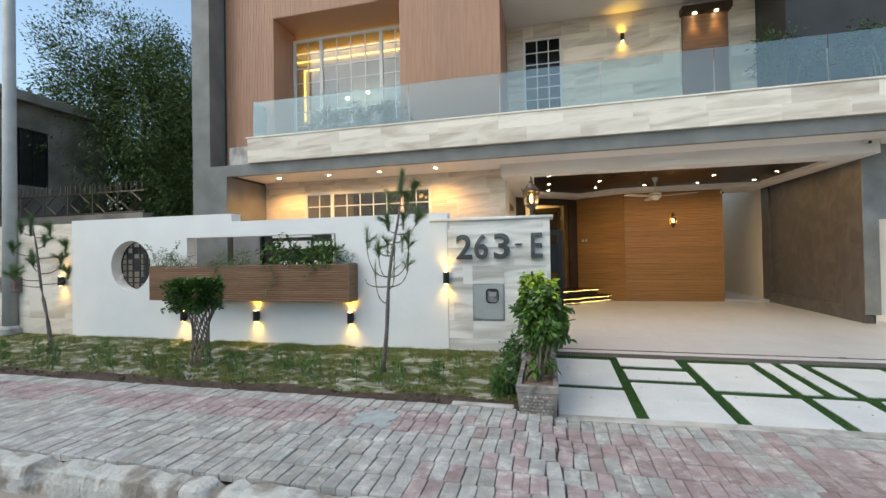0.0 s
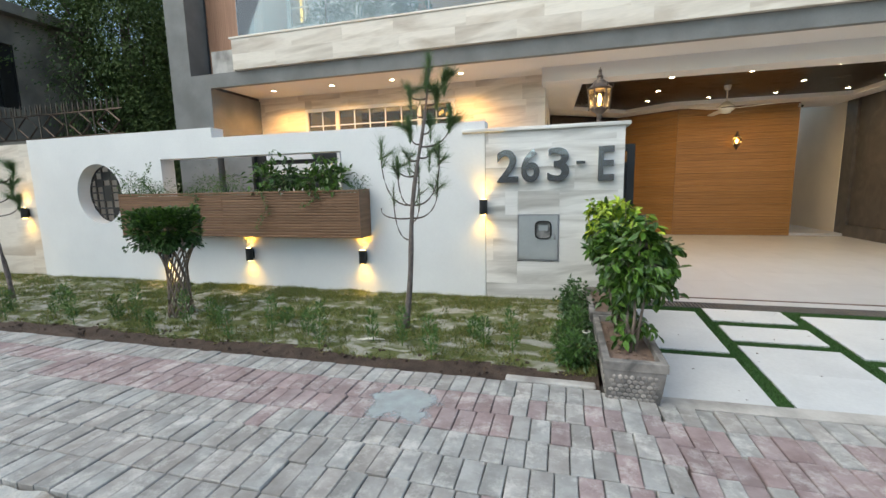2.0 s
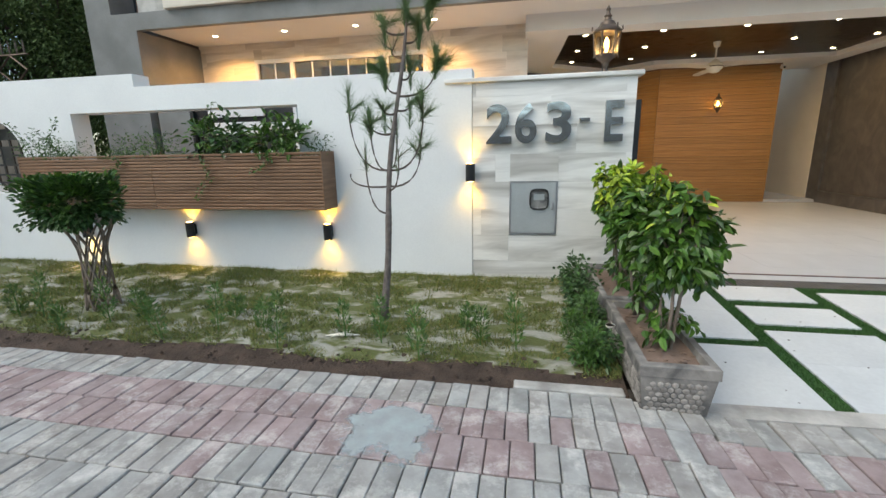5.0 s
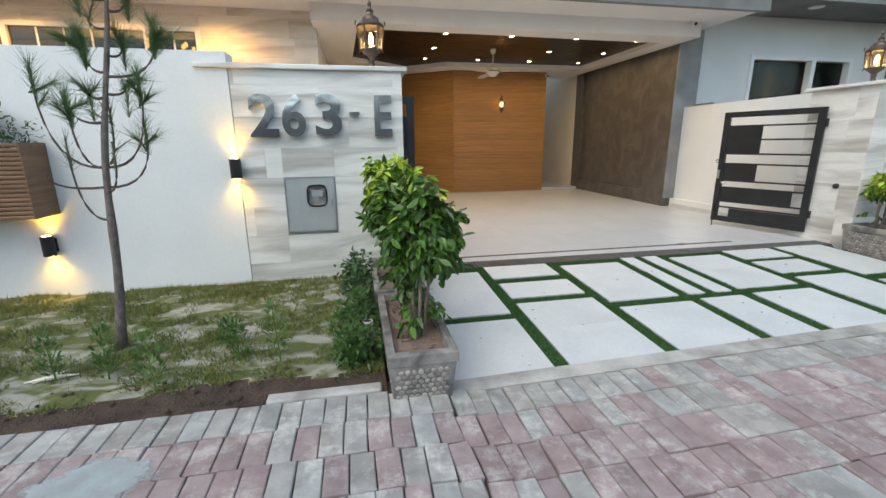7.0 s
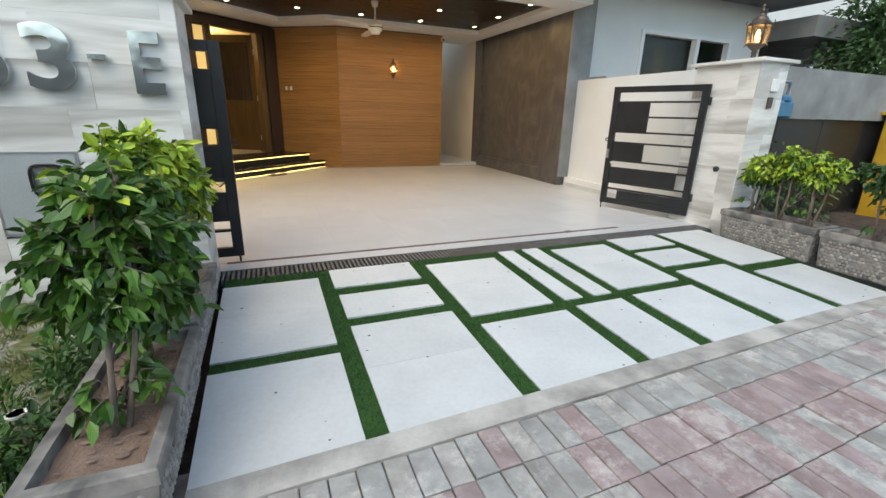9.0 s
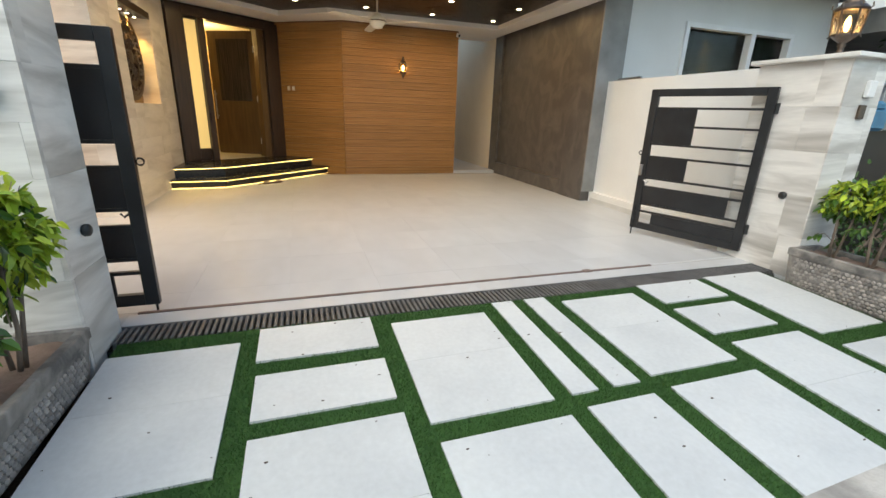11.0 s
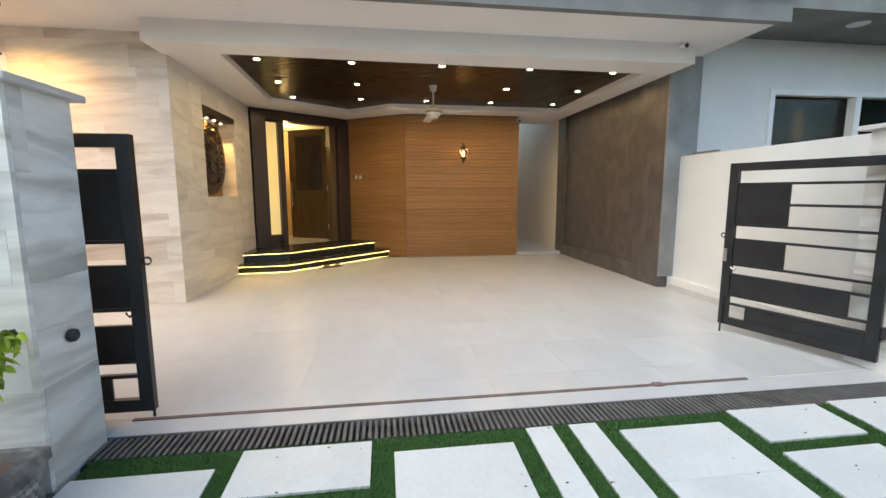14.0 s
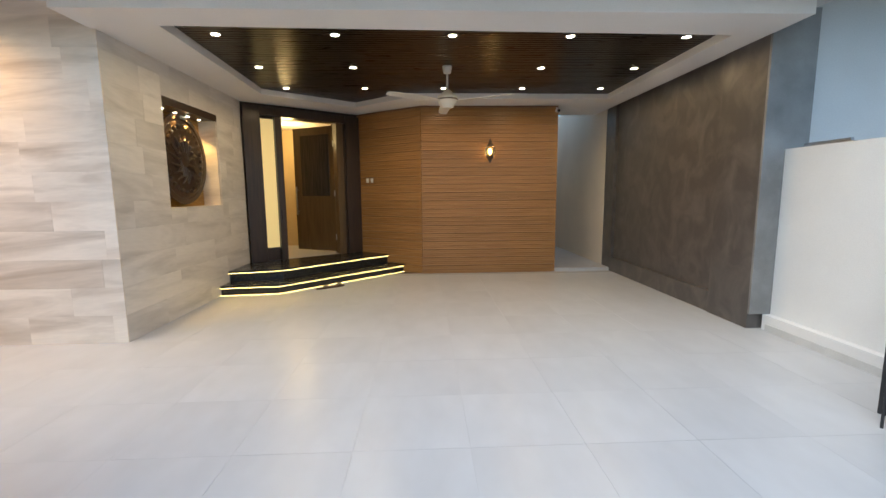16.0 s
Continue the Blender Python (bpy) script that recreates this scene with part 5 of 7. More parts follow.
for xx in (-0.2, 0.07):
    part("glazing_bar", B(xx - 0.012, 10.55, 4.35, xx + 0.012, 10.576, 6.63), PVC, w3)
for k in range(1, 8):
    zz = 4.35 + 2.28 * k / 8
    part("glazing_bar", B(-0.47, 10.552, zz - 0.012, 0.33, 10.574, zz + 0.012), PVC, w3)
d2 = thing("door_2", (3.4, 10.5, 4.1), "brown wooden balcony panel under two spotlights", "door", kind="structure")
part("leaf", B(2.97, 10.46, 4.1, 3.87, 10.56, 6.7), SLAT, d2)
part("head", B(2.93, 10.3, 6.7, 3.91, 10.52, 6.85), WENGE, d2)
for x in (3.2, 3.62):
    bm = bmesh.new()
    lathe(bm, [(0.03, -0.012), (0.04, -0.002)], (x, 10.38, 6.7), 12)
    part("bulb", bm, BULB, d2)
    spot("balcony_spot", (x, 10.37, 6.67), (x, 10.46, 5.0), 12, (1.0, 0.6, 0.25), 60)
wall_lamp(1.72, 10.49, 6.4, "small black up-and-down wall lamp on the upper marble wall", "upper wall lamps")
for x in (0.8, 2.4):
    downlight(x, 9.6, 7.0, 14, 120, "small soffit downlight over the balcony, lit", "balcony downlights")

bal = thing("balustrade", (0, SY, 4.3), "clear frameless glass balcony balustrade with steel posts", "balustrade")
edges = [-6.58, -4.7, -2.8, -0.9, 1.0, 2.9, 4.6, 6.3]
for x0, x1 in zip(edges, edges[1:]):
    p_ = part("pane", B(x0 + 0.01, SY + 0.02, 4.25, x1 - 0.01, SY + 0.032, 5.08), CLEAR, bal)
    p_.visible_shadow = False
for x in edges:
    part("post", B(x - 0.008, SY + 0.035, 4.3, x + 0.008, SY + 0.06, 4.85), STEEL, bal)
part("pane", B(-6.585, SY + 0.04, 4.25, -6.573, UY, 5.1), CLEAR, bal).visible_shadow = False

# ---- lawn ----
def lawn_z(x, y):
    t_ = min(max((y - 4.2) / 1.9, 0), 1)
    return 0.0 + 0.09 * t_ + 0.02 * noise.noise((x * 1.3, y * 1.3, 0)) + 0.012 * noise.noise((x * 4, y * 4, 2))


def soil_edge(x):
    return 4.4 + 0.07 * noise.noise((x * 1.1, 3.0, 0)) + 0.03 * noise.noise((x * 5.0, 8.0, 0))


bm = bmesh.new()
nx, ny = 320, 60
X0, X1, Y0, Y1 = -13.0, -0.33, 4.17, WY + 0.03
grid = [[bm.verts.new((X0 + (X1 - X0) * i / nx, Y0 + (Y1 - Y0) * j / ny, lawn_z(X0 + (X1 - X0) * i / nx, Y0 + (Y1 - Y0) * j / ny) - (0.03 if j == 0 else 0) - 0.025 * max(0.0, 1 - j / 9))) for j in range(ny + 1)] for i in range(nx + 1)]
for i in range(nx):
    for j in range(ny):
        f_ = bm.faces.new((grid[i][j], grid[i + 1][j], grid[i + 1][j + 1], grid[i][j + 1]))
        if Y0 + (Y1 - Y0) * (j + 0.5) / ny < soil_edge(X0 + (X1 - X0) * (i + 0.5) / nx):
            f_.material_index = 1
lawn = structure("lawn", bm, None, "patchy thin lawn with bare sandy spots before the wall", "lawn", smooth=True)
lawn.data.materials.append(LAWN)
lawn.data.materials.append(SOIL)
r = np.random.RandomState(11)
gp_ = []
while len(gp_) < 120000:
    x, y = r.uniform(-11.5, -0.35), r.uniform(4.3, WY - 0.01)
    if x < -6 and r.uniform() < 0.45:
        continue
    if y < soil_edge(x) - 0.02 + r.uniform(-0.03, 0.02):
        continue
    d_ = 0.6 * noise.noise((x * 1.9, y * 3.0, 5)) + 0.8 * noise.noise((x * 6.5, y * 8.0, 9)) + 0.25 * (y > 5.8)
    if d_ > r.uniform(-0.26, 0.42):
        gp_.append((x, y, lawn_z(x, y) - 0.004))
ob = link("grass_blades", blade_mesh("grass_blades", np.array(gp_), 0.05, 0.0055, 0.75, 12), GRASS)
tagged(ob, "short thin lawn grass blades in uneven tufts", "grass", "", "stuff")
r2 = random.Random(3)
bm = bmesh.new()
for k in range(420):
    x, y = r2.uniform(-9, -0.4), r2.uniform(4.19, 4.5)
    s_ = 0.004 + 0.018 * r2.random() ** 3
    bmesh.ops.create_icosphere(bm, subdivisions=1, radius=s_, matrix=Matrix.Translation((x, y, lawn_z(x, y) + s_ * 0.1)) @ Matrix.Diagonal((1, r2.uniform(0.7, 1.2), 0.7, 1)))
tagged(part("soil_clods", bm, SOIL), "small clods of earth on the bare lawn edge", "soil", "", "stuff")
stk = thing("dry_husk", (-2.25, 4.62, lawn_z(-2.25, 4.62)), "pale dry husk lying on the lawn", "husk")
bm = bmesh.new()
tube(bm, [(-0.13, 0.0, 0.012), (0, 0.02, 0.022), (0.12, 0.05, 0.012)], [0.004, 0.016, 0.003], 6)
tube(bm, [(-0.08, -0.02, 0.012), (0.0, 0.06, 0.02), (0.03, 0.1, 0.014)], [0.003, 0.01, 0.003], 6)
part("blade", bm, FAN, stk, shift=False)


# ---- plants ----
def seedling(x, y, h, seed, full=1.0):
    z = lawn_z(x, y)
    s_ = thing("seedling", (x, y, z), "leafy green seedling planted along the lawn edge", "seedling", "row of seedlings")
    r_ = np.random.RandomState(seed)
    bm = bmesh.new()
    tip = (r_.normal(0, 0.03), r_.normal(0, 0.03), h)
    tube(bm, [(0, 0, -0.01), (tip[0] * 0.4, tip[1] * 0.4, h * 0.5), tip], [0.006, 0.004, 0.002], 5)
    part("stem", bm, SPROUT, s_, shift=False)
    n_ = int(130 * full)
    t_ = r_.uniform(0.12, 1.02, n_)
    a_ = r_.uniform(0, 2 * math.pi, n_)
    rad = (0.012 + 0.04 * np.sin(np.pi * np.clip(t_, 0, 1)) + 0.012 * r_.uniform(0, 1, n_)) * full
    o_ = np.c_[np.cos(a_), np.sin(a_), 1.1 + 0 * a_]
    p_ = np.c_[np.array(tip)[0] * t_ + rad * np.cos(a_) * 0.7, np.array(tip)[1] * t_ + rad * np.sin(a_) * 0.7, h * t_]
    link("leaves", leaf_mesh("leaves", p_, o_, 0.048, 0.011, 0.15, 0.0, seed), SPROUT if seed % 4 else LEAF, s_, shift=False)


k = 0
for x in np.arange(-9.3, -0.55, 0.335):
    y = 4.52 + 0.12 * math.sin(k * 2.1) + (0.1 if k % 3 == 0 else 0)
    seedling(x + 0.05 * math.sin(k * 3.7), y, 0.21 + 0.17 * abs(math.sin(k * 1.3 + 0.6)), 100 + k, 0.8 + 0.35 * abs(math.sin(k * 0.9)))
    k += 1
for x, y, h in ((-0.52, 4.45, 0.3), (-0.62, 4.75, 0.26), (-0.48, 4.9, 0.32), (-1.35, 4.85, 0.2), (-3.3, 4.85, 0.16)):
    seedling(x, y, h, 200 + k, 1.25)
    k += 1


def bush(name, at, stems, crown, radii, count, per, spread, size, wide, material, label, category, group="", seed=1, bark=BARKLIGHT, young=None, hollow=0.5, droop=0.3):
    """Stems and a crown of leaf clumps; young: (material, height over which, share)."""
    t_ = thing(name, at, label, category, group)
    rb = random.Random(seed)
    for k in range(stems):
        bm = bmesh.new()
        a = rb.uniform(0, 6.28)
        e = (crown[0] + radii[0] * 0.5 * math.cos(a), crown[1] + radii[1] * 0.5 * math.sin(a), crown[2] + radii[2] * rb.uniform(-0.2, 0.4))
        s0 = (rb.uniform(-0.03, 0.03), rb.uniform(-0.03, 0.03), -0.02)
        md = [(s0[i] + e[i]) / 2 + rb.uniform(-0.03, 0.03) for i in range(3)]
        tube(bm, [s0, md, e], [0.013, 0.009, 0.004], 6)
        part("stem", bm, bark, t_, shift=False)
    p_, o_ = clumps(crown, radii, count, per, spread, seed, hollow)
    p_[:, 2] = np.maximum(p_[:, 2], 0.03)
    if young:
        ym, yz, share = young
        pick = (p_[:, 2] > yz) & (np.random.RandomState(seed).uniform(0, 1, len(p_)) < share)
        link("young_leaves", leaf_mesh("young_leaves", p_[pick], o_[pick], size, wide, 0.25, droop, seed + 7), ym, t_, "yellow-green young leaves", shift=False)
        p_, o_ = p_[~pick], o_[~pick]
    link("foliage", leaf_mesh("foliage", p_, o_, size, wide, 0.25, droop, seed), material, t_, shift=False)
    return t_


def ficus(at, crown, radii, twigs, seed, label, group, young_z, share, material=LEAF, size=0.083, wide=0.043, low=8):
    """A shrub of a few stems, thin twigs to an uneven crown, and drooping leaves along each twig."""
    t_ = thing("ficus_shrub", at, label, "shrub", group)
    r_ = np.random.RandomState(seed)
    c, rad = np.array(crown), np.array(radii)
    forks = []
    for k in range(3):
        a = 2.1 * k + seed
        fork = np.array([c[0] * 0.8 + 0.07 * math.cos(a), c[1] * 0.8 + 0.07 * math.sin(a), c[2] - rad[2] * (0.35 - 0.3 * k)])
        s0 = np.array([0.022 * math.cos(a), 0.022 * math.sin(a), -0.02])
        md = s0 * 0.45 + fork * 0.5 + np.array([0.02 * math.cos(a + 1), 0.02 * math.sin(a + 1), 0])
        bm = bmesh.new()
        tube(bm, [s0, md, fork, fork + np.array([0.02, 0.0, rad[2] * 0.45])], [0.012, 0.01, 0.008, 0.004], 7)
        part("stem", bm, BARKLIGHT, t_, smooth=True, shift=False)
        forks.append(fork)
    bm = bmesh.new()
    pos, way, old = [], [], []
    for k in range(twigs):
        d = r_.normal(0, 1, 3)
        d /= np.linalg.norm(d)
        d[2] = d[2] * 0.85 + 0.18
        tip = c + d * rad * (r_.uniform(0.55, 1.0) if k % 5 else r_.uniform(1.0, 1.22))
        if k < low:
            tip = np.array([c[0] * 0.5 + r_.normal(0, 0.09), c[1] * 0.5 + r_.normal(0, 0.09), r_.uniform(0.1, max(0.14, c[2] - rad[2]))])
        f = forks[k % 3] if k >= low else np.array([c[0] * 0.3, c[1] * 0.3, max(0.06, tip[2] - 0.06)])
        bend = f + (tip - f) * 0.55 + np.array([0, 0, 0.05])
        tube(bm, [f, bend, tip], [0.0045, 0.003, 0.0015], 4, caps=False)
        n_ = 15 if k >= low else 7
        reach = np.linalg.norm(tip - bend)
        for i in range(n_):
            q = 0.05 + 0.98 * i / n_
            p = bend + (tip - bend) * q + r_.normal(0, 0.012, 3) - np.array([0, 0, 0.03 * q * q])
            side = np.cross(tip - bend, [0, 0, 1.0])
            side /= np.linalg.norm(side) + 1e-6
            w = (tip - bend) / (reach + 1e-6) * 0.7 + side * (1 if i % 2 else -1) * 0.75 + np.array([0, 0, -0.25])
            pos.append(p)
            way.append(w)
            old.append(p[2] < young_z + r_.normal(0, 0.05) or r_.uniform() > share)
    part("twigs", bm, BARKLIGHT, t_, shift=False)["kind"] = "stuff"
    pos, way, old = np.array(pos), np.array(way), np.array(old)
    if not old.all():
        link("young_leaves", leaf_mesh("young_leaves", pos[~old], way[~old], size * 0.95, wide * 0.95, 0.22, 0.5, seed + 7), LEAFYELLOW, t_, "yellow-green young leaves", shift=False)
    link("foliage", leaf_mesh("foliage", pos[old], way[old], size, wide, 0.22, 0.6, seed), material, t_, shift=False)
    return t_


# potted ficus by the gate
FICUS = "bushy ficus shrub with glossy drooping green leaves in a stone planter"
ficus((-0.12, 4.35, 0.21), (0.06, 0.16, 0.56), (0.25, 0.24, 0.36), 150, 21, FICUS, "gate planter shrubs", 0.84, 0.2, low=16)
ficus((-0.14, 4.88, 0.21), (-0.03, 0.0, 0.64), (0.22, 0.22, 0.36), 120, 22, FICUS, "gate planter shrubs", 0.86, 0.5, low=14)
ficus((-0.14, 5.5, 0.21), (-0.02, 0.03, 0.72), (0.23, 0.28, 0.34), 140, 23, "ficus shrub with yellow-green young leaves in a stone planter", "gate planter shrubs", 0.7, 0.85, low=14)
ficus((-0.12, 5.8, 0.21), (0.06, 0.0, 0.6), (0.17, 0.18, 0.29), 75, 24, "ficus shrub with yellow-green young leaves in a stone planter", "gate planter shrubs", 0.34, 0.85, low=1)
for k, (x, y, h) in enumerate(((-0.46, 4.55, 0.14), (-0.46, 5.05, 0.15), (-0.46, 5.45, 0.2), (-0.46, 5.8, 0.2))):
    bush("rose_bush", (x, y, lawn_z(x, y)), 3, (0, 0, h * 0.75), (0.13, 0.16, h * 0.68), 36, 11, 0.04, 0.045, 0.03, LEAFDARK, "low dark green rose bush beside the planter", "bush", "rose bushes", 31 + k)
rose = thing("rose_bloom", (-0.42, 4.42, 0.3), "small pale pink rose bloom on the low bush", "flower")
bm = bmesh.new()
for k in range(9):
    a = k * 2.4
    lathe(bm, [(0.004, 0.0), (0.014 + 0.001 * k, 0.012), (0.012 + 0.002 * k, 0.022)], (0.006 * math.cos(a), 0.006 * math.sin(a), 0.0), 6)
part("petals", bm, FAN, rose, shift=False)


def planter(x0, x1, y0, y1, z1, label, faces):
    """A tapered cast planter with pebbled faces, its long side along y."""
    pl = thing("stone_planter", ((x0 + x1) / 2, (y0 + y1) / 2, -0.03), label, "planter", "stone planters")
    ins = 0.035
    bm = bmesh.new()
    rings = []
    for i_, z in ((ins, -0.03), (0.01, z1 - 0.068), (0.0, z1 - 0.063), (0.0, z1 - 0.006), (0.006, z1)):
        rings.append([bm.verts.new(p) for p in ((x0 + i_, y0 + i_, z), (x1 - i_, y0 + i_, z), (x1 - i_, y1 - i_, z), (x0 + i_, y1 - i_, z))])
    for i_, z in ((0.045, z1), (0.06, z1 - 0.09)):
        rings.append([bm.verts.new(p) for p in ((x0 + i_, y0 + i_, z), (x1 - i_, y0 + i_, z), (x1 - i_, y1 - i_, z), (x0 + i_, y1 - i_, z))])
    for a, b in zip(rings, rings[1:]):
        for k in range(4):
            bm.faces.new((a[k], a[(k + 1) % 4], b[(k + 1) % 4], b[k]))
    part("trough", bm, PLANTER, pl)
    bm = bmesh.new()
    nu, nv = 8, max(6, int((y1 - y0) / 0.06))
    gg = [[bm.verts.new((x0 + 0.05 + (x1 - x0 - 0.1) * i / nu, y0 + 0.05 + (y1 - y0 - 0.1) * j / nv, z1 - 0.045 + 0.02 * noise.noise((i * 0.7 + x0, j * 0.7 + y0, 1)))) for j in range(nv + 1)] for i in range(nu + 1)]
    for i in range(nu):
        for j in range(nv):
            bm.faces.new((gg[i][j], gg[i + 1][j], gg[i + 1][j + 1], gg[i][j + 1]))
    part("soil", bm, SOIL_DRY, pl, "dry brown soil", smooth=True)
    bm = bmesh.new()
    rp = random.Random(int(x0 * 100) + int(y0 * 10))

    def pebble(px, py, pz, nxx, nyy):
        m_ = Matrix.Translation((px, py, pz)) @ Matrix.Rotation(math.atan2(nyy, nxx), 4, "Z") @ Matrix.Diagonal((0.5, rp.uniform(0.85, 1.15), rp.uniform(0.75, 1.0), 1))
        bmesh.ops.create_icosphere(bm, subdivisions=1, radius=0.019, matrix=m_)

    rows = int((z1 - 0.055) / 0.031)
    for fc in faces:
        if fc == "front":
            for rw in range(rows):
                z = -0.005 + rw * 0.031
                q = ins * (1 - (z + 0.03) / (z1 + 0.03))
                for c_ in range(int((x1 - x0 - 0.08) / 0.036)):
                    pebble(x0 + 0.055 + c_ * 0.036 + (rw % 2) * 0.018, y0 + q, z, 0, -1)
        else:
            sx = -1 if fc == "west" else 1
            for rw in range(rows):
                z = -0.005 + rw * 0.031
                q = ins * (1 - (z + 0.03) / (z1 + 0.03))
                for c_ in range(int((y1 - y0 - 0.08) / 0.036)):
                    pebble((x0 + q) if sx < 0 else (x1 - q), y0 + 0.05 + c_ * 0.036 + (rw % 2) * 0.018, z, sx, 0)
    part("pebble_relief", bm, PEBBLE, pl, "moulded relief of rounded grey pebbles")["kind"] = "stuff"
    return pl


planter(-0.33, 0.06, 4.05, 5.07, 0.26, "dark pebbled stone planter at the end of the lawn", ("front", "east", "west"))
planter(-0.35, 0.05, 5.09, 6.1, 0.27, "dark pebbled stone planter beside the gate pillar", ("east", "west"))
planter(5.5, 5.9, 5.16, 6.17, 0.34, "grey pebbled stone planter beside the marble pillar", ("west", "front"))
planter(5.48, 5.88, 4.1, 5.12, 0.34, "grey pebbled stone planter near the pavement", ("west", "front"))
for k, (x, y, h) in enumerate(((5.72, 5.95, 0.5), (5.7, 5.64, 0.58), (5.74, 5.36, 0.54), (5.72, 4.78, 0.56), (5.72, 4.38, 0.46))):
    ficus((x, y, 0.3), (0.04, 0.0, h), (0.2, 0.2 if k < 3 else 0.24, 0.23), 62, 51 + k, "bushy ficus shrub with yellow-green tips in a stone planter" if k < 3 else "dark green ficus shrub on thin stems in a stone planter",
          "far planter shrubs", h - 0.08 if k < 3 else 0.95, 0.75, LEAF if k < 3 else LEAFDARK, 0.08, 0.042, 2)
bm = bmesh.new()
for k in range(40):
    x, y = r2.uniform(-0.25, 0.0), r2.uniform(4.15, 4.95)
    bmesh.ops.create_icosphere(bm, subdivisions=1, radius=r2.uniform(0.006, 0.016), matrix=Matrix.Translation((x, y, 0.225)) @ Matrix.Diagonal((1.6, 0.8, 0.5, 1)))
tagged(part("planter_clods", bm, SOIL_DRY), "dry clods and chips on the planter soil", "soil", "", "stuff")


# young pines
def pine(x, y, height, lean, label, seed, whorls):
    z = lawn_z(x, y)
    t_ = thing("pine_sapling", (x, y, z), label, "pine tree", "young pines")
    rp = random.Random(seed)
    bm = bmesh.new()
    tr = [(lean[0] * q ** 1.2 + 0.02 * math.sin(q * 9), lean[1] * q, height * q - 0.02) for q in [i / 12 for i in range(13)]]
    tube(bm, tr, [0.031 - 0.022 * (i / 12) + 0.0025 * math.sin(i * 2.3 + seed) + (0.01 if i == 0 else 0) for i in range(13)], 9)
    part("trunk", bm, PINEBARK, t_, smooth=True, shift=False)
    pos, way = [], []

    def tuft(p, d, n_, ln):
        d = Vector(d).normalized()
        for _ in range(n_):
            o = Vector((rp.gauss(0, 1), rp.gauss(0, 1), rp.gauss(0, 1)))
            q = Vector(p) + d * rp.uniform(-ln, 0.0)
            w = d * 1.0 + (o - o.dot(d) * d) * rp.uniform(0.25, 0.5)
            pos.append(q)
            way.append(w.normalized())

    at = lambda q: Vector((lean[0] * q ** 1.2 + 0.02 * math.sin(q * 9), lean[1] * q, height * q))
    for q, a, ln, rise, n_ in whorls:
        p0 = at(q)
        d = Vector((math.cos(a), math.sin(a) * 0.7, 0))
        p1 = p0 + d * ln * 0.6 + Vector((0, 0, rise * 0.04))
        p2 = p0 + d * ln * 0.98 + Vector((0, 0, rise * 0.42))
        p3 = p0 + d * ln + Vector((0, 0, rise))
        bm = bmesh.new()
        c1, c2 = p0 + d * ln * 0.75 + Vector((0, 0, -0.02)), p0 + d * ln * 1.08 + Vector((0, 0, rise * 0.35))
        bz = []
        for i in range(10):
            u = i / 9
            bz.append(p0 * (1 - u) ** 3 + c1 * 3 * u * (1 - u) ** 2 + c2 * 3 * u * u * (1 - u) + p3 * u ** 3)
        p2 = bz[6]
        tube(bm, bz, [0.0085 - 0.0005 * i for i in range(10)], 6)
        part("branch", bm, BARK, t_, smooth=True, shift=False)
        if n_:
            tuft(p3, (p3 - p2) + Vector((0, 0, 0.1)), n_ * 3, 0.2)
            for k in range(2):
                pm = p2.lerp(p3, rp.uniform(0, 0.7))
                w = Vector((rp.uniform(-1, 1), rp.uniform(-1, 1), 0.5)).normalized()
                pe = pm + w * 0.1
                bm = bmesh.new()
                tube(bm, [pm, pe], [0.005, 0.003], 5)
                part("twig", bm, BARK, t_, shift=False)
                tuft(pe, w, n_ * 2, 0.14)
    tuft(at(1.0) + Vector((0, 0, 0.06)), (0.1, 0, 1), 620, 0.3)
    link("needles", blade_mesh("needles", np.array([tuple(p) for p in pos]), 0.125, 0.0036, 0.14, seed, np.array([tuple(w) for w in way])), NEEDLE, t_, shift=False)


pine(-2.05, 4.98, 2.42, (0.26, 0.1), "slim young pine with a bent trunk on the lawn", 5,
     [(0.49, 3.0, 0.31, 0.59, 45), (0.49, 3.5, 0.13, 0.42, 40), (0.495, 0.9, 0.09, 0.36, 15), (0.49, -0.2, 0.29, 0.56, 55), (0.44, 3.3, 0.29, 0.1, 0), (0.44, 0.35, 0.26, 0.38, 40),
      (0.356, 3.0, 0.17, 0.5, 10), (0.43, -0.7, 0.14, 0.3, 8), (0.71, 0.1, 0.29, 0.3, 130), (0.72, 3.2, 0.1, 0.2, 110), (0.885, 3.0, 0.17, 0.1, 70), (0.86, 0.3, 0.11, 0.14, 110),
      (0.91, -0.2, 0.18, 0.13, 110), (0.82, 3.4, 0.08, 0.06, 8), (0.66, 2.6, 0.12, 0.05, 40), (0.67, 0.6, 0.12, 0.06, 40), (0.76, 1.2, 0.15, 0.12, 60), (0.6, 2.9, 0.2, 0.16, 30)])
pine(-7.67, 5.04, 2.1, (-0.55, 0.1), "leaning young pine on the far part of the lawn", 9,
     [(0.5, 3.3, 0.55, 0.3, 110), (0.52, 0.2, 0.5, 0.25, 110), (0.6, 1.4, 0.4, 0.3, 100), (0.62, 2.6, 0.5, 0.25, 100), (0.72, 0.5, 0.45, 0.25, 110), (0.74, 3.6, 0.4, 0.2, 110), (0.8, 2.0, 0.3, 0.2, 100), (0.55, 4.4, 0.4, 0.2, 80), (0.88, 0.4, 0.25, 0.2, 110), (0.9, 3.4, 0.25, 0.2, 110), (0.66, 5.2, 0.3, 0.22, 90)])

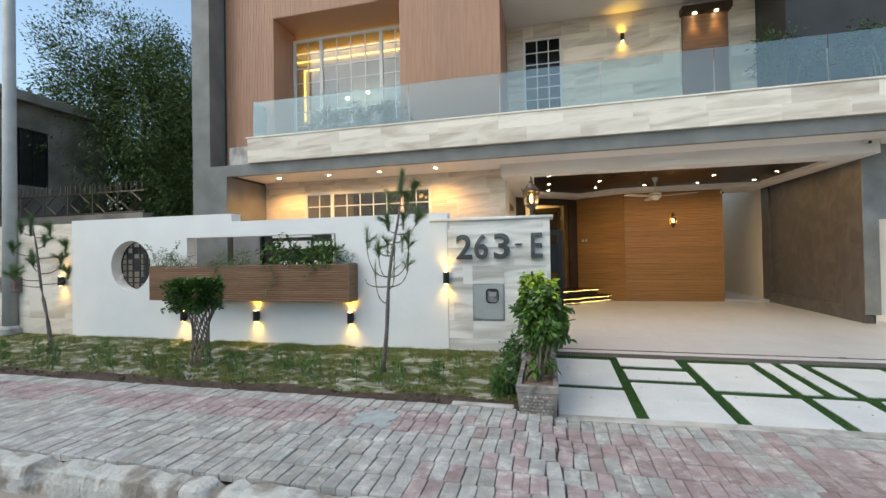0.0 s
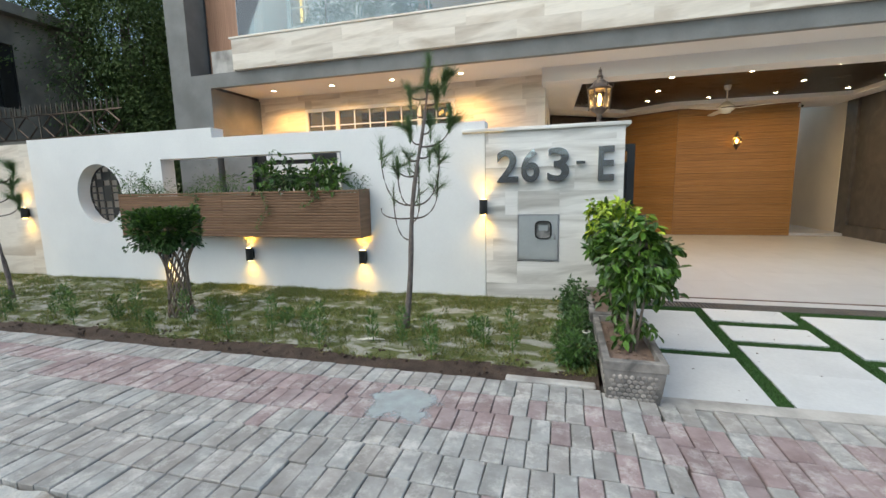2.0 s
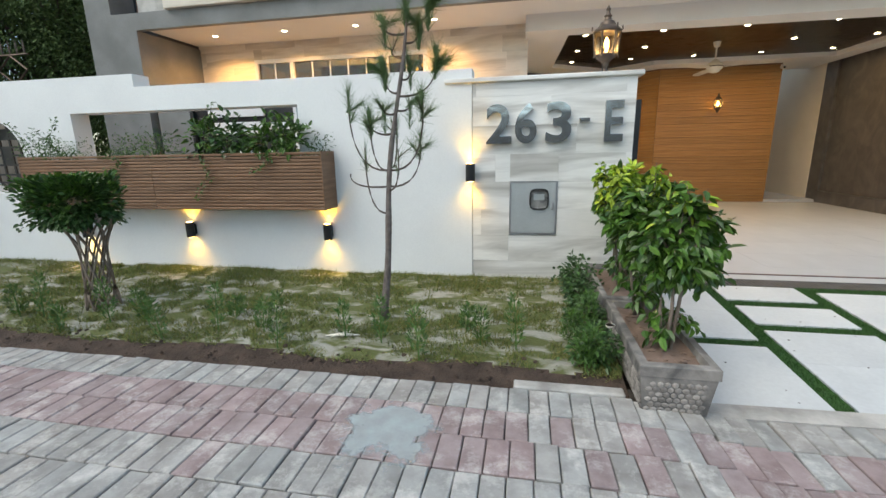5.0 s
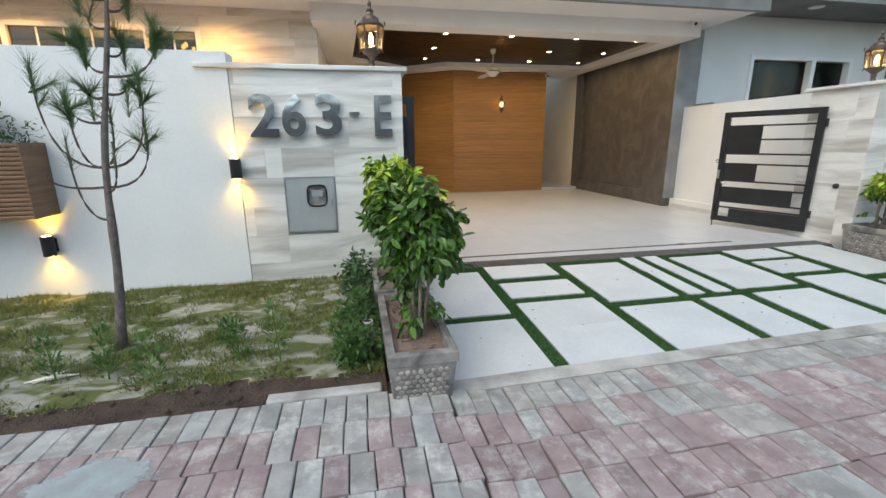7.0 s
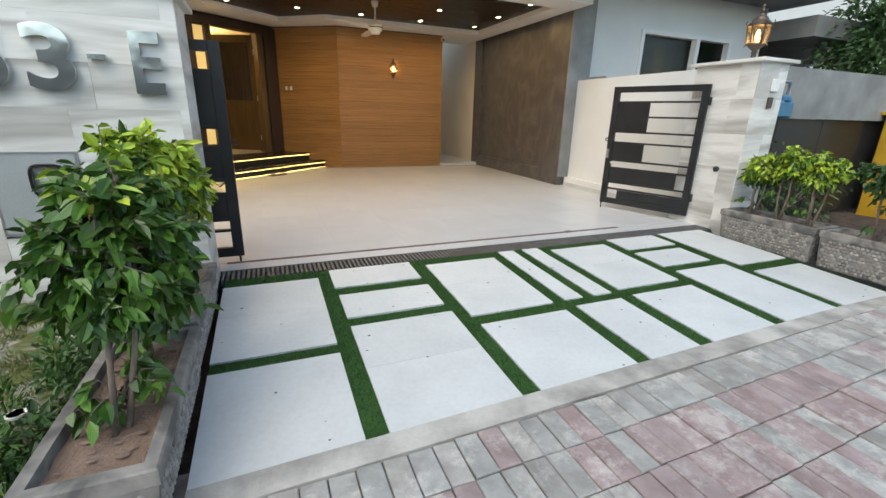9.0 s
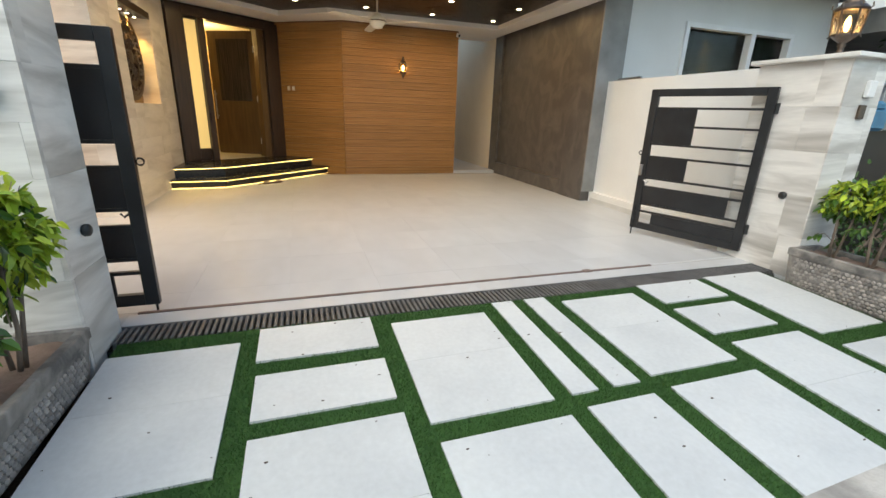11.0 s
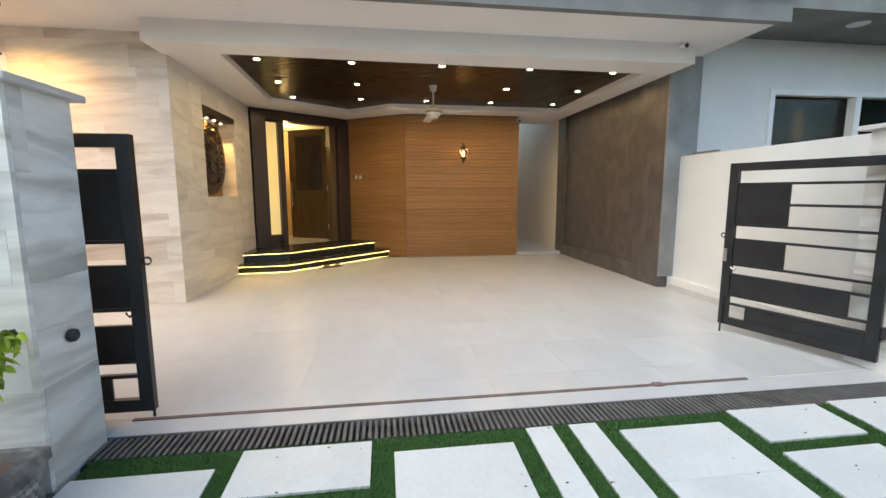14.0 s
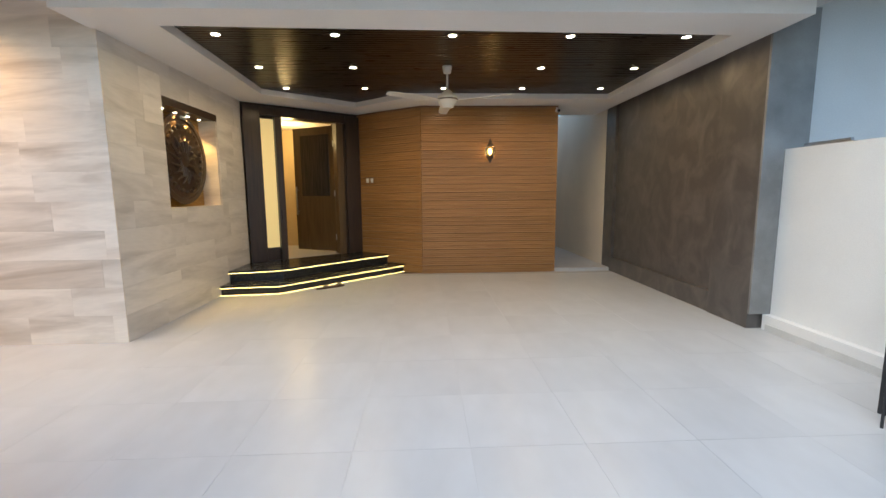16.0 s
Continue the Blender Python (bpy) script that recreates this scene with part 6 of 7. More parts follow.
# woven topiary
tx, ty = -4.68, 4.9
tz = lawn_z(tx, ty)
top = thing("woven_topiary", (tx, ty, tz), "round clipped topiary on a woven lattice trunk", "topiary")
for k in range(10):
    for s_ in (-1, 1):
        a0 = 2 * math.pi * k / 10
        pts2 = []
        for i in range(13):
            q = i / 12
            a = a0 + s_ * q * 2.3
            rad = 0.13 - 0.03 * math.sin(q * math.pi) + (0.08 * max(0, q - 0.7) * 3.3)
            pts2.append((rad * math.cos(a), rad * math.sin(a), 0.82 * q))
        bm = bmesh.new()
        tube(bm, pts2, 0.009, 5)
        part("woven_stem", bm, BARKLIGHT, top, smooth=True, shift=False)
def boxy(centre, radii, count, seed, skin):
    """Places through a clipped crown with flat sides and rounded corners."""
    r_ = np.random.RandomState(seed)
    d = unit(r_.normal(0, 1, (count, 3)))
    d = np.sign(d) * np.abs(d) ** 0.62
    d /= np.maximum(np.abs(d).max(1, keepdims=True), 1e-6) * (0.82 + 0.18 * np.abs(d).max(1, keepdims=True))
    k_ = skin + (1 - skin) * r_.uniform(0, 1, (count, 1))
    lump = 1 + 0.07 * np.sin(6 * d[:, :1] + 4 * d[:, 1:2]) + 0.05 * np.sin(9 * d[:, :1] - 5 * d[:, 2:])
    return np.array(centre) + d * k_ * lump * np.array(radii) + r_.normal(0, 0.012, (count, 3)), d


p_, o_ = boxy((-0.03, -0.06, 0.95), (0.235, 0.24, 0.18), 4600, 61, 0.4)
link("crown", leaf_mesh("crown", p_, o_, 0.044, 0.03, 0.2, 0.0, 61), LEAFDARK, top, shift=False)
p_, o_ = boxy((-0.03, -0.06, 0.97), (0.24, 0.245, 0.185), 1700, 62, 0.92)
pick = p_[:, 2] > 0.9
link("outer_leaves", leaf_mesh("outer_leaves", p_[pick], o_[pick] + np.array([0, 0, 0.5]), 0.044, 0.03, 0.2, 0.0, 62), LEAF, top, shift=False)
for k in range(7):
    a = k * 0.9
    bm = bmesh.new()
    tube(bm, [(0.14 * math.cos(a), 0.14 * math.sin(a), 0.7), (-0.03 + 0.18 * math.cos(a), -0.03 + 0.18 * math.sin(a), 0.82), (-0.03 + 0.19 * math.cos(a), -0.06 + 0.19 * math.sin(a), 0.93)], [0.009, 0.008, 0.005], 5)
    part("limb", bm, BARKLIGHT, top, smooth=True, shift=False)

# creepers in the wall box
for k, (x, h, w, m_, tall, n_) in enumerate(((-6.5, 0.15, 0.22, LEAF, 0, 30), (-6.1, 0.12, 0.26, LEAF, 0, 34), (-5.3, 0.13, 0.3, LEAF, 0, 40), (-4.9, 0.15, 0.28, LEAF, 0, 44), (-4.25, 0.22, 0.16, LEAF, 1, 20), (-3.95, 0.2, 0.18, LEAFDARK, 1, 20),
                                             (-3.55, 0.17, 0.24, LEAF, 1, 22), (-3.3, 0.2, 0.16, LEAF, 1, 20), (-2.98, 0.08, 0.12, LEAFDARK, 0, 14))):
    b_ = bush("box_creeper", (x, 5.96, 1.34), 5, (0, 0, h * 0.75), (w, 0.12, h), n_, 12, 0.05, 0.075 if tall else 0.036, 0.042 if tall else 0.012, m_, "broad-leaved plant growing out of the slatted wall box" if tall else "feathery creeper growing out of the slatted wall box", "creeper", "wall box plants", 71 + k, bark=LEAFDARK)
    if k in (2, 4, 6):
        rp = np.random.RandomState(k)
        q = np.linspace(0, 1, 46)
        fall = 0.22 if k == 2 else 0.48 if k == 4 else 0.2
        p_ = np.c_[0.1 * np.sin(q * 4) + rp.normal(0, 0.025, 46), -0.17 + rp.normal(0, 0.012, 46), 0.06 - fall * q]
        bm = bmesh.new()
        tube(bm, [(0, -0.05, 0.08), (0.02, -0.17, 0.05), (0.09, -0.165, 0.06 - fall * 0.45), (-0.05, -0.165, 0.06 - fall)], 0.003, 4)
        part("trailing_stem", bm, LEAFDARK, b_, shift=False)
        link("trailing_leaves", leaf_mesh("trailing_leaves", p_, np.tile((0, -0.6, -0.5), (46, 1)), 0.04, 0.018, 0.2, 0.2, k), m_, b_, shift=False)
for k, (x, dx, top_z) in enumerate(((-6.55, -0.18, 0.42), (-6.3, 0.25, 0.45), (-6.1, -0.3, 0.33), (-4.2, 0.12, 0.55), (-3.35, -0.05, 0.46))):
    sp_ = thing("box_spray", (x, 5.94, 1.34), "thin arching leafy spray above the slatted wall box", "creeper", "wall box sprays")
    rp = np.random.RandomState(300 + k)
    q = np.linspace(0.25, 1, 30)
    p_ = np.c_[dx * q ** 1.5, -0.05 * q, top_z * (q * 1.25 - 0.25 * q * q)]
    bm = bmesh.new()
    tube(bm, [(0, 0, 0), (dx * 0.35, -0.025, top_z * 0.56), (dx, -0.05, top_z)], [0.004, 0.003, 0.0015], 4)
    part("stem", bm, LEAFDARK, sp_, shift=False)
    link("leaves", leaf_mesh("leaves", p_ + rp.normal(0, 0.012, p_.shape), np.c_[np.where(np.arange(30) % 2, 1.0, -1.0), rp.normal(0, 0.4, 30), 0.2 + 0 * q], 0.055, 0.02, 0.2, 0.1, k), LEAF, sp_, shift=False)

# balcony plants
for k, (x, w) in enumerate(((-4.9, 0.35), (-4.3, 0.45), (-3.7, 0.4), (-3.2, 0.35), (4.2, 0.6), (5.6, 0.6))):
    bush("balcony_plant", (x, SY + 0.45, 4.1), 4, (0, 0, 0.45 if k < 4 else 0.85), (w, 0.22, 0.3 if k < 4 else 0.45), 60, 10, 0.07, 0.09, 0.03, LEAFDARK, "green plant standing on the balcony behind glass", "plant", "balcony plants", 81 + k)
tro = thing("balcony_trough", (-4.0, SY + 0.45, 4.1), "low dark trough under the balcony plants", "trough")
part("trough", B(-5.2, SY + 0.32, 4.1, -2.9, SY + 0.6, 4.3, bev=0.01), PLANTER, tro)


# ---- street side: pole, trees, neighbours ----
pole = thing("utility_pole", (-10.25, 6.05, -0.05), "grey steel utility pole on the lawn", "utility pole")
bm = bmesh.new()
tube(bm, [(0, 0, 0), (0, 0, 3), (0.0, 0, 9)], [0.12, 0.11, 0.09], 16)
part("shaft", bm, POLE, pole, smooth=True, shift=False)
bm = bmesh.new()
lathe(bm, [(0.2, 0.0), (0.2, 0.25), (0.16, 0.3)], (0, 0, 0), 16)
part("footing", bm, CONCRETE, pole, shift=False)
part("junction_box", B(-0.2, -0.05, 0.95, 0.2, 0.2, 1.25, bev=0.01), RUST, pole, shift=False)


def tree(x, y, trunk_h, crown, radii, count, per, spread, size, label, seed, material=LEAFTREE):
    t_ = thing("tree", (x, y, -0.2), label, "tree", "background trees")
    rt = random.Random(seed)
    bm = bmesh.new()
    tube(bm, [(0, 0, -0.1), (0.1, 0, trunk_h * 0.5), (crown[0] * 0.6, crown[1] * 0.6, trunk_h), (crown[0], crown[1], crown[2] + radii[2] * 0.4)], [0.28, 0.22, 0.17, 0.05], 10)
    part("trunk", bm, BARK, t_, smooth=True, shift=False)
    for k in range(14):
        a = rt.uniform(0, 6.28)
        h = rt.uniform(0.45, 1.0) * trunk_h
        e = Vector((crown[0] + radii[0] * 0.8 * math.cos(a), crown[1] + radii[1] * 0.8 * math.sin(a), crown[2] + radii[2] * rt.uniform(-0.5, 0.75)))
        s0 = Vector((crown[0] * 0.5, crown[1] * 0.5, h))
        bm = bmesh.new()
        tube(bm, [s0, s0.lerp(e, 0.5) + Vector((0, 0, -0.25)), e], [0.09, 0.055, 0.015], 6)
        part("limb", bm, BARK, t_, shift=False)
    p_, o_ = clumps(crown, radii, count, per, spread, seed, 0.3)
    link("crown", leaf_mesh("crown", p_, o_, size, size * 0.42, 0.2, 0.4, seed), material, t_, shift=False)


tree(-15.6, 13.6, 4.0, (0.0, 0, 6.8), (4.2, 2.8, 4.3), 1100, 80, 0.27, 0.12, "large leafy tree with an uneven crown behind the wall", 91)
tree(-12.2, 14.2, 3.0, (0, 0, 4.6), (3.2, 2.4, 4.4), 1000, 76, 0.26, 0.12, "dense dark leafy tree beside the house", 92)
tree(-19.5, 22, 5.0, (0, 0, 6.0), (6, 3, 5.0), 800, 30, 0.45, 0.26, "tall leafy tree behind the old house", 93)
tree(13.2, 8.6, 2.0, (0.2, -0.2, 2.9), (1.5, 1.4, 2.0), 420, 22, 0.18, 0.16, "dark leafy tree beside the next house", 94, LEAFDARK)
hedge = bush("hedge", (7.2, 6.6, -0.05), 6, (0, 0, 0.4), (1.4, 0.5, 0.45), 90, 14, 0.1, 0.08, 0.035, LEAFDARK, "low green hedge behind the planters", "hedge", seed=96)

old = thing("old_house", (-21, 13, -0.2), "old brown rendered house with a flat roof", "house")
bm = bmesh.new()
wall_panel(bm, (-16.0, 2.0), (-16.0, 12.1), -0.2, 6.5, 0.3, [(7.4, 3.9, 8.5, 5.7), (3.0, 3.9, 5.0, 5.7)])
part("wall", bm, OLDWALL, old)
for a in ((-26.0, 12.1, -0.2, -16.0, 12.4, 6.5), (-26.0, 2.0, -0.2, -25.7, 12.1, 6.5), (-25.7, 1.7, -0.2, -16.0, 2.0, 6.5)):
    part("wall", B(*a), OLDWALL, old)
part("roof", B(-26.3, 1.5, 6.5, -15.7, 12.6, 6.8), OLDWALL, old)
for y0, y1 in ((9.4, 10.5), (5.0, 7.0)):
    # Black slab behind the bars stands in for the unlit room
    wn_ = part("window", B(-16.2, y0, 3.9, -16.1, y1, 5.7), BLACK, old, "black slab for the dark inside of the window opening")
    for k in range(4):
        yy = y0 + (y1 - y0) * k / 3
        part("bar", B(-16.08, yy - 0.03, 3.9, -16.02, yy + 0.03, 5.7), BLACK, wn_)
ow = structure("neighbour_wall", B(-15.9, 9.0, -0.2, -10.4, 9.25, 2.75), OLDWALL, "stained old boundary wall of the next plot", "boundary wall")
rlg = thing("iron_railing", (-13.2, 9.1, 2.75), "rusty iron railing with diamond panels on the old wall", "railing")
for k in range(6):
    x = -15.85 + k * 0.9
    bm = bmesh.new()
    for a, b in (((x, 2.79), (x + 0.9, 2.79)), ((x, 3.35), (x + 0.9, 3.35)), ((x, 2.75), (x, 3.6)), ((x + 0.1, 3.07), (x + 0.45, 3.34)), ((x + 0.45, 3.34), (x + 0.8, 3.07)), ((x + 0.8, 3.07), (x + 0.45, 2.8)), ((x + 0.45, 2.8), (x + 0.1, 3.07))):
        tube(bm, [(a[0], 9.1, a[1]), (b[0], 9.1, b[1])], 0.018, 5)
    part("railing_panel", bm, BRONZE, rlg)
    for j in range(5):
        bm = bmesh.new()
        tube(bm, [(x + 0.1 + j * 0.18, 9.1, 3.35), (x + 0.1 + j * 0.18, 9.1, 3.5), (x + 0.1 + j * 0.18, 9.1, 3.62)], [0.014, 0.022, 0.003], 5)
        part("spike", bm, BRONZE, rlg)

# unseen wall across the street, added for reflections and to cut low sky light
structure("unseen_street_wall", B(-45, -19, -0.3, 45, -18, 4.4), OLDWALL, "unseen plain wall added across the street for reflections", "wall")
# house next door
nb = thing("next_house", (9, 10, -0.1), "blue-grey rendered house next door with a deep overhang", "house")
bm = bmesh.new()
wall_panel(bm, (6.35, 10.0), (11.2, 10.0), -0.1, 3.78, 0.3, [(1.25, 2.0, 3.85, 3.06)])
box(bm, 11.0, 10.3, -0.1, 11.2, 16.0, 3.78)
part("wall", bm, PALEGREY, nb)
part("overhang", B(6.35, 8.95, 3.78, 11.6, 16.0, 4.25), GREY, nb, "grey rendered overhang")
part("upper_wall", B(6.6, 9.6, 4.25, 11.2, 16.0, 7.5), PALEGREY, nb)
nw = part("window", B(7.62, 10.1, 2.02, 10.18, 10.108, 3.04), SMOKED, nb, "dark sliding window")
nw.visible_shadow = False
bm = bmesh.new()
wall_panel(bm, (7.6, 9.96), (10.2, 9.96), 2.0, 3.06, 0.135, [(0.08, 2.07, 1.53, 2.98), (1.63, 2.07, 2.52, 2.98)])
part("frame", bm, PVC, nw)
part("room_back", B(7.5, 11.4, 1.9, 10.4, 11.45, 3.2), PALEGREY, nb)
# Panel and glowing strip imitate the warm reflection seen in this window
part("inner_panel", B(8.95, 10.55, 1.9, 9.9, 10.6, 2.95), WOOD, nb, "brown panel behind the glass imitating a reflection")
part("inner_light", B(8.62, 10.5, 1.9, 8.8, 10.52, 2.9), REFLECTION, nb, "glowing strip behind the glass imitating a warm reflection")
part("back_wing", B(11.2, 12.5, -0.1, 22.0, 13.0, 6.5), PALEGREY, nb)
part("canopy", B(11.3, 9.0, 3.1, 17.0, 12.5, 3.5), GREY, nb, "grey canopy slab")
# Black sheet stands in for the shaded depth of the garage
part("garage_opening", B(11.4, 12.4, -0.1, 17.0, 12.49, 2.6), BLACK, nb, "black sheet for the shade in the garage opening")
for x, y in ((8.2, 9.3), (10.4, 9.3)):
    dl = thing("soffit_disc", (x, y, 3.78), "unlit white round soffit lamp next door", "ceiling lamp", "unlit soffit lamps")
    bm = bmesh.new()
    lathe(bm, [(0.11, -0.012), (0.13, -0.004), (0.13, 0.0)], (x, y, 3.78), 20)
    part("disc", bm, PVC, dl)
nbw = structure("neighbour_front_wall", B(6.36, 6.9, 1.41, 12.0, 7.1, 2.1), BLUEGREY, "grey front beam over the black sheets next door", "boundary wall")
# Plain black sheets fill the dark area below the beam
ng = thing("sheet_gate", (9.1, 7.0, -0.1), "black sheets filling the dark area below the grey beam", "gate")
for k in range(5):
    part("sheet", B(6.4 + k * 1.1, 6.98, -0.1, 7.49 + k * 1.1, 7.02, 1.405, bev=0.004), BLACK, ng)
gm = thing("gas_meter", (6.75, 6.55, 1.3), "blue gas meter with galvanised pipes", "gas meter")
bm = bmesh.new()
box(bm, 6.62, 6.45, 1.4, 6.88, 6.62, 1.62, bev=0.03)
lathe(bm, [(0.05, 1.6), (0.09, 1.62), (0.09, 1.66), (0.05, 1.69)], (6.75, 6.53, 0), 12)
part("body", bm, BLUEPAINT, gm)
for pts2 in ([(6.16, 6.55, 1.85), (6.85, 6.55, 1.85), (6.85, 6.55, 1.62)], [(6.66, 6.53, 1.62), (6.66, 6.53, 1.74), (6.5, 6.53, 1.74), (6.5, 6.53, 0.0)], [(6.16, 6.55, 1.6), (6.4, 6.5, 1.52)]):
    bm = bmesh.new()
    tube(bm, pts2, 0.022, 8)
    part("pipe", bm, STEEL, gm)
yb = thing("yellow_hoarding", (10.4, 6.6, -0.1), "yellow sheet metal box beside the hedge", "box")
bm = bmesh.new()
box(bm, 10.0, 6.3, -0.2, 11.1, 6.85, 1.5, bev=0.02)
box(bm, 9.95, 6.25, 1.5, 11.15, 6.9, 1.56, bev=0.01)
part("body", bm, YELLOW, yb)

# ---- kerb and road edge ----
kr = random.Random(17)
x = -14.0
while x < 12:
    w = kr.uniform(0.8, 1.7)
    kb = thing("kerb_stone", (x + w / 2, 2.42, -0.22), "worn broken concrete kerb stone", "kerb stone", "kerb stones")
    bm = bmesh.new()
    n_ = int(w / 0.035)
    sec = [(-0.1, -0.02), (-0.105, 0.11), (-0.085, 0.185), (-0.05, 0.2), (0.08, 0.205), (0.09, 0.0)]
    rows_ = []
    for i in range(n_ + 1):
        u = -w / 2 + w * i / n_ + (0.004 if i == 0 else -0.004 if i == n_ else 0)
        ch = 0.07 * max(0, noise.noise(((x + w / 2 + u) * 2.6, 3.1, 0)) + 0.55 * noise.noise(((x + w / 2 + u) * 8, 7.1, 0)) + 0.25 * noise.noise(((x + w / 2 + u) * 23, 7.1, 0)))
        rows_.append([bm.verts.new((u, y_ + (0.02 * noise.noise((x + u * 9, y_ * 9, z_ * 9)) + (ch if y_ < 0 and z_ > 0.1 else 0)), z_ - (ch * 0.9 if z_ > 0.1 else 0))) for y_, z_ in sec])
    for a, b in zip(rows_, rows_[1:]):
        for k in range(len(sec) - 1):
            bm.faces.new((a[k], a[k + 1], b[k + 1], b[k])[::-1])
    bm.faces.new(rows_[0])
    bm.faces.new(rows_[-1][::-1])
    part("block", bm, KERB, kb, shift=False)
    x += w
for k in range(26):
    x, y = kr.uniform(-6, 1), kr.uniform(1.5, 2.28)
    s_ = kr.uniform(0.02, 0.1)
    rb_ = thing("rubble_piece", (x, y, -0.22), "broken piece of pale concrete by the kerb", "rubble", "kerb rubble")
    bm = bmesh.new()
    bmesh.ops.create_icosphere(bm, subdivisions=1, radius=s_)
    for v in bm.verts:
        v.co *= kr.uniform(0.7, 1.15)
        v.co.z = max(v.co.z * 0.6, -0.01)
    part("chunk", bm, KERB, rb_, shift=False)

# ---- pavers ----
pv = bpy.data.objects["pavement_bed"]
pr = random.Random(23)
PW, PD = 0.112, 0.236
near, far = [], []
PINK = (0.03, 1.5, 1.0, 0.2, 0.12, 0.1, 0.15)
PINK_EAST = (0.3, 0.58, 0.66, 0.6, 0.56, 0.56, 0.56)
for rw in range(7):
    y0 = 4.155 - (rw + 1) * PD
    x = -13.0 + 0.016 * rw + pr.uniform(-0.012, 0.012)
    while x < 13:
        if 0 < x < PW * 0.99:
            x += 0.01
        w = PW * (1 + 0.03 * math.sin(x * 23.0) + pr.uniform(-0.012, 0.012))
        tilt = (pr.gauss(0, 0.006), pr.gauss(0, 0.006), pr.gauss(0, 0.012))
        z = pr.gauss(0, 0.003)
        sink = 0.0
        if -0.35 < x < 0.3:
            sink = -0.012 * math.cos((x) / 0.35)
            tilt = (pr.gauss(0, 0.02), pr.gauss(0, 0.03), pr.gauss(0, 0.05))
        sink -= 0.06 * min(max((x + 0.15) / 0.4, 0), 1)
        cx, cy = x + w / 2, y0 + PD / 2 + (0.02 + 0.035 * x if x > 0 else 0) - 0.012 * math.sin(x * 0.8)
        if cx > 0.05:
            cy -= 0.03
        pink = pr.random() * 0.5 + 0.25 < (PINK_EAST if cx > -0.9 else PINK)[rw] * (0.9 + 1.0 * noise.noise((cx * 0.9, rw * 0.5, 4)))
        row_ = (cx, cy, z + sink, w - 0.0055, tilt, pink)
        (near if -2.2 < x < 2.4 else far).append(row_)
        x += w
near.sort(key=lambda q: abs(q[0] - 0.2))
far += near[290:]
near = near[:290]


def paver_bm(w, bev=0.005):
    bm = bmesh.new()
    h = (PD - 0.007) / 2
    w = w / 2
    lo = [bm.verts.new(p) for p in ((-w, -h, -0.05), (w, -h, -0.05), (w, h, -0.05), (-w, h, -0.05))]
    md = [bm.verts.new(p) for p in ((-w, -h, -bev), (w, -h, -bev), (w, h, -bev), (-w, h, -bev))]
    hi = [bm.verts.new(p) for p in ((-w + bev, -h + bev, 0), (w - bev, -h + bev, 0), (w - bev, h - bev, 0), (-w + bev, h - bev, 0))]
    bm.faces.new(hi)
    for a, b in ((lo, md), (md, hi)):
        for k in range(4):
            bm.faces.new((a[k], a[(k + 1) % 4], b[(k + 1) % 4], b[k]))
    return bm


greys = part("paver", paver_bm(PW - 0.006), PAVER, pv)
pinks = part("paver", paver_bm(PW - 0.006), PAVER_PINK, pv)
used = set()
for cx, cy, z, w, tilt, pink in near:
    base = pinks if pink else greys
    o = new("paver", base.data) if pink in used else base
    used.add(pink)
    o.parent = pv
    o.location, o.rotation_euler = (cx, cy, z), tilt
    o.scale = (w / (PW - 0.006), 1, 1)
for want, m_ in ((False, PAVER_J), (True, PAVER_PINK_J)):
    verts, faces = [], []
    for cx, cy, z, w, tilt, pink in far:
        if pink != want:
            continue
        bm = paver_bm(w)
        bm.transform(Matrix.Translation((cx, cy, z)) @ Euler(tilt).to_matrix().to_4x4())
        bm.verts.index_update()
        k0 = len(verts)
        verts += [v.co[:] for v in bm.verts]
        faces += [[k0 + v.index for v in f_.verts] for f_ in bm.faces]
        bm.free()
    me = bpy.data.meshes.new("far_pavers")
    me.from_pydata(verts, [], faces)
    ob = link("far_pavers", me, m_, pv)
    ob["kind"] = "stuff"

# cement spill and loose edging
cs = structure("cement_spill", bmesh.new(), None, "pale blue-grey cement spill on the pavers", "cement")
bm = bmesh.new()
ring = [bm.verts.new((-1.66 + 0.55 * math.cos(k * math.pi / 16) + 0.1 * math.sin(k * math.pi / 16), 3.6 + 0.42 * math.sin(k * math.pi / 16), 0.006)) for k in range(32)]
bm.faces.new(ring)
bm.to_mesh(cs.data)
bm.free()
SMEAR = mat("cement_smear", (0.5, 0.58, 0.6), (0.41, 0.46, 0.465), scale=9, fine=60, rough=0.9, bump=0.4)
sn, sl_ = SMEAR.node_tree.nodes, SMEAR.node_tree.links
sgeo, sdist, snoise, ssum, srange = sn.new("ShaderNodeNewGeometry"), sn.new("ShaderNodeVectorMath"), sn.new("ShaderNodeTexNoise"), sn.new("ShaderNodeMath"), sn.new("ShaderNodeMapRange")
sdist.operation, sdist.inputs[1].default_value = "DISTANCE", (-1.58, 3.67, 0.006)
snoise.inputs["Scale"].default_value, snoise.inputs["Detail"].default_value, snoise.inputs["Roughness"].default_value = 6.0, 6, 0.65
sl_.new(sgeo.outputs["Position"], sdist.inputs[0])
sl_.new(sgeo.outputs["Position"], snoise.inputs["Vector"])
ssum.operation, ssum.inputs[1].default_value = "MULTIPLY_ADD", -0.55
sl_.new(snoise.outputs["Fac"], ssum.inputs[0])
sl_.new(sdist.outputs["Value"], ssum.inputs[2])
srange.inputs["From Min"].default_value, srange.inputs["From Max"].default_value = -0.1, -0.03
srange.inputs["To Min"].default_value, srange.inputs["To Max"].default_value = 0.62, 0.0
sl_.new(ssum.outputs[0], srange.inputs["Value"])
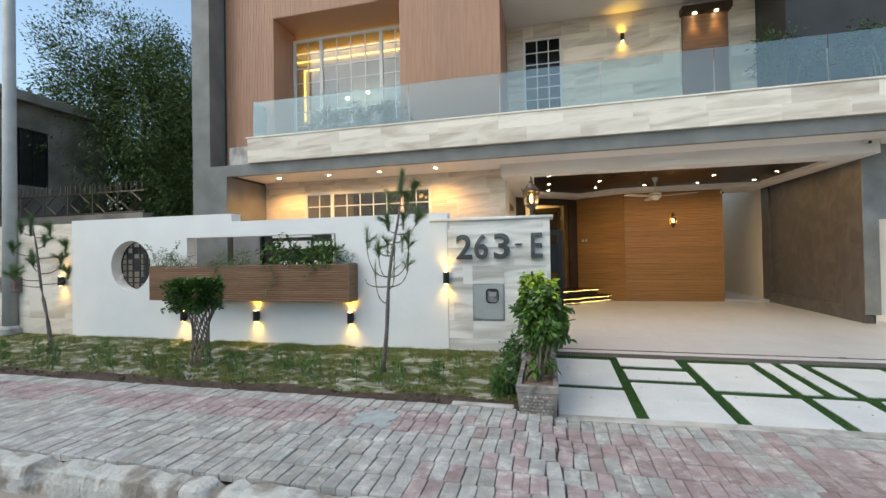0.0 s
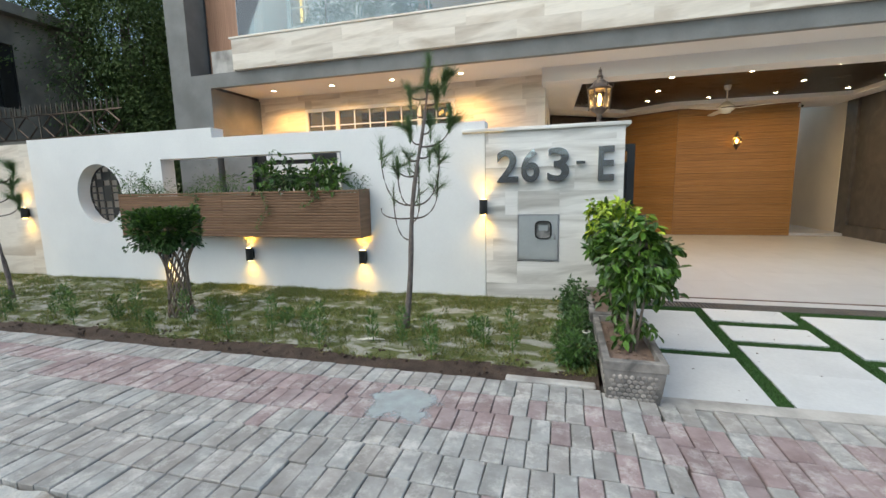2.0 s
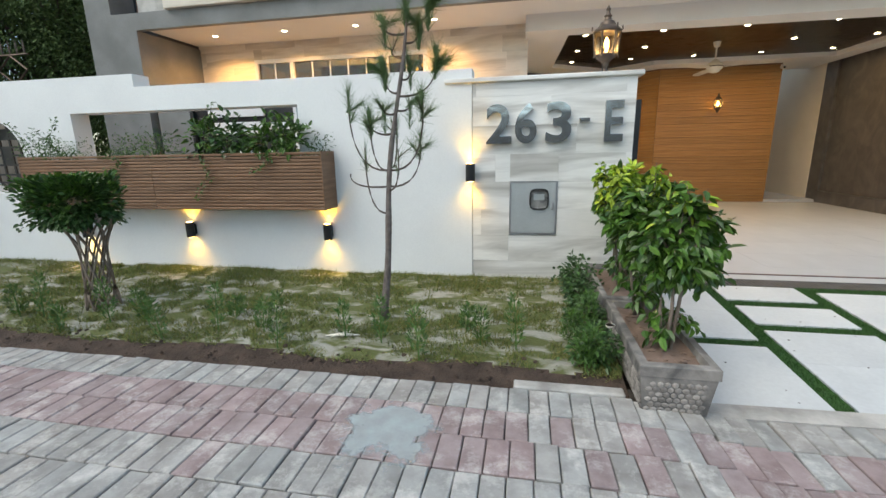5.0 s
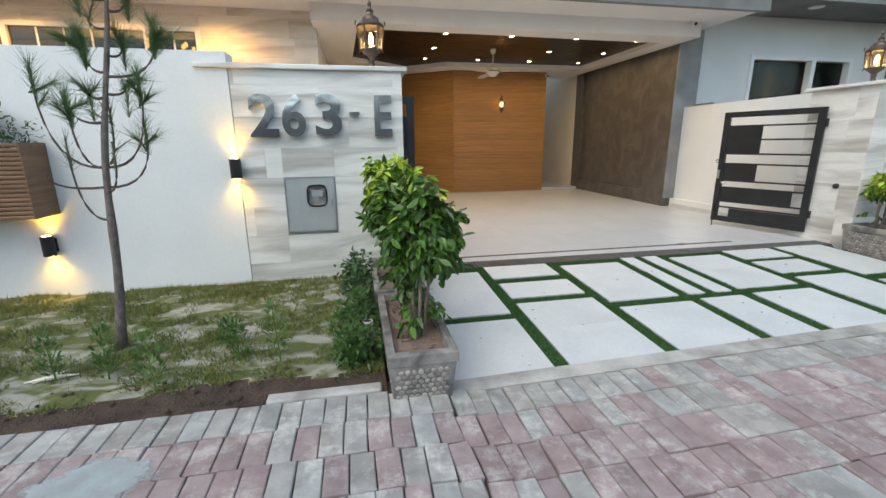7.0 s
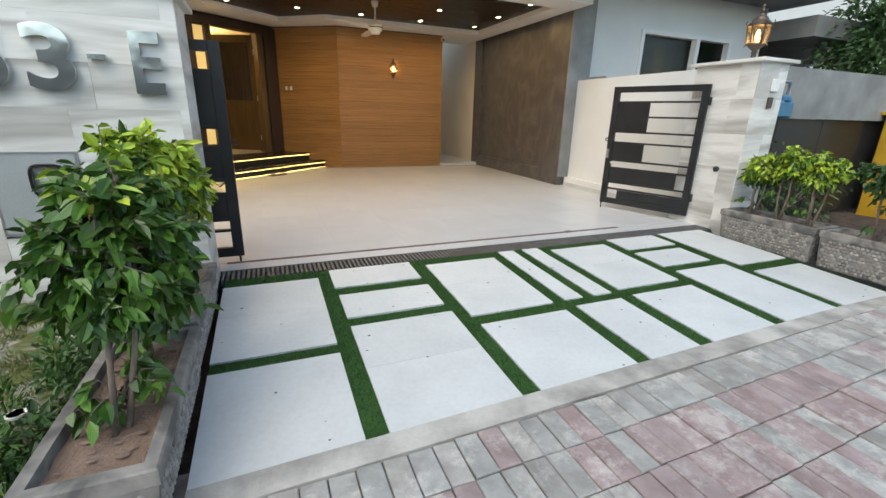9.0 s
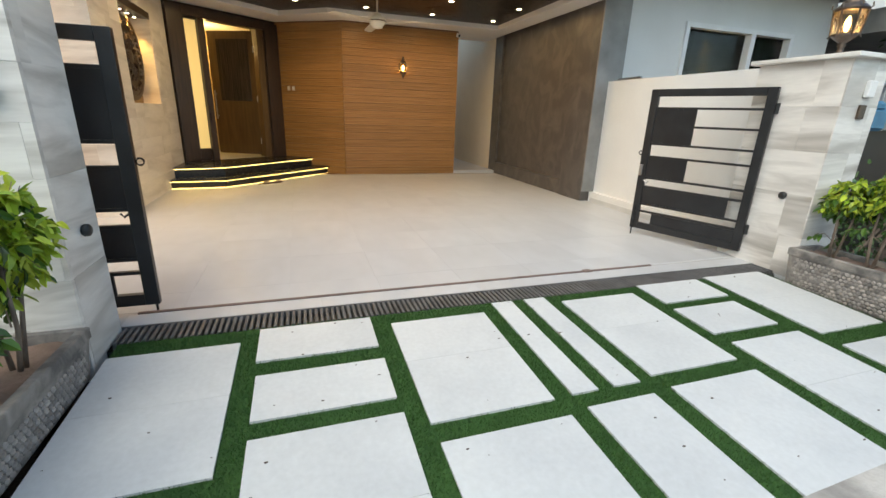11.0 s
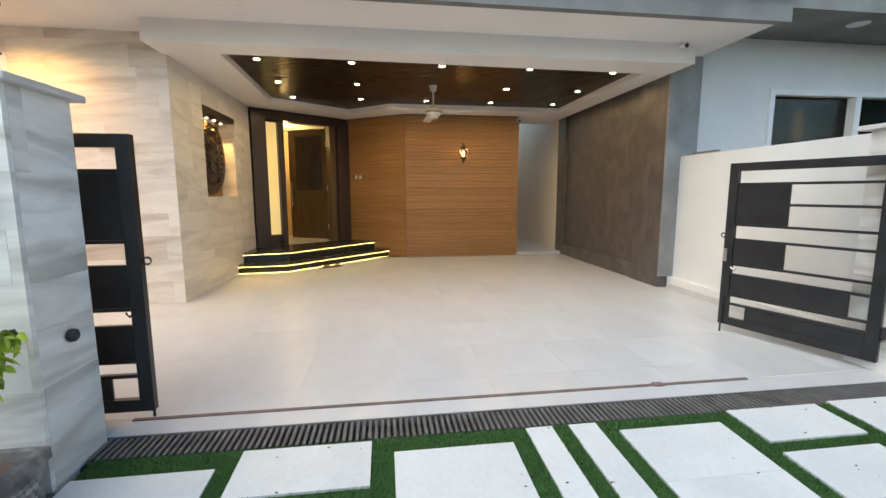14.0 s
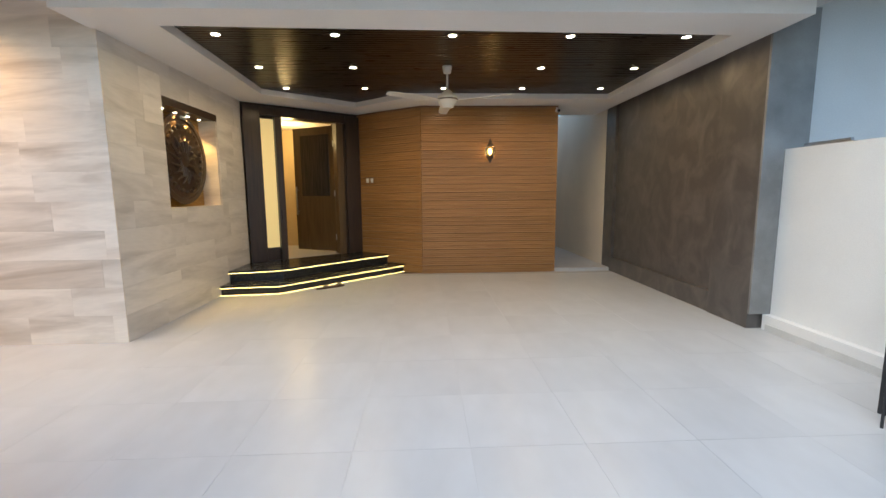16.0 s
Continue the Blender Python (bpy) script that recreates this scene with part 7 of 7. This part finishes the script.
sl_.new(srange.outputs[0], sn["Principled BSDF"].inputs["Alpha"])
cs.data.materials.append(SMEAR)
structure("lawn_edging", B(-0.98, 4.16, -0.05, -0.36, 4.24, 0.015, bev=0.008), CONCRETE, "grey concrete edging beside the planter", "edging")

# ---- fluted oak panels and ribbed cladding ----
fl = 0.157
prof = [(-0.005, 0.001)]
for k in range(2):
    z = 0.004 + k * 0.0765
    prof += [(-0.012, z), (-0.02, z + 0.006), (-0.02, z + 0.034), (-0.0155, z + 0.038), (-0.0155, z + 0.043), (-0.02, z + 0.047), (-0.02, z + 0.067), (-0.012, z + 0.073)]
prof += [(-0.005, fl - 0.001)]
for a, b in ((A1, A2), (A2, A3)):
    ln = math.hypot(b[0] - a[0], b[1] - a[1])
    bm = extrude_profile(prof, ln)
    me = bpy.data.meshes.new("panel")
    bm.normal_update()
    bm.to_mesh(me)
    bm.free()
    me.materials.append(WOOD)
    for k in range(20):
        o = new("panel", me)
        o.parent = wood_wall
        o.matrix_local = pose(a[0], a[1], FZ + k * fl, 0, 0, math.degrees(math.atan2(b[1] - a[1], b[0] - a[0])))
rp_ = random.Random(2)
for x0, x1, z0, z1 in ((-7.74, -6.4, 3.68, 9.0), (-6.4, -3.16, 7.29, 9.0), (-3.16, -0.93, 4.1, 9.0)):
    n_ = max(1, round((x1 - x0) / 0.27))
    for k in range(n_):
        a0, a1 = x0 + (x1 - x0) * k / n_, x0 + (x1 - x0) * (k + 1) / n_
        bm = bmesh.new()
        for j in range(6):
            w = (a1 - a0) / 6
            box(bm, a0 + w * j + 0.003, UY - 0.009, z0, a0 + w * (j + 1) - 0.005, UY, z1)
        part("panel", bm, WOODV, up_wall)

# ---- marble slabs ----
clad(hf, (-7.33, HY), (-0.958, HY), FZ, 3.45, 0.3, STONE, holes=[(1.18, 2.0, 4.61, 3.15)], seed=3)
clad(hs_wall, (-0.97, HY), (-0.97, 13.12), FZ, 3.2, 0.3, STONE_SOFT, holes=[(0.97, 1.43, 2.36, 2.8)], seed=4)
clad(gp, (-1.455, WY + 0.035), (0.012, WY + 0.035), 0.0, 1.985, 0.265, STONE_GREY, lo=1.1, hi=1.5, thick=0.03, holes=[(0.365, 0.545, 0.82, 1.065)], seed=8)
clad(gp, (0.0, WY + 0.036), (0.0, WY + 0.44), 0.0, 1.985, 0.53, STONE_GREY, lo=0.6, hi=0.9, seed=9)
clad(gr, (5.67, 6.2), (6.15, 6.2), 0.0, 1.99, 0.4, STONE_GREY, lo=0.6, hi=0.9, seed=10)
clad(gr, (5.68, 7.0), (5.68, 6.2), 0.0, 1.99, 0.4, STONE_GREY, lo=0.8, hi=1.1, seed=11)
clad(le, (-10.8, WY + 0.035), (-8.755, WY + 0.035), 0.0, 2.2, 0.4, STONE, lo=0.8, hi=1.2, thick=0.025, seed=12)
clad(bf, (-6.66, SY - 0.07), (6.3, SY - 0.07), 3.665, 4.215, 0.28, STONE, lo=0.9, hi=1.3, seed=13)
clad(ub, (-0.9, 10.5), (4.4, 10.5), 4.1, 7.0, 0.32, STONE, holes=[(0.38, 4.3, 1.28, 6.68), (3.82, 4.1, 4.82, 6.86)], seed=14)
